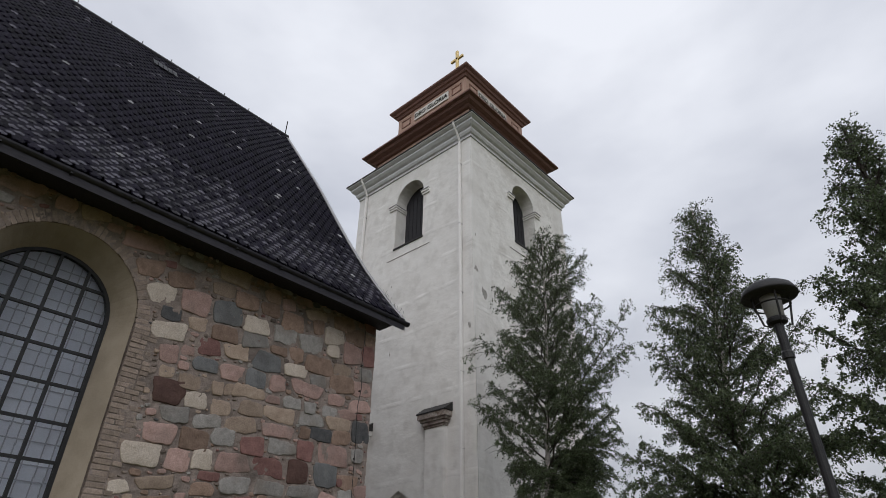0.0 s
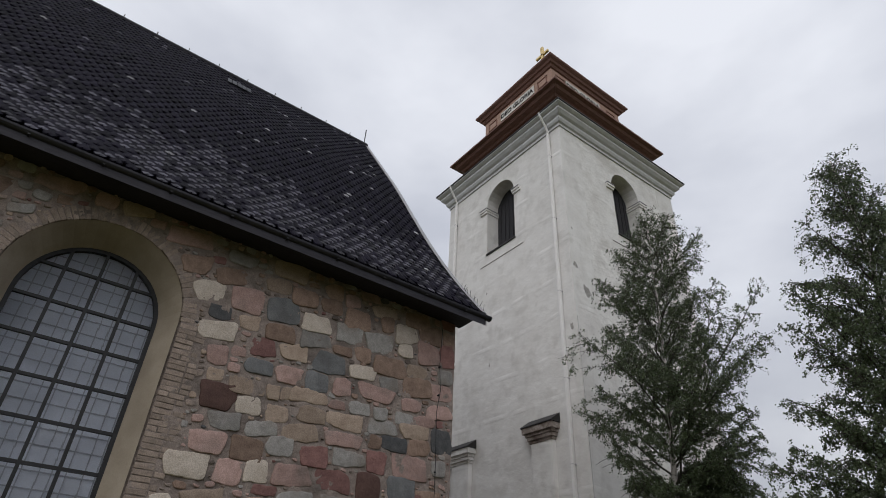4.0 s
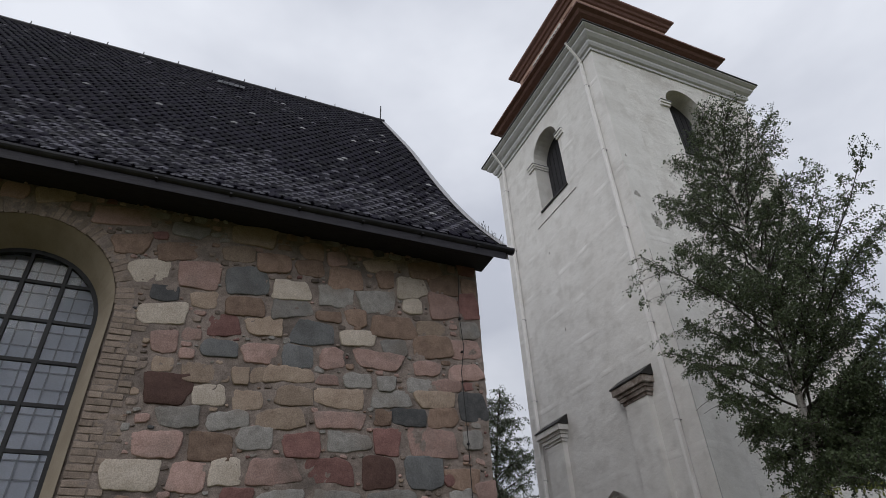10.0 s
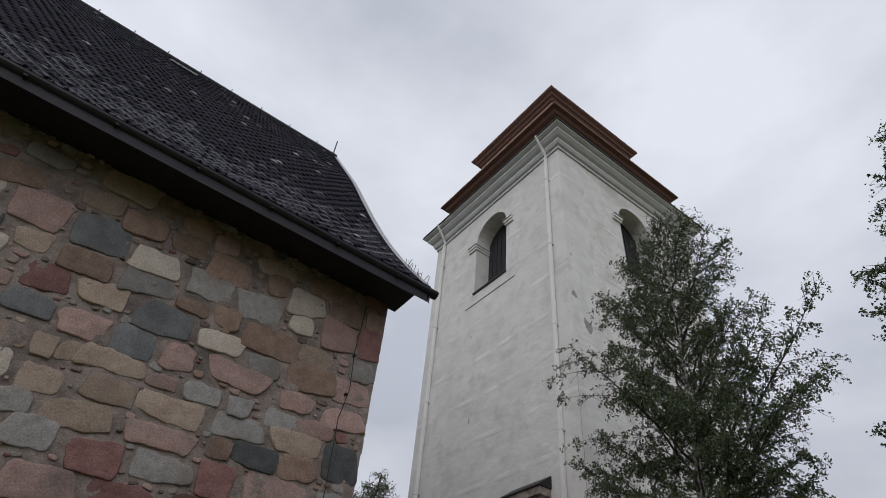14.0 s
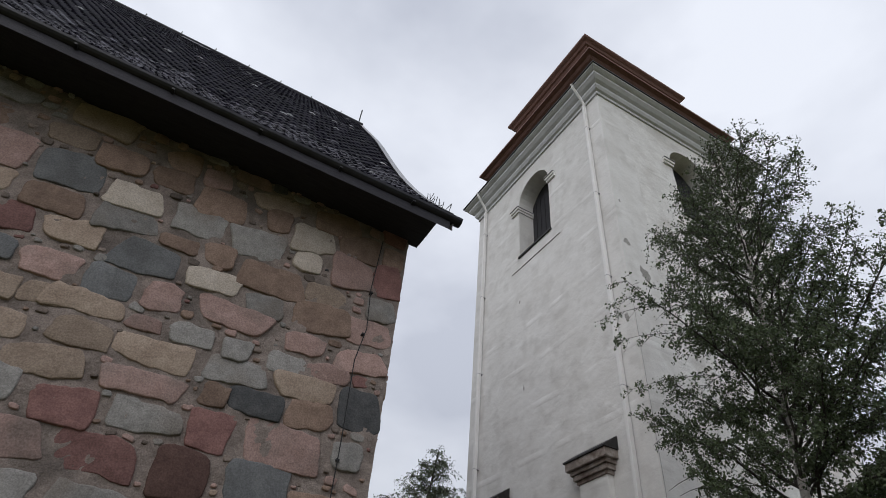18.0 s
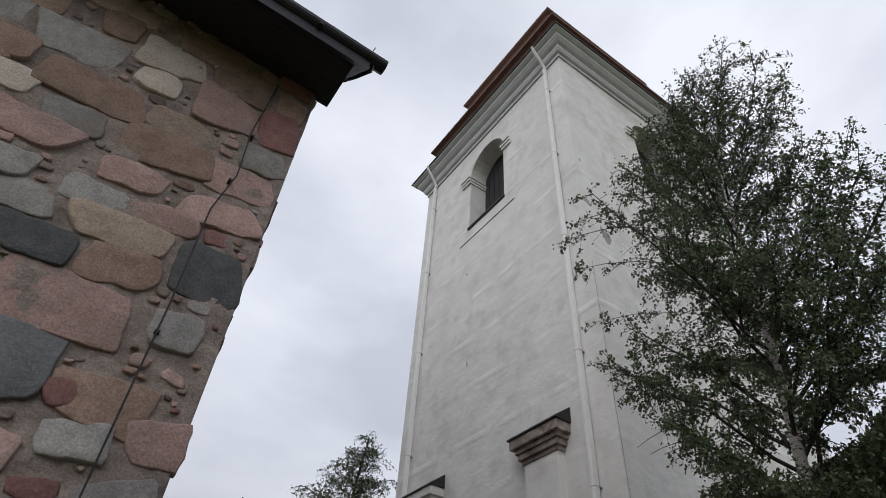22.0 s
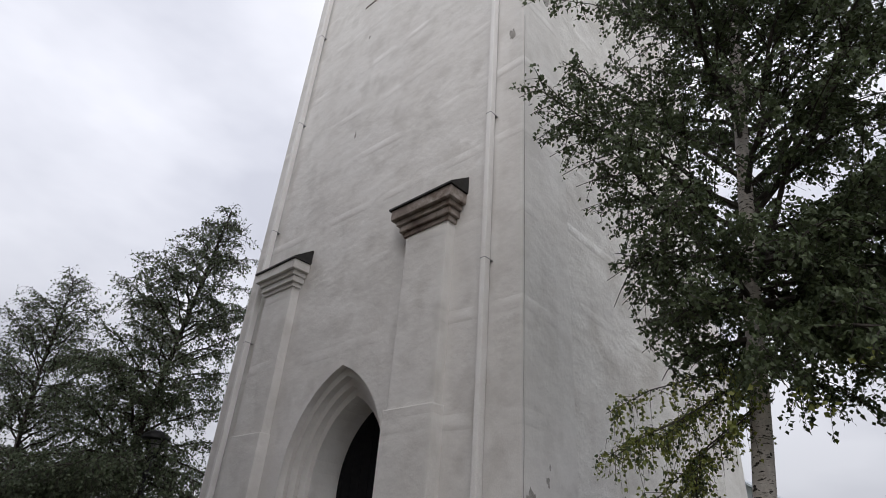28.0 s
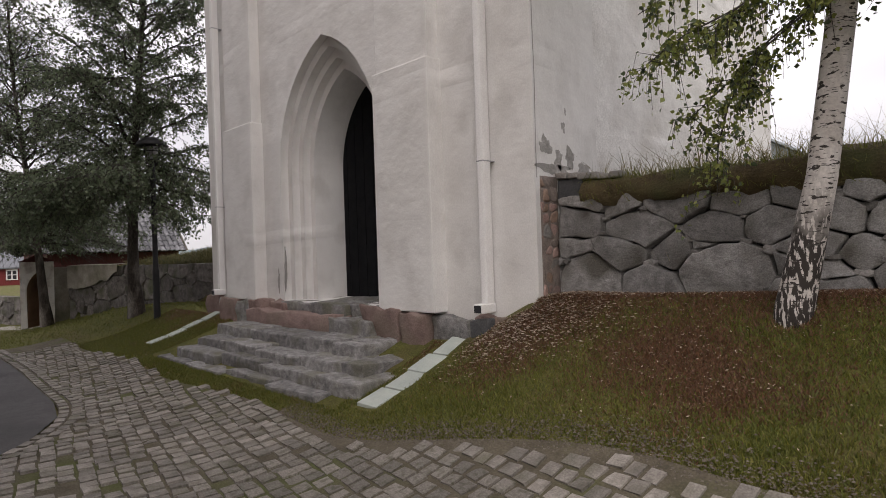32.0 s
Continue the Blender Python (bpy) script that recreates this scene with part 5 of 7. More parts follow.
def street_lamp(base, height):
    lamp = thing("street_lamp", "black park lamp with a wide domed hat on a slim pole", "street lamp", "park lamps", at=base)
    h = height
    part("pole", lathe([(0.06, -0.2), (0.06, 0.9), (0.048, 0.95), (0.042, h - 0.75), (0.058, h - 0.74), (0.058, h - 0.68), (0.045, h - 0.66), (0.045, h - 0.36)], 14), M["iron"], lamp, smooth=False)
    part("cup", lathe([(0.05, h - 0.38), (0.095, h - 0.36), (0.1, h - 0.33), (0.09, h - 0.31)], 16), M["iron"], lamp)
    part("glass", lathe([(0.08, h - 0.32), (0.1, h - 0.12), (0.1, h - 0.02)], 18), M["zinc"], lamp, "grey metal lamp housing", smooth=True)
    part("hat", lathe([(0.27, h - 0.07), (0.275, h - 0.05), (0.24, h + 0.02), (0.17, h + 0.07), (0.08, h + 0.1), (0.0005, h + 0.105), (0.0004, h + 0.085), (0.1, h + 0.06), (0.2, h - 0.0), (0.262, h - 0.065)], 24), M["iron"], lamp, "black domed metal hat", smooth=True)
    part("ring", tube([(0.17 * math.cos(a), 0.17 * math.sin(a), h - 0.17) for a in [k * math.tau / 20 for k in range(21)]], 0.009, 6), M["iron"], lamp)
    for k in range(4):
        a = k * math.tau / 4 + 0.5
        c, s = math.cos(a), math.sin(a)
        part("strut", tube([(0.07 * c, 0.07 * s, h - 0.4), (0.13 * c, 0.13 * s, h - 0.38), (0.17 * c, 0.17 * s, h - 0.17), (0.18 * c, 0.18 * s, h - 0.05)], 0.011, 6), M["iron"], lamp)
    return lamp


street_lamp((-1.07, 6.3, ground_z(-1.07, 6.3)), 3.95 - ground_z(-1.07, 6.3))
street_lamp((-19.9, 13.95, ground_z(-19.9, 13.95)), 3.3)
street_lamp((-29.6, 12.82, ground_z(-29.6, 12.82)), 3.3)


# ---- steps, plinth, slabs at the tower foot ----
def build_steps():
    rng = random.Random(4)
    st = thing("stone_steps", "worn grey stone steps up to the tower door", "steps")
    for yf, yb, z, x0, x1, cuts in ((13.0, 13.5, 0.33, -17.1, -13.02, (0.24, 0.5, 0.76)), (13.17, 13.72, 0.45, -16.8, -12.63, (0.3, 0.55, 0.83)), (13.37, 14.0, 0.565, -16.72, -12.84, (0.2, 0.46, 0.7, 0.9)), (13.68, 14.25, 0.69, -16.78, -13.25, (0.33, 0.7, 0.87))):
        edges = [x0] + [x0 + (x1 - x0) * c for c in cuts] + [x1]
        for a, b in zip(edges, edges[1:]):
            dy, dz = rng.uniform(-0.045, 0.045), rng.uniform(-0.025, 0.02)
            part("step_stone", rough_box(a + 0.012, b - 0.012, yf + dy, yb, z - 0.24, z + dz, 0.024, rng.random() * 50, 5), M["st_step"], st)
    red = thing("door_step", "red granite block step under the tower door", "step")
    part("red_block", rough_box(-16.66, -14.42, 14.12, 14.7, 0.66, 0.885, 0.045, 3, 6), M["st_plinth"], red, smooth=True)
    part("grey_block", rough_box(-14.4, -13.66, 14.08, 14.5, 0.6, 0.87, 0.045, 9, 5), M["st_step"], red, smooth=True)
    thr = thing("threshold", "uneven grey threshold slabs before the door", "threshold")
    for a, b, yf, z in ((-16.05, -15.2, 14.36, 1.0), (-15.18, -14.4, 14.3, 1.02), (-14.38, -13.7, 14.38, 1.01)):
        part("slab", rough_box(a, b, yf, 15.5, 0.85, z, 0.04, a, 5), M["st_step"], thr, smooth=True)


build_steps()


def build_plinth():
    rng = random.Random(12)
    pl = thing("tower_plinth", "low plinth of red and grey stone blocks under the tower wall", "plinth")
    x = TX0 - 0.08
    while x < TX1 - 0.1:
        w = rng.uniform(0.35, 0.7)
        b = min(TX1 + 0.02, x + w)
        if not (-16.1 < (x + b) / 2 < -13.7):
            proud = 0.24 if (-17.6 < (x + b) / 2 < -16.5 or -13.7 < (x + b) / 2 < -12.6) else 0.1
            part("plinth_stone", rough_box(x + 0.006, b - 0.006, TY0 - proud, TY0 + 0.3, 0.3, 1.0 + rng.uniform(-0.04, 0.03), 0.05, rng.random() * 90, 4), M["st_plinth" if rng.random() < 0.75 else "st_step"], pl, smooth=True)
        x = b
    part("plinth_stone", rough_box(-12.19, -11.97, TY0 - 0.2, TY0 + 0.1, 0.4, 0.97, 0.02, 7), M["st_dark"], pl, "dark stone under the downpipe", smooth=True)


build_plinth()


def slab_row(x, y0, y1, n, w):
    row = thing("drain_slabs", "row of pale greenish concrete drain slabs in the grass", "slabs", "drain slab rows")
    for i in range(n):
        a, b = y0 + (y1 - y0) * i / n + 0.01, y0 + (y1 - y0) * (i + 1) / n - 0.01
        za, zb = ground_z(x, a) + 0.03, ground_z(x, b) + 0.03
        bm = box_bm(x - w / 2, x + w / 2, a, b, -0.06, 0.0, 0.006)
        for v in bm.verts:
            f = (v.co.y - a) / (b - a)
            v.co.z += za + (zb - za) * f
            v.co.x += 0.02 * math.sin(i * 2.3)
        part("slab", bm, M["slab"], row)


slab_row(-12.42, 13.1, 14.35, 4, 0.27)
slab_row(-18.15, 13.2, 14.35, 4, 0.22)


# ---- roof tiles ----
def roof_frame(f):
    x, z = roof_x(f)
    x2, z2 = roof_x(min(1, f + 0.01))
    d = Vector((x2 - x, 0, z2 - z)).normalized() if f < 0.99 else Vector((-0.58, 0, 0.81))
    return Vector((x, 0, z)), d, Vector((d.z, 0, -d.x))


def tile_shape(w, ln, thick):
    """A scale-shaped tile in (across, up the slope, out): a slightly cambered sheet with a rounded lower end."""
    rows = ((1.0, 0.5), (0.5, 0.5), (0.34, 0.46), (0.19, 0.37), (0.07, 0.23), (0.0, 0.04))
    vs = []
    for v, half in rows:
        lift = thick * (1.0 - 0.7 * v)
        vs += [(-half * w, v * ln, lift), (0, v * ln, lift + 0.02), (half * w, v * ln, lift)]
    m = len(vs)
    rim = [3, 6, 9, 12, 15, 16, 17, 14, 11, 8, 5]
    vs += [(vs[i][0], vs[i][1], 0.0) for i in rim]
    fs = [(r * 3 + c, r * 3 + 3 + c, r * 3 + 4 + c, r * 3 + 1 + c) for r in range(len(rows) - 1) for c in range(2)]
    fs += [(rim[i], m + i, m + i + 1, rim[i + 1]) for i in range(len(rim) - 1)]
    return vs, fs


def build_tiles():
    W, EXPO = 0.21, 0.185
    slope = 11.55
    rows = int(slope / EXPO)
    y_end, y_start = CY + 0.14, -9.5
    cols = int((y_end - y_start) / W)
    rng = random.Random(77)
    tv, tf = tile_shape(W * 0.87, EXPO * 1.9, 0.03)
    rim_n = len(tf) - 10
    plain = [0] * len(tf)
    # lower faces carry the painted highlight, upper ones stay dark as if shaded
    tip = [0] * 4 + [1] * 6 + [0] * rim_n
    one = bpy.data.meshes.new("roof_tile")
    one.from_pydata(tv, [], tf)
    one.materials.append(M["tile_one"])
    one.update()
    tipped = one.copy()
    tipped.materials.append(M["tile_glint_one"])
    tipped.polygons.foreach_set("material_index", tip)
    allv, allf, mats = [], [], []
    made = 0
    for r in range(rows):
        f = (r + 0.1) / rows
        o, d, n = roof_frame(f)
        for c in range(cols):
            y = y_end - (c + 0.5 + 0.5 * (r % 2)) * W
            tilt, yaw = rng.gauss(0, 0.016), rng.gauss(0, 0.018)
            up = (d + n * tilt).normalized()
            out = (n - d * tilt).normalized()
            ac = Vector((0, 1, 0)) + d * yaw
            at = o + Vector((0, y, 0)) + n * rng.uniform(0, 0.004)
            if r < 6 and c < 50 and made < 300:
                ob = new("roof_tile", tipped if rng.random() < 0.6 else one)
                ob.parent = church
                ob.matrix_local = Matrix(((ac.x, up.x, out.x, at.x), (ac.y, up.y, out.y, at.y), (ac.z, up.z, out.z, at.z), (0, 0, 0, 1)))
                made += 1
                continue
            k = len(allv)
            allv += [tuple(at + ac * a + up * b + out * e) for a, b, e in tv]
            allf += [tuple(i + k for i in q) for q in tf]
            patch = noise.noise(Vector((y * 0.9, r * 0.16, 3.0))) + 0.6 * noise.noise(Vector((y * 2.6, r * 0.6, 9.0)))
            pale = patch > 0.7 and rng.random() < 0.18 or rng.random() < 0.004
            # these tiles get a sky glint coloured on their lower half, not wear
            worn = rng.random() < 0.02 + 1.3 * max(0.0, 1 - f * 2.9) + 0.08 * max(0.0, patch - 0.2)
            mats += [2 * q for q in tip] if pale else tip if worn else plain
    ob = raw_part("roof_tiles_rest", allv, allf, [M["tile"], M["tile_glint"], M["lichen"]], church, "small black scale-shaped tiles with grey highlights painted on the tips and pale lichen spots")
    ob.data.polygons.foreach_set("material_index", mats)
    tagged(ob, kind="stuff")


build_tiles()


# ---- rubble stones of the church wall ----
STONE_KINDS = ("st_pink", "st_brown", "st_grey", "st_red", "st_tan", "st_dark", "st_pale", "st_maroon", "st_slate")


# the stones that can be told apart, course by course: along the wall, height, width, height of the stone, tilt, kind
COURSE_A = [(-0.27, 5.98, 0.22, 0.3, 24, 2), (2.97, 5.82, 0.45, 0.29, 11, 1), (3.58, 5.85, 0.6, 0.31, 13, 1), (4.26, 5.95, 0.42, 0.25, 8, 4), (4.74, 5.9, 0.46, 0.33, 8, 1), (5.24, 6.2, 0.34, 0.29, 11, 1), (5.26, 5.93, 0.4, 0.28, 8, 1), (5.62, 6.15, 0.34, 0.24, 10, 0), (5.76, 5.86, 0.56, 0.38, 5, 1), (6.27, 6.17, 0.55, 0.24, 10, 4), (6.36, 5.95, 0.31, 0.29, 13, 1), (6.75, 5.89, 0.5, 0.38, 13, 6), (6.98, 6.24, 0.66, 0.31, 10, 1), (7.32, 6.02, 0.46, 0.35, 10, 1), (7.71, 5.71, 0.31, 0.5, 9, 3), (7.73, 6.08, 0.24, 0.32, 2, 1)]
COURSE_B = [(0.21, 5.32, 0.45, 0.26, 17, 0), (3.24, 5.47, 0.5, 0.33, 21, 6), (3.49, 5.2, 0.32, 0.24, 3, 5), (3.83, 5.51, 0.48, 0.42, 8, 0), (4.41, 5.53, 0.57, 0.45, 8, 8), (5.03, 5.25, 0.54, 0.32, 11, 2), (5.03, 5.51, 0.58, 0.33, 10, 6), (5.57, 5.2, 0.35, 0.22, 4, 1), (5.64, 5.54, 0.52, 0.36, 5, 2), (5.94, 5.24, 0.3, 0.26, 8, 1), (6.24, 5.54, 0.59, 0.35, 10, 2), (6.5, 5.18, 0.65, 0.36, 5, 1), (6.8, 5.58, 0.31, 0.27, -5, 6), (7.08, 5.23, 0.45, 0.26, -2, 4), (7.28, 5.65, 0.51, 0.45, 8, 0), (7.69, 5.31, 0.35, 0.28, 12, 2)]
COURSE_C = [(0.19, 4.99, 0.46, 0.23, 14, 2), (0.43, 4.71, 0.44, 0.31, 18, 2), (3.53, 4.91, 0.53, 0.3, 7, 6), (4.25, 4.85, 0.47, 0.29, 7, 3), (4.46, 5.16, 0.48, 0.3, 7, 1), (4.75, 4.92, 0.48, 0.27, 9, 4), (5.2, 4.56, 0.44, 0.33, 8, 8), (5.38, 4.92, 0.59, 0.34, -1, 8), (5.65, 4.59, 0.33, 0.29, 4, 0), (5.97, 4.92, 0.54, 0.23, 5, 6), (6.28, 4.65, 0.77, 0.25, -3, 0), (6.52, 4.86, 0.43, 0.26, 7, 2), (6.99, 4.61, 0.46, 0.22, 6, 0), (7.08, 4.94, 0.63, 0.35, 8, 1), (7.59, 4.62, 0.54, 0.24, 10, 0), (7.59, 4.99, 0.53, 0.34, 7, 0)]
COURSE_D = [(0.51, 4.42, 0.44, 0.22, 13, 0), (3.61, 4.55, 0.29, 0.3, 8, 0), (3.65, 4.26, 0.25, 0.18, 8, 4), (3.89, 4.42, 0.19, 0.14, 7, 0), (4.15, 4.2, 0.54, 0.24, 2, 4), (4.25, 4.53, 0.44, 0.24, 0, 8), (4.54, 4.21, 0.2, 0.24, 1, 4), (4.73, 4.53, 0.44, 0.27, 9, 0), (4.81, 4.25, 0.32, 0.2, 8, 4), (5.12, 4.3, 0.65, 0.21, 2, 4), (6.01, 4.32, 0.38, 0.22, 5, 2), (6.4, 4.32, 0.29, 0.22, 5, 2), (6.49, 4.12, 0.58, 0.23, 4, 2), (6.85, 4.36, 0.41, 0.23, 5, 2), (7.09, 4.18, 0.59, 0.24, 3, 4), (7.29, 4.39, 0.44, 0.2, 7, 0)]
COURSE_E = [(0.58, 3.8, 0.43, 0.38, 13, 4), (3.75, 3.97, 0.52, 0.38, 3, 7), (3.96, 3.65, 0.5, 0.24, 3, 2), (4.22, 3.94, 0.37, 0.26, 3, 6), (4.48, 3.66, 0.47, 0.22, 9, 2), (4.67, 3.93, 0.36, 0.26, 10, 4), (5.1, 3.73, 0.58, 0.27, 9, 4), (5.2, 4.03, 0.48, 0.26, 5, 4), (5.8, 4.06, 0.65, 0.25, 2, 4), (5.82, 3.78, 0.67, 0.22, 3, 0), (6.36, 3.86, 0.26, 0.21, 1, 1), (6.72, 3.9, 0.48, 0.24, 1, 5), (7.04, 3.59, 0.74, 0.38, 3, 0), (7.19, 3.94, 0.44, 0.26, 7, 1), (7.63, 3.66, 0.31, 0.31, 3, 2), (7.65, 4.12, 0.44, 0.4, 5, 5)]
COURSE_F = [(3.8, 3.34, 0.53, 0.29, 3, 0), (4.18, 3.03, 0.38, 0.36, 2, 0), (4.34, 3.36, 0.44, 0.33, 1, 1), (4.55, 3.09, 0.34, 0.31, 6, 6), (4.83, 3.48, 0.44, 0.26, 1, 2), (5.05, 3.12, 0.66, 0.3, 4, 0), (5.36, 3.43, 0.44, 0.3, 5, 3), (5.72, 3.14, 0.63, 0.33, -1, 3), (5.91, 3.52, 0.56, 0.26, 3, 2), (6.32, 3.18, 0.46, 0.39, 2, 7), (6.42, 3.55, 0.35, 0.34, 3, 3), (6.93, 3.22, 0.54, 0.42, 6, 8), (7.27, 3.13, 0.18, 0.15, 21, 3), (7.46, 3.15, 0.51, 0.3, 2, 1), (7.46, 3.18, 0.19, 0.16, 20, 0), (7.78, 3.03, 0.3, 0.26, 12, 0)]
COURSE_G = [(3.43, 2.54, 0.3, 0.19, 9, 6), (3.6, 3, 0.53, 0.35, 2, 6), (3.97, 2.41, 0.53, 0.15, 11, 1), (3.97, 2.67, 0.6, 0.18, 11, 4), (4.69, 2.86, 0.38, 0.13, 2, 3), (5.19, 2.79, 0.54, 0.26, 11, 2), (5.19, 2.87, 0.56, 0.12, 1, 1), (5.83, 2.84, 0.59, 0.21, 1, 2), (5.95, 2.84, 0.64, 0.23, 11, 2), (6.5, 2.87, 0.63, 0.23, 3, 2), (7.41, 2.94, 0.3, 0.19, 5, 2), (7.71, 2.71, 0.4, 0.24, 14, 2)]


def block_outline(w, h, tilt, rng):
    """A hewn block about the origin: a few straight sides and blunt corners."""
    n, sq = rng.choice((6, 7, 7, 8, 9)), rng.uniform(4.0, 9.0)
    c, d = math.cos(radians(tilt)), math.sin(radians(tilt))
    skew = rng.uniform(-0.12, 0.12)
    corner = math.atan2(h, w)
    turns = [corner, math.pi - corner, math.pi + corner, math.tau - corner] + [rng.uniform(0, math.tau) for _ in range(n - 4)]
    pts = []
    for a in sorted(t + rng.uniform(-0.14, 0.14) for t in turns):
        x, y = math.cos(a) / w, math.sin(a) / h
        r = (abs(x) ** sq + abs(y) ** sq) ** (-1 / sq) * rng.uniform(0.9, 1.06)
        x, y = x * r * w / 2 * (1 + skew * y * r), y * r * h / 2 * (1 + skew * x * r)
        pts.append((x * c - y * d, x * d + y * c))
    return pts


class Patch:
    """Which parts of a wall face are taken, on a fine raster."""

    def __init__(self, u0, u1, v0, v1, step=0.015):
        self.u0, self.v0, self.step = u0, v0, step
        self.U, self.V = np.meshgrid(np.arange(u0, u1, step), np.arange(v0, v1, step), indexing="ij")
        self.taken = np.zeros(self.U.shape, bool)

    def window(self, u, v, w, h, tilt, pad):
        r = max(w, h) / 2 + pad
        i0, i1 = max(0, int((u - r - self.u0) / self.step)), int((u + r - self.u0) / self.step) + 1
        j0, j1 = max(0, int((v - r - self.v0) / self.step)), int((v + r - self.v0) / self.step) + 1
        c, d = math.cos(radians(tilt)), math.sin(radians(tilt))
        x, y = self.U[i0:i1, j0:j1] - u, self.V[i0:i1, j0:j1] - v
        a, b = (x * c + y * d) / (w / 2 + pad), (y * c - x * d) / (h / 2 + pad)
        return (slice(i0, i1), slice(j0, j1)), a ** 4 + b ** 4 < 1

    def free(self, u, v, w, h, tilt, pad, part=0.0):
        at, m = self.window(u, v, w, h, tilt, pad)
        return m.any() and (self.taken[at] & m).sum() <= part * m.sum()

    def take(self, u, v, w, h, tilt):
        at, m = self.window(u, v, w, h, tilt, 0)
        self.taken[at] |= m


def church_stones():
    rng = random.Random(5)
    u0, u1, v0, v1 = -7.0, CY, 0.6, 6.47
    face = Patch(u0, u1, v0, v1)
    far = np.hypot(face.U - WIN_C, face.V - WIN_S)
    side = np.where(face.U > WIN_C, WIN_H + 0.4, WIN_H + 0.04)
    face.taken |= np.where(face.V > WIN_S, far < WIN_H + 0.19, np.abs(face.U - WIN_C) < side)
    stones = []
    for u, v, w, h, tilt, k in COURSE_A + COURSE_B + COURSE_C + COURSE_D + COURSE_E + COURSE_F + COURSE_G:
        if face.free(u, v, w, h, tilt, 0, 0.3):
            stones.append((u, v, w * 1.1, h * 1.1, tilt, STONE_KINDS[k]))
            face.take(u, v, w * 1.02, h * 1.02, tilt)
    # squared stones up the corner where none is told apart
    z = v0 + 0.1
    while z < v1 - 0.2:
        h, w = rng.uniform(0.24, 0.4), rng.uniform(0.3, 0.55)
        if face.free(CY - w / 2, z + h / 2, w, h, 3, 0, 0.12):
            stones.append((CY - w / 2, z + h / 2, w, h - 0.03, 3, STONE_KINDS[rng.choice((0, 0, 2, 3, 1))]))
            face.take(CY - w / 2, z + h / 2, w, h, 3)
        z += h * 0.5
    # the smaller ones between, from large to small
    for w, h, tries in ((0.6, 0.29, 2500), (0.48, 0.25, 4000), (0.38, 0.21, 5000), (0.28, 0.18, 7000), (0.2, 0.13, 8000), (0.13, 0.09, 12000), (0.085, 0.055, 12000), (0.05, 0.035, 9000)):
        for _ in range(tries):
            u, v = rng.uniform(u0, u1), rng.uniform(v0, v1)
            a, b, tilt = w * rng.uniform(0.8, 1.2), h * rng.uniform(0.75, 1.25), rng.gauss(4, 7)
            if u + a / 2 < u1 + (0.01 if w > 0.3 else -0.05) and v + b / 2 < v1 and v - b / 2 > v0 and face.free(u, v, a, b, tilt, 0.004):
                kind = rng.choices(STONE_KINDS[:6], (60, 14, 8, 12, 4, 1) if u > 7.0 else (30, 24, 22, 6, 22, 2))[0]
                stones.append((u, v, a * 1.05, b * 1.05, tilt, "chip" if w < 0.15 and rng.random() < 0.4 else kind))
                face.take(u, v, a, b, tilt)
    made, extra = 0, {}
    stones.sort(key=lambda q: (q[2] * q[3] < 0.03, -q[0]))
    for u, v, w, h, tilt, kind in stones:
        poly = [(u + a, v + b) for a, b in block_outline(w, h, tilt, rng)]
        poly = clip(poly, 1, 0, CY + 0.012)
        big = w * h > 0.03
        proud = rng.uniform(0.03, 0.045) if big else rng.uniform(0.026, 0.04)
        (cu, cv), vs, fs = stone_geometry(poly, proud, rng, 0.014 if big else 0.007, 0.005, 0.1, 0.3, 0.045 if big else 0.2, 0.35 if big else 0.0)
        if made < 300 and cu > -1.0 and kind != "chip":
            me = bpy.data.meshes.new("stone")
            me.from_pydata([(d, a, b) for a, b, d in vs], [], fs)
            me.polygons.foreach_set("use_smooth", [True] * len(fs))
            me.materials.append(M[kind])
            me.update()
            ob = new("stone", me)
            ob.parent = church
            ob.location = (CX - 0.03, cu, cv)
            made += 1
        else:
            V, F = extra.setdefault(kind, ([], []))
            k = len(V)
            V += [(CX - 0.03 + d, cu + a, cv + b) for a, b, d in vs]
            F += [tuple(q + k for q in f) for f in fs]
    for kind, (V, F) in extra.items():
        tagged(raw_part("stones_rest", V, F, M[kind], church, smooth=True), "small stones and chips set in the mortar between", kind="stuff")
    # the lumpy mortar that laps over the edges of the stones
    step = 0.03
    us, vv = np.arange(-3.0, CY - 0.004, step), np.arange(1.4, 6.46, step)
    V, F = [], []
    for u in us:
        for v in vv:
            d = 0.011 * noise.noise(Vector((u * 5, v * 5, 2))) + 0.007 * noise.noise(Vector((u * 14, v * 14, 5))) + 0.005 * noise.noise(Vector((u * 33, v * 33, 7)))
            V.append((CX - 0.012 + max(-0.025, d * 1.35), u, v))
    m = len(vv)
    for i in range(len(us) - 1):
        for j in range(m - 1):
            u, v = us[i] + step / 2, vv[j] + step / 2
            if (math.hypot(u - WIN_C, v - WIN_S) < WIN_H + 0.03) if v > WIN_S else abs(u - WIN_C) < WIN_H + 0.04:
                continue
            k = i * m + j
            F.append((k, k + m, k + m + 1, k + 1))
    raw_part("mortar_bed", V, F, M["mortar"], church, "lumpy greyish lime mortar between the stones", smooth=True)


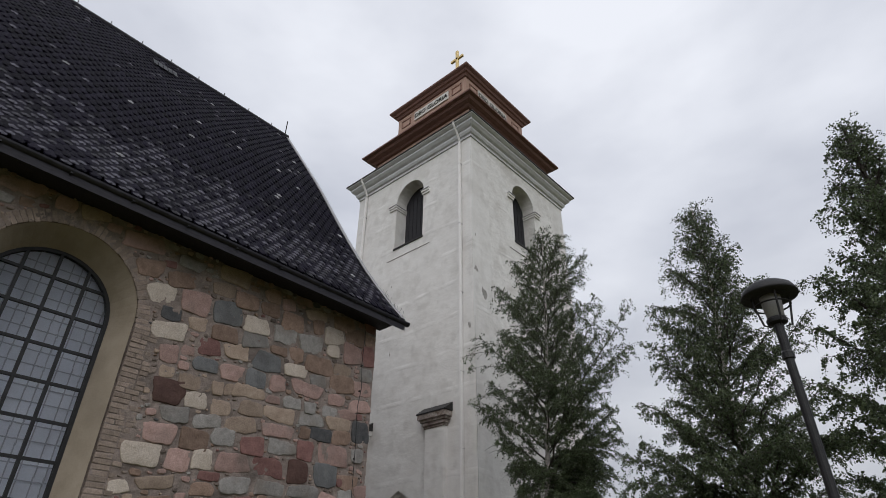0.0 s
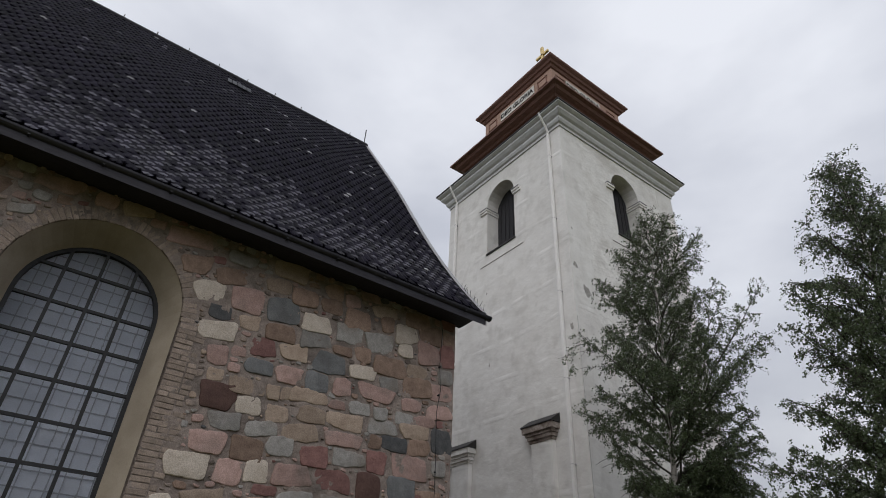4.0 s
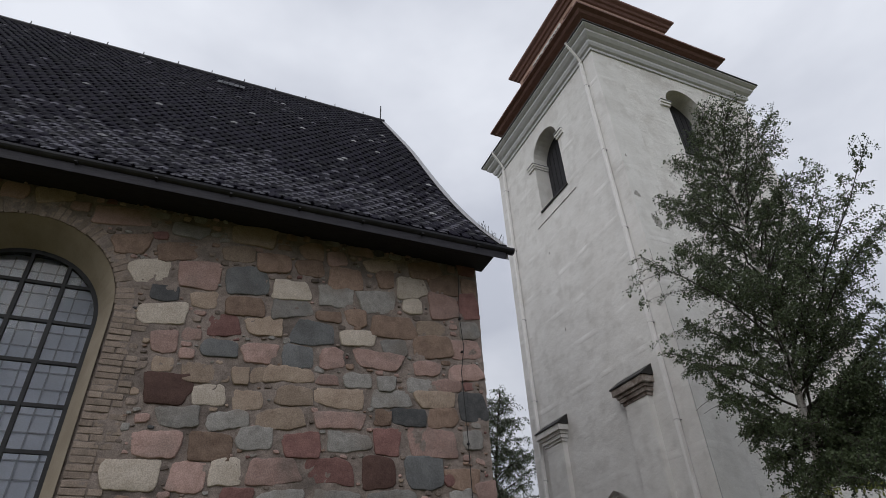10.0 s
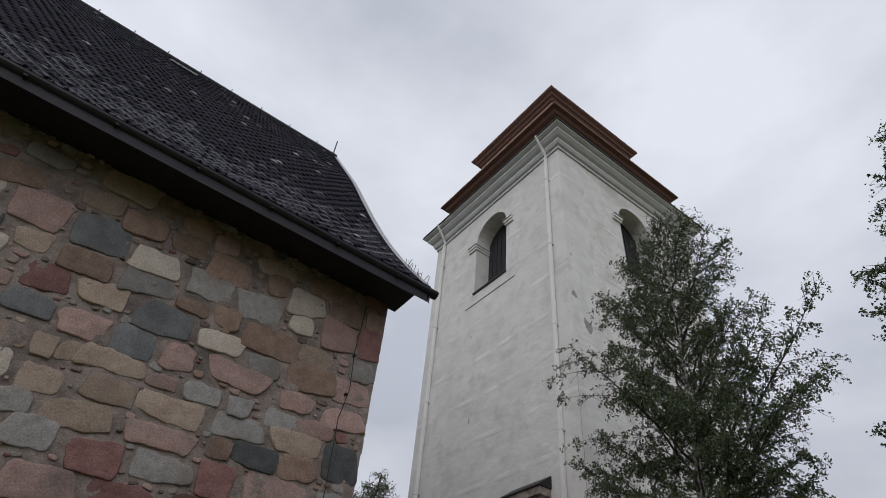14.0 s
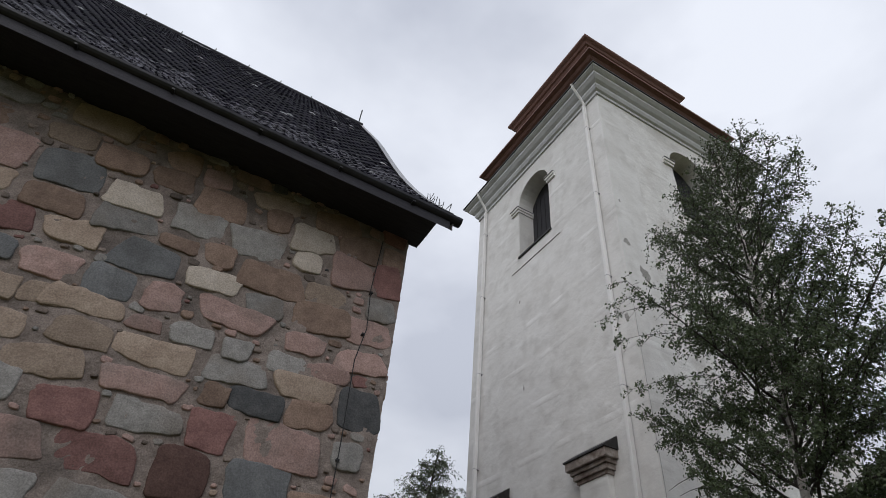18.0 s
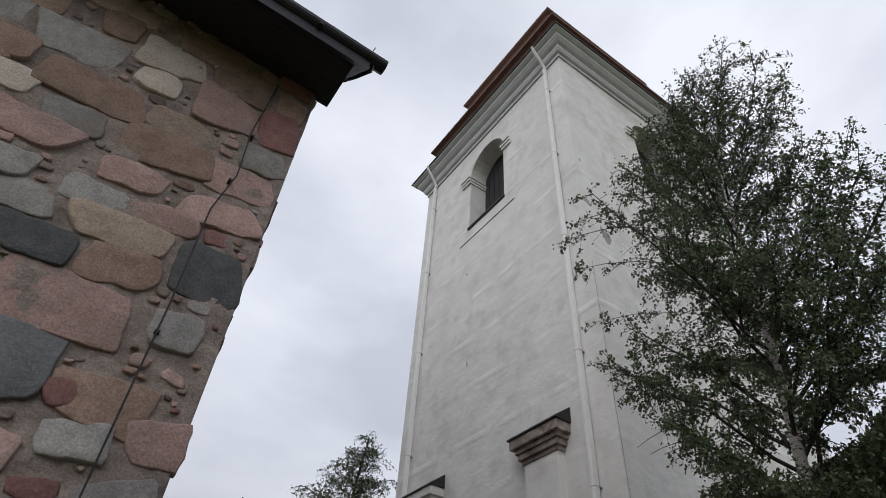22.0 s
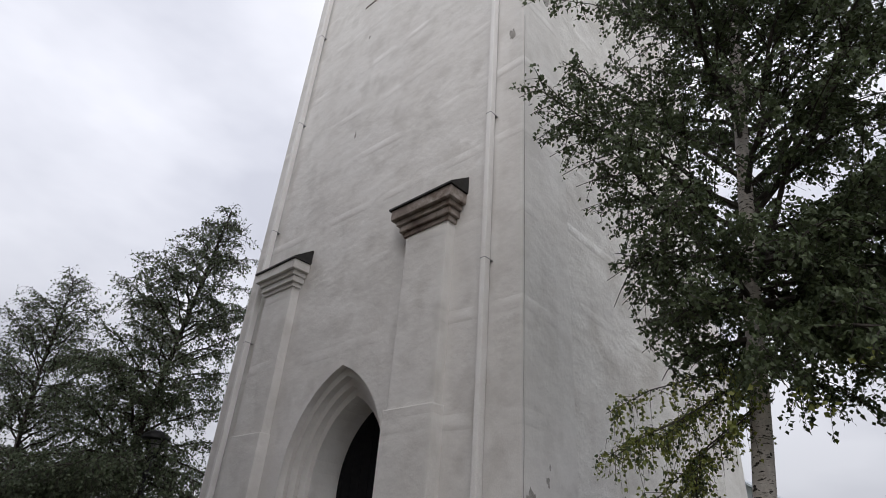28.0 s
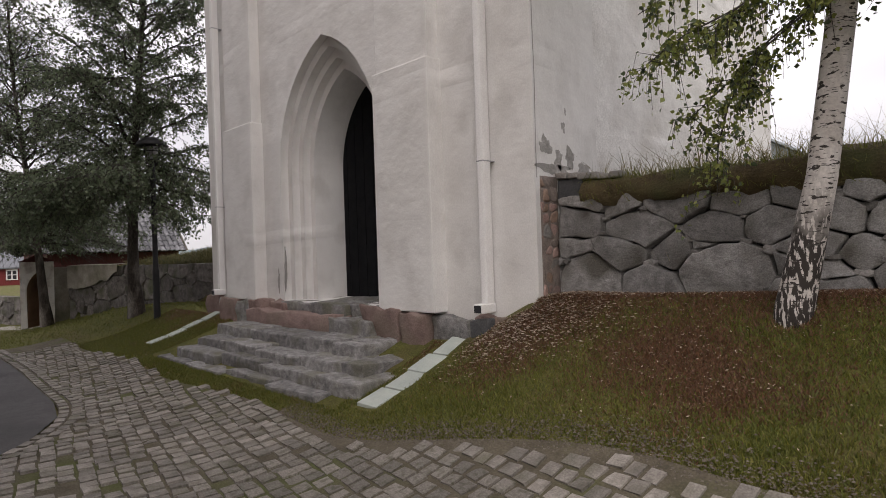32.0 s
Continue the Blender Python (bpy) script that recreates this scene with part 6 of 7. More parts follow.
def gable_stones():
    rng = random.Random(15)
    u0, u1, v0, v1 = RIDGE_X - 5.6, CX - 0.02, 0.8, 15.0
    face = Patch(u0, u1, v0, v1, 0.02)
    f = np.clip((face.U - EAVE_X) / (RIDGE_X - EAVE_X), 0.0, 2.0)
    f = np.where(f < 1, f, 2 - f)
    top = EAVE_Z + (RIDGE_Z - EAVE_Z) * f - 0.35 * np.sin(np.pi * np.minimum(1, f * 1.6)) * (1 - f)
    face.taken |= face.V > top - 0.5
    inside = np.where(face.V > NICHE[3], np.hypot((face.U - NICHE[0]) / NICHE[1], (face.V - NICHE[3]) / NICHE[4]) < 1.08, (np.abs(face.U - NICHE[0]) < NICHE[1] + 0.06) & (face.V > NICHE[2]))
    face.taken |= inside
    extra = {}
    for w, h, tries in ((0.75, 0.3, 2500), (0.55, 0.24, 5000), (0.4, 0.2, 7000), (0.28, 0.14, 9000), (0.18, 0.09, 9000), (0.1, 0.06, 6000)):
        for _ in range(tries):
            u, v = rng.uniform(u0, u1), rng.uniform(v0, v1)
            a, b, tilt = w * rng.uniform(0.8, 1.2), h * rng.uniform(0.75, 1.25), rng.gauss(0, 6)
            if u + a / 2 > u1 + 0.01 or not face.free(u, v, a, b, tilt, 0.004):
                continue
            face.take(u, v, a, b, tilt)
            kind = rng.choices(("st_pink", "st_tan", "st_grey", "st_red", "st_pale"), (44, 26, 16, 8, 6))[0]
            poly = clip([(u + p, v + q) for p, q in block_outline(a * 1.05, b * 1.05, tilt, rng)], 1, 0, CX + 0.012)
            (cu, cv), vs, fs = stone_geometry(poly, rng.uniform(0.032, 0.05), rng, 0.016, 0.012, 0.06, 0.35, 0.1)
            V, F = extra.setdefault(kind, ([], []))
            k = len(V)
            V += [(cu + p, CY - 0.03 + w2, cv + q) for p, q, w2 in vs]
            F += [tuple(q + k for q in reversed(f2)) for f2 in fs]
    for kind, (V, F) in extra.items():
        tagged(raw_part("gable_stones_rest", V, F, M[kind], church), "rough stones of the gable wall", kind="stuff")
    # the mortar between them
    step = 0.06
    us, vv = np.arange(u0, CX - 0.01, step), np.arange(v0, v1, step)
    V, F = [], []
    for u in us:
        for v in vv:
            V.append((u, CY - 0.012 + max(-0.02, 0.016 * noise.noise(Vector((u * 5, v * 5, 12))) + 0.008 * noise.noise(Vector((u * 14, v * 14, 15)))), v))
    m = len(vv)
    for i in range(len(us) - 1):
        for j in range(m - 1):
            f = min(2.0, max(0.0, (us[i] - EAVE_X) / (RIDGE_X - EAVE_X)))
            f = f if f < 1 else 2 - f
            du, dz = us[i] + step / 2 - NICHE[0], vv[j] + step / 2
            hollow = math.hypot(du / NICHE[1], (dz - NICHE[3]) / NICHE[4]) < 1.06 if dz > NICHE[3] else abs(du) < NICHE[1] + 0.05 and dz > NICHE[2]
            if not hollow and vv[j] < EAVE_Z + (RIDGE_Z - EAVE_Z) * f - 0.35 * math.sin(math.pi * min(1, f * 1.6)) * (1 - f) - 0.45:
                k = i * m + j
                F.append((k, k + 1, k + m + 1, k + m))
    raw_part("gable_mortar", V, F, M["mortar"], church, "lumpy greyish lime mortar of the gable", smooth=True)


def church_bricks():
    rng = random.Random(31)
    ring = bpy.data.meshes.new("brick")
    bm = box_bm(-0.03, 0.035, -0.034, 0.034, -0.1, 0.1, 0.008)
    bm.to_mesh(ring)
    bm.free()
    ring.materials.append(M["brick"])
    for i in range(49):
        a = math.pi * (i + 0.5) / 49
        r = WIN_H + 0.11
        ob = new("brick", ring)
        ob.parent = church
        ob.matrix_local = pose(CX - 0.044 + rng.uniform(-0.005, 0.005), WIN_C - r * math.cos(a), WIN_S + r * math.sin(a), 90 - math.degrees(a) + 180 + rng.uniform(-2, 2), 0, 0) @ Matrix.Diagonal((1, 1, 1.0 + rng.uniform(-0.06, 0.1), 1))
    flat = bpy.data.meshes.new("brick")
    bm = box_bm(-0.03, 0.03, -0.125, 0.125, -0.033, 0.033, 0.008)
    bm.to_mesh(flat)
    bm.free()
    flat.materials.append(M["brick"])
    for s, wide in ((1, 0.42),):
        for r in range(44):
            z = WIN_S - 0.05 - r * 0.077
            a = WIN_H + 0.03
            end = WIN_H + wide + rng.uniform(-0.12, 0.08)
            while a < end - 0.08:
                ln = min(rng.choice((0.25, 0.25, 0.13)), end - a)
                ob = new("brick", flat)
                ob.parent = church
                ob.matrix_local = pose(CX - 0.034 + rng.uniform(-0.006, 0.006), WIN_C + s * (a + ln / 2), z + rng.uniform(-0.004, 0.004), rng.uniform(-1, 1), 0, 0) @ Matrix.Diagonal((1, ln / 0.262, 1, 1))
                a += ln + 0.012


def lightning_cable():
    c = thing("lightning_cable", "thin black cable clipped down the church corner", "cable")
    part("cable", tube([(CX + 0.035, 7.55, 6.25), (CX + 0.04, 7.52, 5.5), (CX + 0.045, 7.56, 5.0), (CX + 0.04, 7.5, 4.6), (CX + 0.045, 7.53, 3.8), (CX + 0.04, 7.55, 2.4), (CX + 0.04, 7.55, -0.4)], 0.0055, 6), M["iron"], c)
    for z in (5.47, 4.93, 3.6, 2.3):
        part("clip", box_bm(CX - 0.01, CX + 0.05, 7.52, 7.55, z - 0.01, z + 0.01, 0.003), M["iron"], c)


lightning_cable()
church_stones()
gable_stones()
church_bricks()


# ---- churchyard walls of fieldstone ----
def fieldstone_wall(name, label, x0, x1, y_of, z_low, z_high, seed, du, dv, own_from=None, own_to=None, stone="st_field", given=()):
    """A dry wall of large split stones, its face towards -y; y_of, z_low and z_high are functions of x."""
    rng = random.Random(seed)
    wall = thing(name, label, "stone wall")
    n = max(4, int((x1 - x0) / 1.0))
    vs, fs = [], []
    for i in range(n + 1):
        x = x0 + (x1 - x0) * i / n
        vs += [(x, y_of(x) + 0.08, z_low(x) - 0.5), (x, y_of(x) + 0.08, z_high(x) - 0.06), (x, y_of(x) + 0.7, z_high(x) - 0.06), (x, y_of(x) + 0.7, z_low(x) - 0.5)]
    for i in range(n):
        a, b = i * 4, i * 4 + 4
        fs += [(a, b, b + 1, a + 1), (a + 1, b + 1, b + 2, a + 2), (a + 2, b + 2, b + 3, a + 3)]
    fs += [(0, 1, 2, 3), tuple(n * 4 + k for k in (3, 2, 1, 0))]
    raw_part("core", vs, fs, M["st_dark"], wall)
    face = Patch(x0, x1, -0.15, 1.15)
    blocks = []
    for u, v, w, h, tilt in given:
        v = (v - z_low(u)) / (z_high(u) - z_low(u)) * 1.15
        blocks.append((u, v, w * 1.06, h * 1.1, tilt))
        face.take(u, v, w, h, tilt)
    for w, h, tries in ((1.9 * du, 1.5 * dv, 900), (1.4 * du, 1.2 * dv, 1500), (du, dv, 2500), (0.7 * du, 0.7 * dv, 3500), (0.42 * du, 0.42 * dv, 2500)):
        for _ in range(tries):
            u, v = rng.uniform(x0, x1), rng.uniform(-0.1, 1.1)
            a, b, tilt = w * rng.uniform(0.8, 1.2), h * rng.uniform(0.8, 1.2), rng.gauss(2, 7)
            if face.free(u, v, a, b, tilt, 0.004, 0.01):
                face.take(u, v, a, b, tilt)
                blocks.append((u, v, a * 1.05, b * 1.06, tilt))
    polys = cells([(u, v, (w * 0.3 + h * 0.24) ** 2) for u, v, w, h, tilt in blocks], (x0, x1, -0.12, 1.15), 0.008, 1.35)
    V, F = [], []
    made = 0
    for poly in polys:
        if not poly or max(p[0] for p in poly) - min(p[0] for p in poly) < 0.05:
            continue
        (cu, cv), gv, gf = stone_geometry(poly, rng.uniform(0.08, 0.12), rng, 0.014, 0.006, 0.0, 0.25, 0.05, 0.5)
        sc = (z_high(cu) - z_low(cu)) / 1.15
        base = z_low(cu)
        pts = [(cu + a, y_of(cu + a) + 0.06 - w, base + (cv + b) * sc) for a, b, w in gv]
        if own_from is None or own_from <= cu <= own_to:
            c = Vector((cu, y_of(cu) + 0.06, base + cv * sc))
            ob = raw_part("fieldstone", [Vector(p) - c for p in pts], gf, M[stone], wall)
            ob.location = c
            made += 1
        else:
            k = len(V)
            V += pts
            F += [tuple(q + k for q in f) for f in gf]
    # chinking stones where the joints meet
    cv_, cf_ = [], []
    for poly in polys:
        for pu, pv in poly or ():
            if rng.random() < 0.3 and x0 + 0.05 < pu < x1 - 0.05 and 0.02 < pv < 1.1:
                r = rng.uniform(0.03, 0.075)
                m = rng.randint(4, 6)
                a0 = rng.random() * 6
                chip = [(pu + r * rng.uniform(0.7, 1.3) * math.cos(a0 + math.tau * k / m), pv + r * rng.uniform(0.45, 0.85) * math.sin(a0 + math.tau * k / m)) for k in range(m)]
                chip.sort(key=lambda q: math.atan2(q[1] - pv, q[0] - pu))
                (cu, cv), gv, gf = stone_geometry(chip, rng.uniform(0.075, 0.105), rng, 0.006, 0.005, 0.0, 0.2, 0.03, 0.4)
                sc, low, k = (z_high(cu) - z_low(cu)) / 1.15, z_low(cu), len(cv_)
                cv_ += [(cu + a, y_of(cu + a) + 0.06 - w, low + (cv + b) * sc) for a, b, w in gv]
                cf_ += [tuple(q + k for q in f) for f in gf]
    tagged(raw_part("chinking_stones", cv_, cf_, M["st_chink"], wall), "small stones wedged into the joints", kind="stuff")
    if V:
        tagged(raw_part("fieldstones_rest", V, F, M[stone], wall), kind="stuff")
    return wall


# the large split blocks beside the tower: x, height, width, height of the block, tilt
EAST_BLOCKS = [(-11.31, 1.86, 0.59, 0.17, -1), (-11.34, 1.66, 0.45, 0.16, 2), (-11.18, 1.33, 0.70, 0.49, 6), (-10.66, 1.79, 0.63, 0.18, 1), (-10.80, 1.58, 0.43, 0.28, 6), (-10.39, 1.58, 0.34, 0.25, 3), (-10.59, 1.31, 0.47, 0.32, 4), (-9.97, 1.41, 0.73, 0.42, 4), (-10.02, 1.76, 0.38, 0.23, 1), (-9.65, 1.77, 0.30, 0.19, 2), (-9.20, 1.82, 0.25, 0.23, 1), (-8.79, 1.79, 0.53, 0.32, 2), (-9.07, 1.54, 0.27, 0.20, -6), (-9.29, 1.43, 0.15, 0.21, 4), (-9.21, 1.29, 0.31, 0.18, 7), (-8.78, 1.38, 0.52, 0.27, 7), (-8.74, 1.57, 0.45, 0.17, -5), (-11.46, 1.45, 0.29, 0.18, 3), (-10.11, 1.60, 0.16, 0.10, 3)]
fieldstone_wall("churchyard_wall_east", "dry wall of large grey split fieldstones under a turf edge", -11.46, 9.0, lambda x: 14.75, lambda x: 1.02 + 0.12 * smooth01((x + 11) / 3), lambda x: 2.12 - 0.08 * smooth01((x + 11.3) / 1.5), 41, 0.46, 0.26, -11.5, -4.5, given=EAST_BLOCKS)
fieldstone_wall("churchyard_wall_west", "old grey fieldstone churchyard wall with turf on top", -26.4, -18.4, wall_west_y, lambda x: ground_z(x, wall_west_y(x) - 0.4) - 0.1, lambda x: 1.55, 43, 0.42, 0.3, stone="st_moss")
fieldstone_wall("churchyard_wall_beyond_gate", "low mossy fieldstone wall beyond the white gate", -33.0, -27.15, wall_west_y, lambda x: ground_z(x, wall_west_y(x) - 0.4) - 0.1, lambda x: 0.72, 45, 0.5, 0.3, stone="st_moss")


def bare_corner():
    """Bare stones where the tower's plaster has fallen at the corner."""
    rng = random.Random(8)
    th = thing("bare_corner_stones", "bare brown corner stones where the tower plaster has fallen", "stones")
    seeds = [(14.47 + 0.12 * i + rng.uniform(-0.04, 0.04), 1.05 + 0.11 * j + rng.uniform(-0.04, 0.04), rng.uniform(0, 0.004)) for i in range(3) for j in range(12)]
    part("backing", box_bm(TX1 - 0.1, TX1 + 0.003, 14.5, 14.78, 0.9, 2.32), M["mortar"], th)
    for poly in cells(seeds, (14.5, 14.78, 0.98, 2.32), 0.016, 1.4):
        if poly and rng.random() < 0.9:
            (cu, cv), vs, fs = stone_geometry(poly, rng.uniform(0.008, 0.02), rng, 0.012, 0.008, 0.12, 0.4, 0.05)
            ob = raw_part("corner_stone", [(w, a, b) for a, b, w in vs], fs, M[rng.choice(("st_brown", "st_pink", "mortar", "st_grey"))], th, smooth=True)
            ob.location = (TX1 - 0.004, cu, cv)
    part("ledge_stone", rough_box(TX1 + 0.0, TX1 + 0.3, 14.77, 15.1, 2.06, 2.3, 0.02, 5, 4), M["st_dark"], th, smooth=True)
    part("ledge_stone", rough_box(TX1 + 0.31, TX1 + 0.58, 14.78, 15.1, 2.06, 2.25, 0.02, 6, 4), M["st_field"], th, smooth=True)
    x = TX1
    while x < TX1 + 0.6:
        w = rng.uniform(0.06, 0.14)
        part("rim_stone", rough_box(x, x + w - 0.01, 14.75, 15.0, 2.3 - 0.1 * (x - TX1), 2.34 - 0.1 * (x - TX1) + rng.uniform(0, 0.025), 0.012, x * 3), M["st_grey"], th, smooth=True)
        x += w


bare_corner()


# ---- far buildings ----
def gable_house(name, label, x0, x1, y0, y1, z0, eave, ridge, wall, roof, along="x", over=0.4, group=""):
    h = thing(name, label, "house", group)
    part("wall", box_bm(x0, x1, y0, y1, z0, eave), M[wall], h)
    bm = bmesh.new()
    if along == "x":
        ym = (y0 + y1) / 2
        for s, ya in ((-1, y0 - over), (1, y1 + over)):
            q = [bm.verts.new(c) for c in ((x0 - over, ya, eave - 0.1), (x1 + over, ya, eave - 0.1), (x1 + over, ym, ridge), (x0 - over, ym, ridge), (x0 - over, ya, eave + 0.02), (x1 + over, ya, eave + 0.02), (x1 + over, ym, ridge + 0.12), (x0 - over, ym, ridge + 0.12))]
            for f in ((0, 1, 2, 3), (4, 5, 6, 7), (0, 1, 5, 4), (0, 3, 7, 4), (1, 2, 6, 5)):
                bm.faces.new([q[i] for i in f])
        gables = [[(x, y0, eave), (x, y1, eave), (x, ym, ridge)] for x in (x0, x1)]
    else:
        xm = (x0 + x1) / 2
        for s, xa in ((-1, x0 - over), (1, x1 + over)):
            q = [bm.verts.new(c) for c in ((xa, y0 - over, eave - 0.1), (xa, y1 + over, eave - 0.1), (xm, y1 + over, ridge), (xm, y0 - over, ridge), (xa, y0 - over, eave + 0.02), (xa, y1 + over, eave + 0.02), (xm, y1 + over, ridge + 0.12), (xm, y0 - over, ridge + 0.12))]
            for f in ((0, 1, 2, 3), (4, 5, 6, 7), (0, 1, 5, 4), (0, 3, 7, 4), (1, 2, 6, 5)):
                bm.faces.new([q[i] for i in f])
        gables = [[(x0, y, eave), (x1, y, eave), (xm, y, ridge)] for y in (y0, y1)]
    bmesh.ops.recalc_face_normals(bm, faces=list(bm.faces))
    part("roof", bm, M[roof], h)
    for g in gables:
        b2 = bmesh.new()
        b2.faces.new([b2.verts.new(c) for c in g])
        part("gable", b2, M[wall], h)
    return h


h1 = gable_house("barn", "pale grey sheet-metal barn with a pitched roof", -23.5, -15.9, 45, 52, 2.5, 5.5, 8.0, "tinroof", "tinroof", "y", 0.5)
part("corner_board", box_bm(-17.75, -17.2, 44.9, 45.0, 2.5, 5.5), M["white"], h1)
h2 = gable_house("shed", "small brown timber shed with a pitched roof", -14.0, -10.8, 45.5, 50, 2.5, 5.25, 6.2, "brownwood", "tinroof", "y", 0.2)
part("sign", box_bm(-12.7, -11.6, 45.4, 45.47, 4.5, 5.0), M["signboard"], h2, "pale notice board")
h3 = gable_house("red_cottage", "small red painted cottage with white window frames", -75, -69.0, 14.0, 22.0, -0.75, 1.42, 2.9, "falu", "slate_roof", "y", 0.3)
for y in (16.4, 17.75, 19.1, 20.45):
    w = part("window", box_bm(-69.0, -68.92, y - 0.4, y + 0.4, 0.38, 1.26), M["white"], h3, "white framed window")
    for dy in (-0.18, 0.18):
        for z0 in (0.46, 0.84):
            part("pane", box_bm(-68.92, -68.9, y + dy - 0.13, y + dy + 0.13, z0, z0 + 0.32), M["louvre"], w)
part("foundation", box_bm(-69.0, -68.9, 14.0, 22.0, -0.9, -0.6), M["rough_plaster"], h3, "pale stone footing")


def tiled_house():
    """A low red house behind the wall, its grey tiled roof side on to the gate."""
    h = thing("tiled_house", "low dark red house with an old grey tiled roof", "house")
    part("wall", box_bm(-38.7, -34.3, 15.0, 19.8, 0.2, 2.1), M["old_falu"], h)
    eave, ridge = Vector((-33.95, 0, 2.0)), Vector((-36.5, 0, 4.5))
    bm = bmesh.new()
    for x0 in (eave.x, 2 * ridge.x - eave.x):
        bm.faces.new([bm.verts.new(c) for c in ((x0, 14.7, eave.z), (x0, 20.0, eave.z), (ridge.x, 20.0, ridge.z), (ridge.x, 14.7, ridge.z))])
    bmesh.ops.solidify(bm, geom=list(bm.faces), thickness=0.06)
    part("roof", bm, M["black"], h)
    b2 = bmesh.new()
    b2.faces.new([b2.verts.new(c) for c in ((-34.3, 19.8, 2.1), (-38.7, 19.8, 2.1), (-36.5, 19.8, 4.4))])
    part("gable", b2, M["falu"], h)
    part("verge_board", tube([tuple(eave + Vector((0, 20.02, 0.06))), tuple(ridge + Vector((0, 20.02, 0.06)))], 0.05, 4), M["greywood"], h, "grey verge board")
    d = (ridge - eave).normalized()
    n = Vector((-d.z, 0, d.x)) if d.x > 0 else Vector((d.z, 0, -d.x))
    rng = random.Random(3)
    V, F = [], []
    rows = int((ridge - eave).length / 0.3)
    for r in range(rows):
        for c in range(26):
            o = eave + Vector((0, 14.75 + c * 0.2, 0)) + d * (r * 0.3 - 0.05) + n * rng.uniform(0.05, 0.075)
            k = len(V)
            for b in (0.0, 0.42):
                for a in range(5):
                    V.append(o + Vector((0, 0.19 * a / 4, 0)) + d * b + n * (0.06 * math.sin(math.pi * a / 4) + 0.035 * (1 - b / 0.42)))
            F += [(k + a, k + a + 1, k + a + 6, k + a + 5) for a in range(4)]
            V += [V[k + a] - n * 0.045 for a in range(5)]
            F += [(k + a, k + 10 + a, k + 11 + a, k + a + 1) for a in range(4)]
    tagged(raw_part("tiles_rest", V, F, M["shingle"], h), kind="stuff")


tiled_house()


def gateway():
    g = thing("white_gateway", "white plastered gateway with a pointed arch and a red coping", "gateway")
    c = Vector((-26.75, 13.31, -0.05))
    u, n = (0.2, 0.98, 0), (0.98, -0.2, 0)
    hole = arch(0.0, 0.23, -0.4, 1.0, 0.48, 12, pointed=True)
    body = part("gate_wall", holed_wall([(-0.37, -0.5), (0.37, -0.5), (0.37, 1.76), (-0.37, 1.76)], [hole], (0, 0, 0), u, n, 0.75), M["limewash"], g)
    body.location = c
    for k in range(3):
        inner = arch(0.0, 0.185 - 0.045 * k, -0.4, 1.0, 0.41 - 0.07 * k, 12, pointed=True)
        outer = arch(0.0, 0.23 - 0.045 * k, -0.38, 1.0, 0.48 - 0.07 * k, 12, pointed=True)
        order = part("arch_order", holed_wall(outer, [inner], (0, 0, 0), u, n, 0.12), M["brownwood"], g, "brown boarded order of the arch")
        order.location = c - Vector(n) * (0.14 + 0.14 * k)
    leaf = part("gate_leaf", holed_wall(arch(0.0, 0.23, -0.3, 1.0, 0.48, 12, pointed=True), [], (0, 0, 0), u, n, 0.06), M["brownwood"], g, "brown gate leaf")
    leaf.location = c - Vector(n) * 0.62
    wing = part("wing_wall", holed_wall([(0.375, -0.5), (0.8, -0.5), (0.8, 1.6), (0.375, 1.6)], [], (0, 0, 0), u, n, 0.4), M["old_render"], g, "stained render beside the gate")
    wing.location = c - Vector(n) * 0.1
    cap = holed_wall([(-0.4, 1.765), (0.4, 1.765), (0.0, 1.95)], [], (0, 0, 0), u, n, 0.82)
    cp = part("coping", cap, M["old_falu"], g, "red pitched coping")
    cp.location = c + Vector(n) * 0.035
    # old render on the wall beside it
    r = thing("rendered_wall_face", "stained old lime render on the churchyard wall beside the gate", "wall face", kind="structure")
    vs, fs = [], []
    m = 24
    for k in range(m + 1):
        x = -26.35 + 2.3 * k / m
        y = wall_west_y(x) - 0.08
        low = 0.95 + 0.45 * (k / m) ** 2 + 0.12 * noise.noise(Vector((x * 3, 0, 0)))
        vs += [(x, y, min(low, 1.5)), (x, y, 1.58), (x, y + 0.3, 1.6)]
    for k in range(m):
        a = k * 3
        fs += [(a, a + 3, a + 4, a + 1), (a + 1, a + 4, a + 5, a + 2)]
    raw_part("render_coat", vs, fs, M["old_render"], r)


gateway()


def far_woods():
    """A low wooded ridge all round, far off, with the haze of distance in its colour."""
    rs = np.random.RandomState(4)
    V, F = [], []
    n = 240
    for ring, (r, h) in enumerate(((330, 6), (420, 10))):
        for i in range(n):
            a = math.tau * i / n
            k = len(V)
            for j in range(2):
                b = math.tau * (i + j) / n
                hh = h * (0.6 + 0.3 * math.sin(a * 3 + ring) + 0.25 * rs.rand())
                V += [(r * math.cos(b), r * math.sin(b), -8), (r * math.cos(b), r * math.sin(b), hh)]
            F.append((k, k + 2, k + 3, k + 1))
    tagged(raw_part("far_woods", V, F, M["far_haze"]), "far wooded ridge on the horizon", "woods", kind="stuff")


far_woods()


# ---- pavement ----
def sett_edge(x):
    """Where the setts end at the grass bank."""
    return 12.66 + 0.06 * math.sin(x * 1.7) + 0.3 * smooth01((x + 12.2) / 2.5)


def asphalt_edge(x):
    """Where the asphalt ends, towards the setts."""
    return 11.6 - 0.1 * smooth01((x + 19) / 3) - 1.35 * max(0.0, min(1.0, (x + 16.6) / 3.0)) ** 3.2


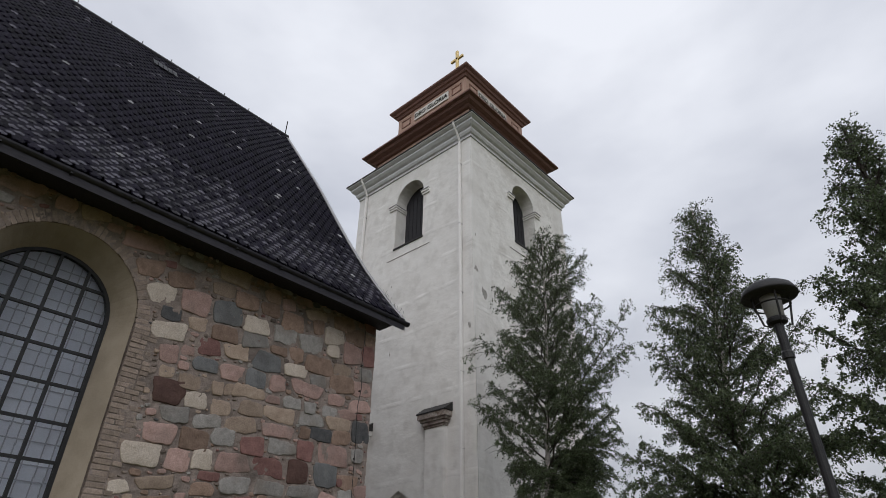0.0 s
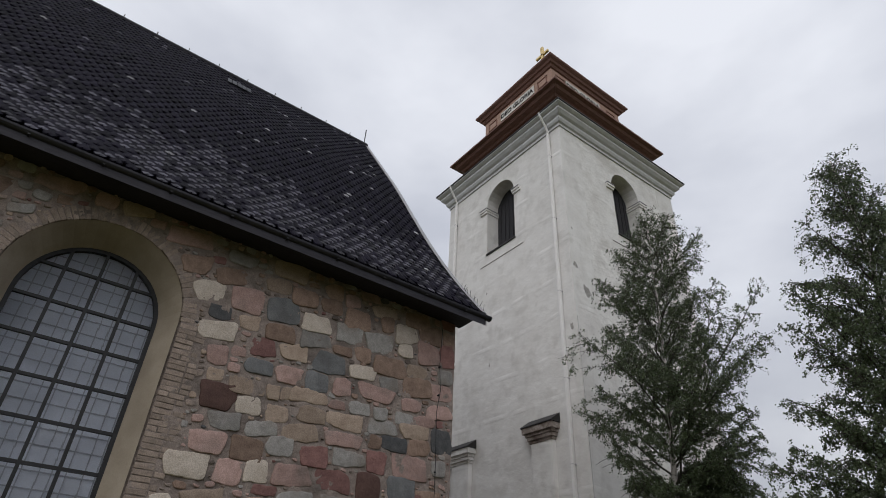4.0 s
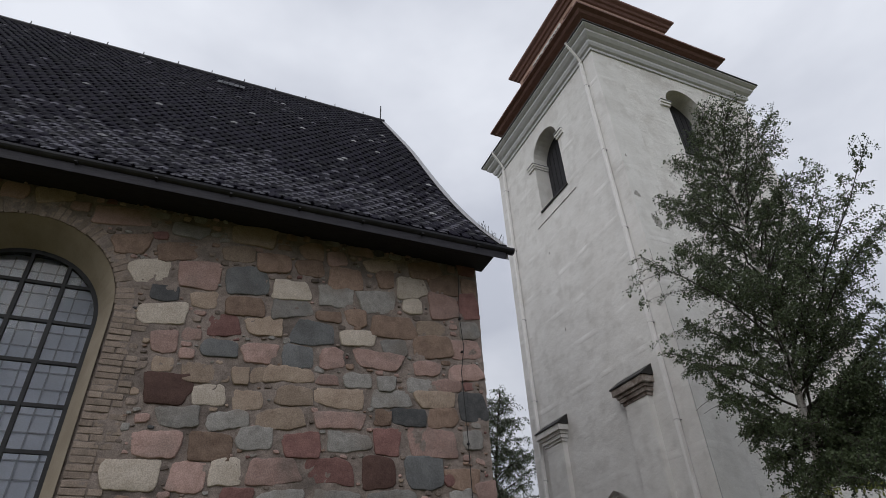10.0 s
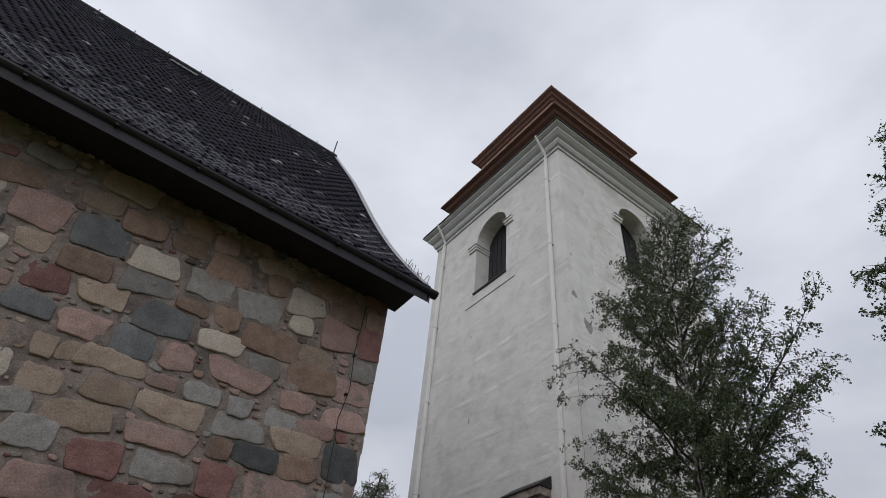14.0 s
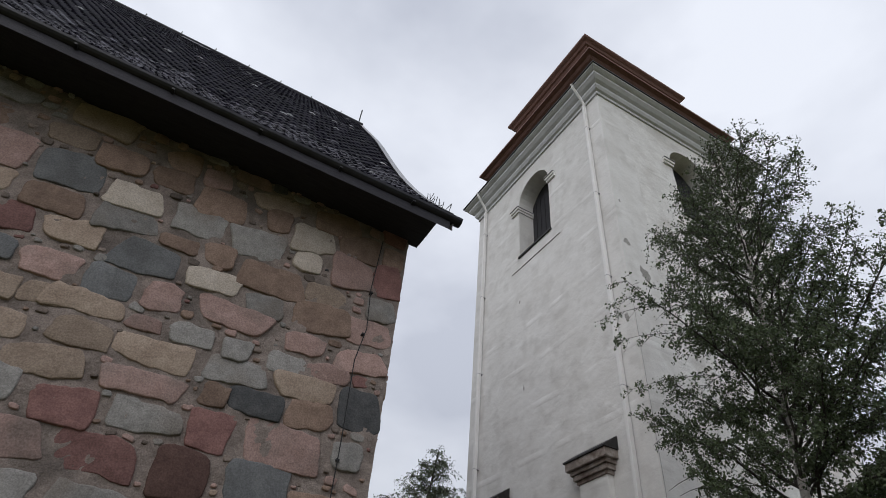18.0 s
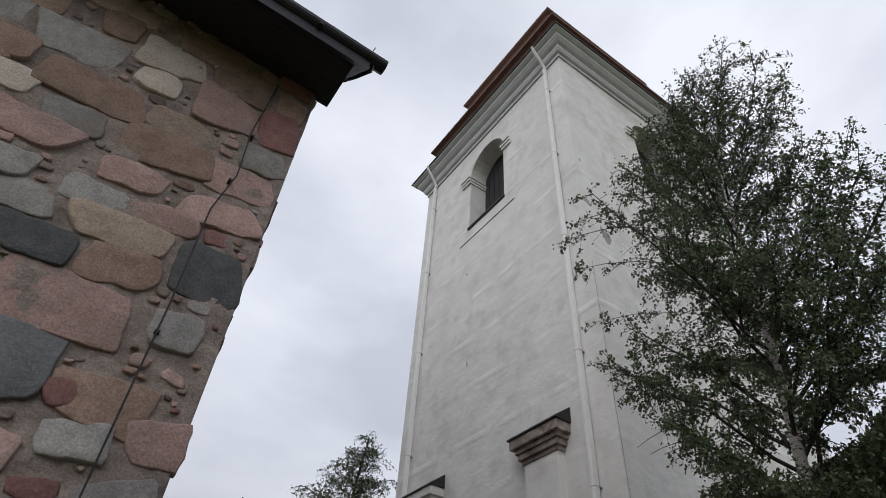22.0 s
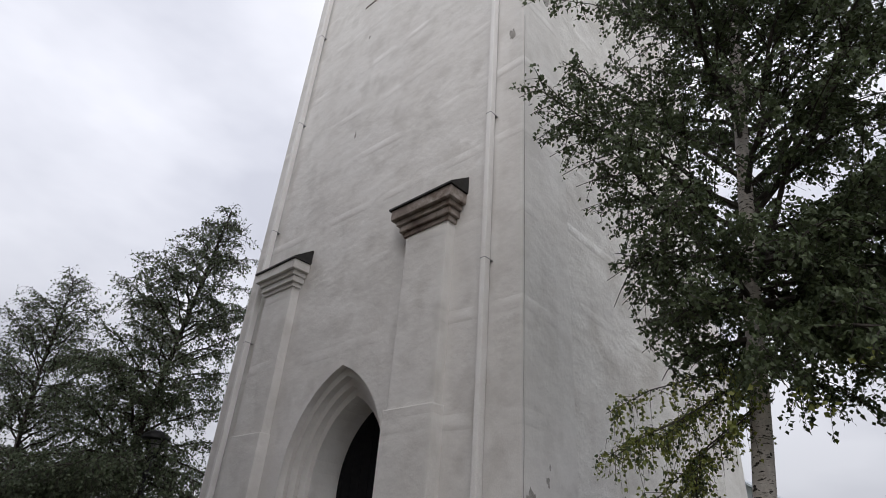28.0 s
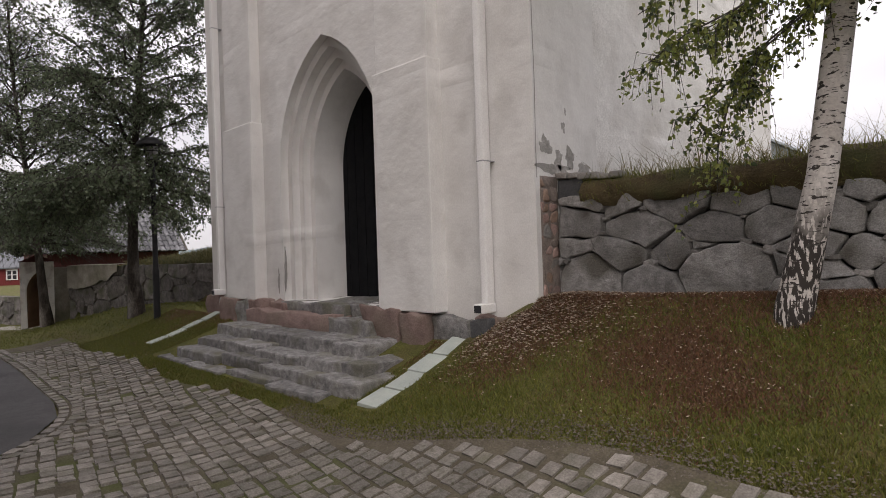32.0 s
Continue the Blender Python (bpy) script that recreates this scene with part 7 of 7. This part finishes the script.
def strip(name, x0, x1, lo, hi, lift, material, label, category, nx=60, ny=10):
    vs, fs = [], []
    for i in range(nx + 1):
        x = x0 + (x1 - x0) * i / nx
        a, b = lo(x), hi(x)
        for j in range(ny + 1):
            y = a + (b - a) * j / ny
            vs.append((x, y, ground_z(x, y) + lift))
    for i in range(nx):
        for j in range(ny):
            k = i * (ny + 1) + j
            fs.append((k, k + ny + 1, k + ny + 2, k + 1))
    return tagged(raw_part(name, vs, fs, M[material], smooth=True), label, category, kind="structure")


pavement = strip("pavement", -21.5, 2.0, lambda x: asphalt_edge(x) if x < -13.6 else 7.2 if x < -7 else 6.4, sett_edge, 0.03, "sand", "mossy joints of a granite sett pavement", "pavement", 90, 14)
strip("road", -60.0, -13.6, lambda x: 5.0, lambda x: asphalt_edge(x), 0.03, "asphalt", "grey asphalt road beside the setts", "road", 60, 8)
strip("path", -32.0, -26.3, lambda x: 12.1 + 0.13 * (x + 32.0) ** 1.0 + 0.03 * (x + 32) ** 2 * 0.2, lambda x: 12.75 + 0.12 * (x + 32.0), 0.015, "gravel", "pale gravel path to the white gate", "path", 24, 4)


def build_setts():
    rng = random.Random(17)
    shapes = []
    for i in range(5):
        bm = box_bm(-0.5, 0.5, -0.5, 0.5, -0.05, 0.0)
        bmesh.ops.bevel(bm, geom=[e for e in bm.edges if max(v.co.z for v in e.verts) > -0.01], offset=0.09, segments=2, affect="EDGES")
        for v in bm.verts:
            v.co.x += rng.uniform(-0.05, 0.05)
            v.co.y += rng.uniform(-0.05, 0.05)
            if v.co.z > -0.03:
                v.co.z = v.co.z * 0.35 + 0.008 + rng.uniform(-0.003, 0.003)
        shapes.append(mesh_of(bm, "sett", M["sett"]))
    V, F = [], []
    raw = [([v.co.copy() for v in me.vertices], [tuple(p.vertices) for p in me.polygons]) for me in shapes]
    made = 0
    y = 7.6
    row = 0
    while y < 14.3:
        dy = 0.122
        x = -20.5 + rng.uniform(0, 0.1)
        while x < -6.0:
            w = rng.uniform(0.09, 0.155)
            cx, cy = x + w / 2, y - 0.19 * (x + 13.0) + 0.04 * math.sin(x * 0.7 + row * 0.05) + rng.uniform(-0.012, 0.012)
            x += w + rng.uniform(0.0, 0.01)
            if cy > sett_edge(cx) - (0.07 if cx > -12.5 else 0.0) + rng.uniform(-0.06, 0.04) or (cx < -13.5 and cy < asphalt_edge(cx) + 0.16):
                continue
            if cy < 8.6 or rng.random() < 0.03:
                continue
            z = ground_z(cx, cy) + 0.036 + rng.uniform(-0.006, 0.006)
            slope = math.degrees(math.atan((ground_z(cx, cy + 0.1) - ground_z(cx, cy - 0.1)) / 0.2))
            m = pose(cx, cy, z, slope + rng.uniform(-2, 2), rng.uniform(-2, 2), -10.5 + rng.uniform(-4, 4)) @ Matrix.Diagonal((w * 1.03, dy * rng.uniform(0.95, 1.03), 1.0, 1))
            i = rng.randrange(5)
            if cx > -12.4 and cy > 11.5 and made < 300:
                ob = new("sett", shapes[i])
                ob.parent = pavement
                ob.matrix_local = m
                made += 1
            else:
                k = len(V)
                V += [m @ v for v in raw[i][0]]
                F += [tuple(q + k for q in f) for f in raw[i][1]]
        y += dy
        row += 1
    # two rows that edge the asphalt
    for r in range(2):
        x = -21.4
        while x < -13.62:
            cy = asphalt_edge(x) + 0.05 + r * 0.12
            s = (asphalt_edge(x + 0.1) - asphalt_edge(x - 0.1)) / 0.2
            m = pose(x, cy, ground_z(x, cy) + 0.038, 0, 0, math.degrees(math.atan(s))) @ Matrix.Diagonal((0.16, 0.1, 1.0, 1))
            i = rng.randrange(5)
            k = len(V)
            V += [m @ v for v in raw[i][0]]
            F += [tuple(q + k for q in f) for f in raw[i][1]]
            x += 0.18 / math.hypot(1, s)
    tagged(raw_part("setts_rest", V, F, M["sett_far"], pavement), "worn granite setts", kind="stuff")


build_setts()


# ---- grass, turf edge, leaf litter ----
def blades(name, label, n, sample, height, width, material, seed, category="grass"):
    rs = np.random.RandomState(seed)
    pts = []
    while len(pts) < n:
        x, y = sample(rs)
        pts.append((x, y, ground_z(x, y)))
    P = np.array(pts)
    h = (height * (0.5 + rs.rand(n)))[:, None]
    a = rs.rand(n) * math.tau
    side = np.stack([np.cos(a), np.sin(a), np.zeros(n)], axis=1) * (width * (0.6 + 0.8 * rs.rand(n)))[:, None]
    bend = np.stack([rs.randn(n) * 0.35, rs.randn(n) * 0.35, np.ones(n)], axis=1)
    mid, top = P + bend * h * 0.55, P + bend * h * np.array([1.6, 1.6, 1.0])
    vs = np.stack([P - side, P + side, mid + side * 0.7, mid - side * 0.7, top], axis=1).reshape(-1, 3)
    fs = []
    for i in range(n):
        k = i * 5
        fs += [(k, k + 1, k + 2, k + 3), (k + 3, k + 2, k + 4)]
    ob = raw_part(name, vs.tolist(), fs, M[material])
    return tagged(ob, label, category, kind="stuff")


def on_steps(x, y):
    return -17.4 < x < -12.6 and y > 12.95


def bank(rs):
    while True:
        x, y = -20 + 14 * rs.rand(), 12.55 + 2.15 * rs.rand()
        if y > sett_edge(x) + 0.06 - 0.2 * rs.rand() ** 2 and not (-17.35 < x < -12.75 and y > 12.98) and not (abs(x + 12.42) < 0.16 and y > 13.05) and not (x < -11.5 and y > 14.3):
            return x, y


def lawn_west(rs):
    while True:
        x, y = -32 + 14 * rs.rand(), 11.6 + 3.5 * rs.rand()
        if y > 11.65 and not (x > -18.5 and y > 14.2):
            return x, y


def withered(x, y):
    """How withered the bank is: a belt below the wall, wide beside the tower, and a patch under the birch."""
    d = 14.7 - y
    belt = math.exp(-(d / 0.62) ** 2) * (1 - 0.75 * smooth01((x + 9.3) / 0.7))
    corner = math.exp(-((x + 11.4) / 0.75) ** 2 - ((y - 14.15) / 0.55) ** 2)
    patch = 0.9 * math.exp(-((x + 10.0) / 0.75) ** 2 - ((y - 13.75) / 0.42) ** 2)
    return max(0.0, min(1.0, max(belt, corner, patch) + 0.35 * noise.noise(Vector((x * 1.7, y * 2.1, 4))) + 0.15 * noise.noise(Vector((x * 5, y * 5, 8)))))


def green_bank(rs):
    while True:
        x, y = bank(rs)
        if rs.rand() > withered(x, y) * 1.25:
            return x, y


def bank_top(rs):
    while True:
        x, y = bank(rs)
        if rs.rand() < withered(x, y) ** 1.4 + 0.01:
            return x, y


blades("bank_grass", "short green grass on the bank", 110000, green_bank, 0.03, 0.003, "blade", 1)
blades("withered_grass", "withered brown grass and moss below the wall", 90000, bank_top, 0.019, 0.004, "brown_blade", 11)
blades("lawn_grass", "short grass along the churchyard wall", 26000, lawn_west, 0.03, 0.005, "blade", 2)
blades("terrace_grass", "tall dry grass along the top of the wall", 3800, lambda rs: (-11.4 + 12 * rs.rand() ** 1.2, 14.9 + 2.2 * rs.rand() ** 1.5), 0.3, 0.0035, "hay", 3)
blades("terrace_turf", "green turf along the top of the wall", 6000, lambda rs: (-11.3 + 12 * rs.rand(), 14.96 + 0.7 * rs.rand()), 0.11, 0.005, "blade", 5)
blades("west_turf", "long grass on top of the western wall", 9000, lambda rs: (lambda x: (x, wall_west_y(x) + 0.22 + 1.6 * rs.rand() ** 1.3))(-24.4 + 6 * rs.rand()), 0.17, 0.009, "long_blade", 6)


def turf_edge():
    """The lumpy turf that hangs over the wall top."""
    vs, fs = [], []
    xs = np.arange(-11.2, 6.0, 0.11)
    prof = ((14.74, 2.0), (14.68, 2.06), (14.67, 2.14), (14.72, 2.22), (14.85, 2.27), (15.05, 2.2))
    for x in xs:
        for y, z in prof:
            w = noise.noise(Vector((x * 2.3, y * 3, z * 5))) * 0.07 + noise.noise(Vector((x * 7, y * 8, z * 8))) * 0.05
            vs.append((x, y + w, z + w * 0.8))
    m = len(prof)
    for i in range(len(xs) - 1):
        for j in range(m - 1):
            k = i * m + j
            fs.append((k, k + m, k + m + 1, k + 1))
    t = raw_part("turf_edge", vs, fs, M["turf"], smooth=True)
    tagged(t, "lumpy turf hanging over the top of the stone wall", "turf", kind="stuff")


turf_edge()


def turf_blades():
    """Grass that hangs from the turf edge."""
    rs = np.random.RandomState(14)
    V, F = [], []
    for i in range(7000):
        x, y, z = -11.2 + 9 * rs.rand(), 14.66 + 0.2 * rs.rand(), 2.02 + 0.24 * rs.rand()
        if y > 14.72:
            z = 2.2 + 0.06 * rs.rand()
        a, h = rs.rand() * math.tau, 0.05 + 0.09 * rs.rand()
        c, s = math.cos(a) * 0.004, math.sin(a) * 0.004
        dx, dy, dz = rs.randn() * 0.4 * h, -abs(rs.randn()) * 0.4 * h, h * (rs.rand() * 1.4 - 0.5)
        k = len(V)
        V += [(x - c, y - s, z), (x + c, y + s, z), (x + dx, y + dy, z + dz)]
        F.append((k, k + 1, k + 2))
    tagged(raw_part("turf_grass", V, F, M["blade"]), "ragged grass hanging from the turf edge", "grass", kind="stuff")


turf_blades()


def litter():
    rs = np.random.RandomState(9)
    V, F = [], []
    for i in range(6000):
        x, y = bank_top(rs)
        if i % 2 == 0:
            x, y = -11.35 + 0.42 * rs.randn(), 14.2 + 0.26 * rs.randn()
            if y > 14.68 or x < -11.5 and y > 14.3 or x < -12.2:
                continue
        z = ground_z(x, y) + 0.012 + 0.016 * rs.rand()
        a, s = rs.rand() * math.tau, (0.006 + 0.011 * rs.rand() ** 2) * (1.6 if i % 2 == 0 else 0.8)
        c, d = math.cos(a) * s, math.sin(a) * s
        k = len(V)
        V += [(x - c, y - d, z), (x + d * 0.6, y - c * 0.6, z + 0.006 * rs.rand()), (x + c, y + d, z + 0.01 * rs.rand()), (x - d * 0.6, y + c * 0.6, z + 0.006 * rs.rand())]
        F.append((k, k + 1, k + 2, k + 3))
    tagged(raw_part("leaf_litter", V, F, M["litter"]), "dry brown fallen leaves at the wall foot", "leaves", kind="stuff")


litter()


def grit():
    """The worn, gravelly edge between the setts and the grass."""
    rs = np.random.RandomState(19)
    V, F = [], []
    for i in range(11000):
        x = -13.2 + 6.5 * rs.rand()
        y = sett_edge(x) + 0.03 + rs.randn() * 0.11
        if on_steps(x, y):
            continue
        z = ground_z(x, y) + 0.03
        s = 0.003 + 0.009 * rs.rand() ** 2
        a = rs.rand() * 6.28
        k = len(V)
        V += [(x + s * math.cos(a + j * 1.57), y + s * math.sin(a + j * 1.57), z) for j in range(4)] + [(x, y, z + s * 0.7)]
        F += [(k + j, k + (j + 1) % 4, k + 4) for j in range(4)]
    tagged(raw_part("edge_grit", V, F, M["grit"]), "loose grit and dirt along the edge of the setts", "gravel", kind="stuff")


grit()
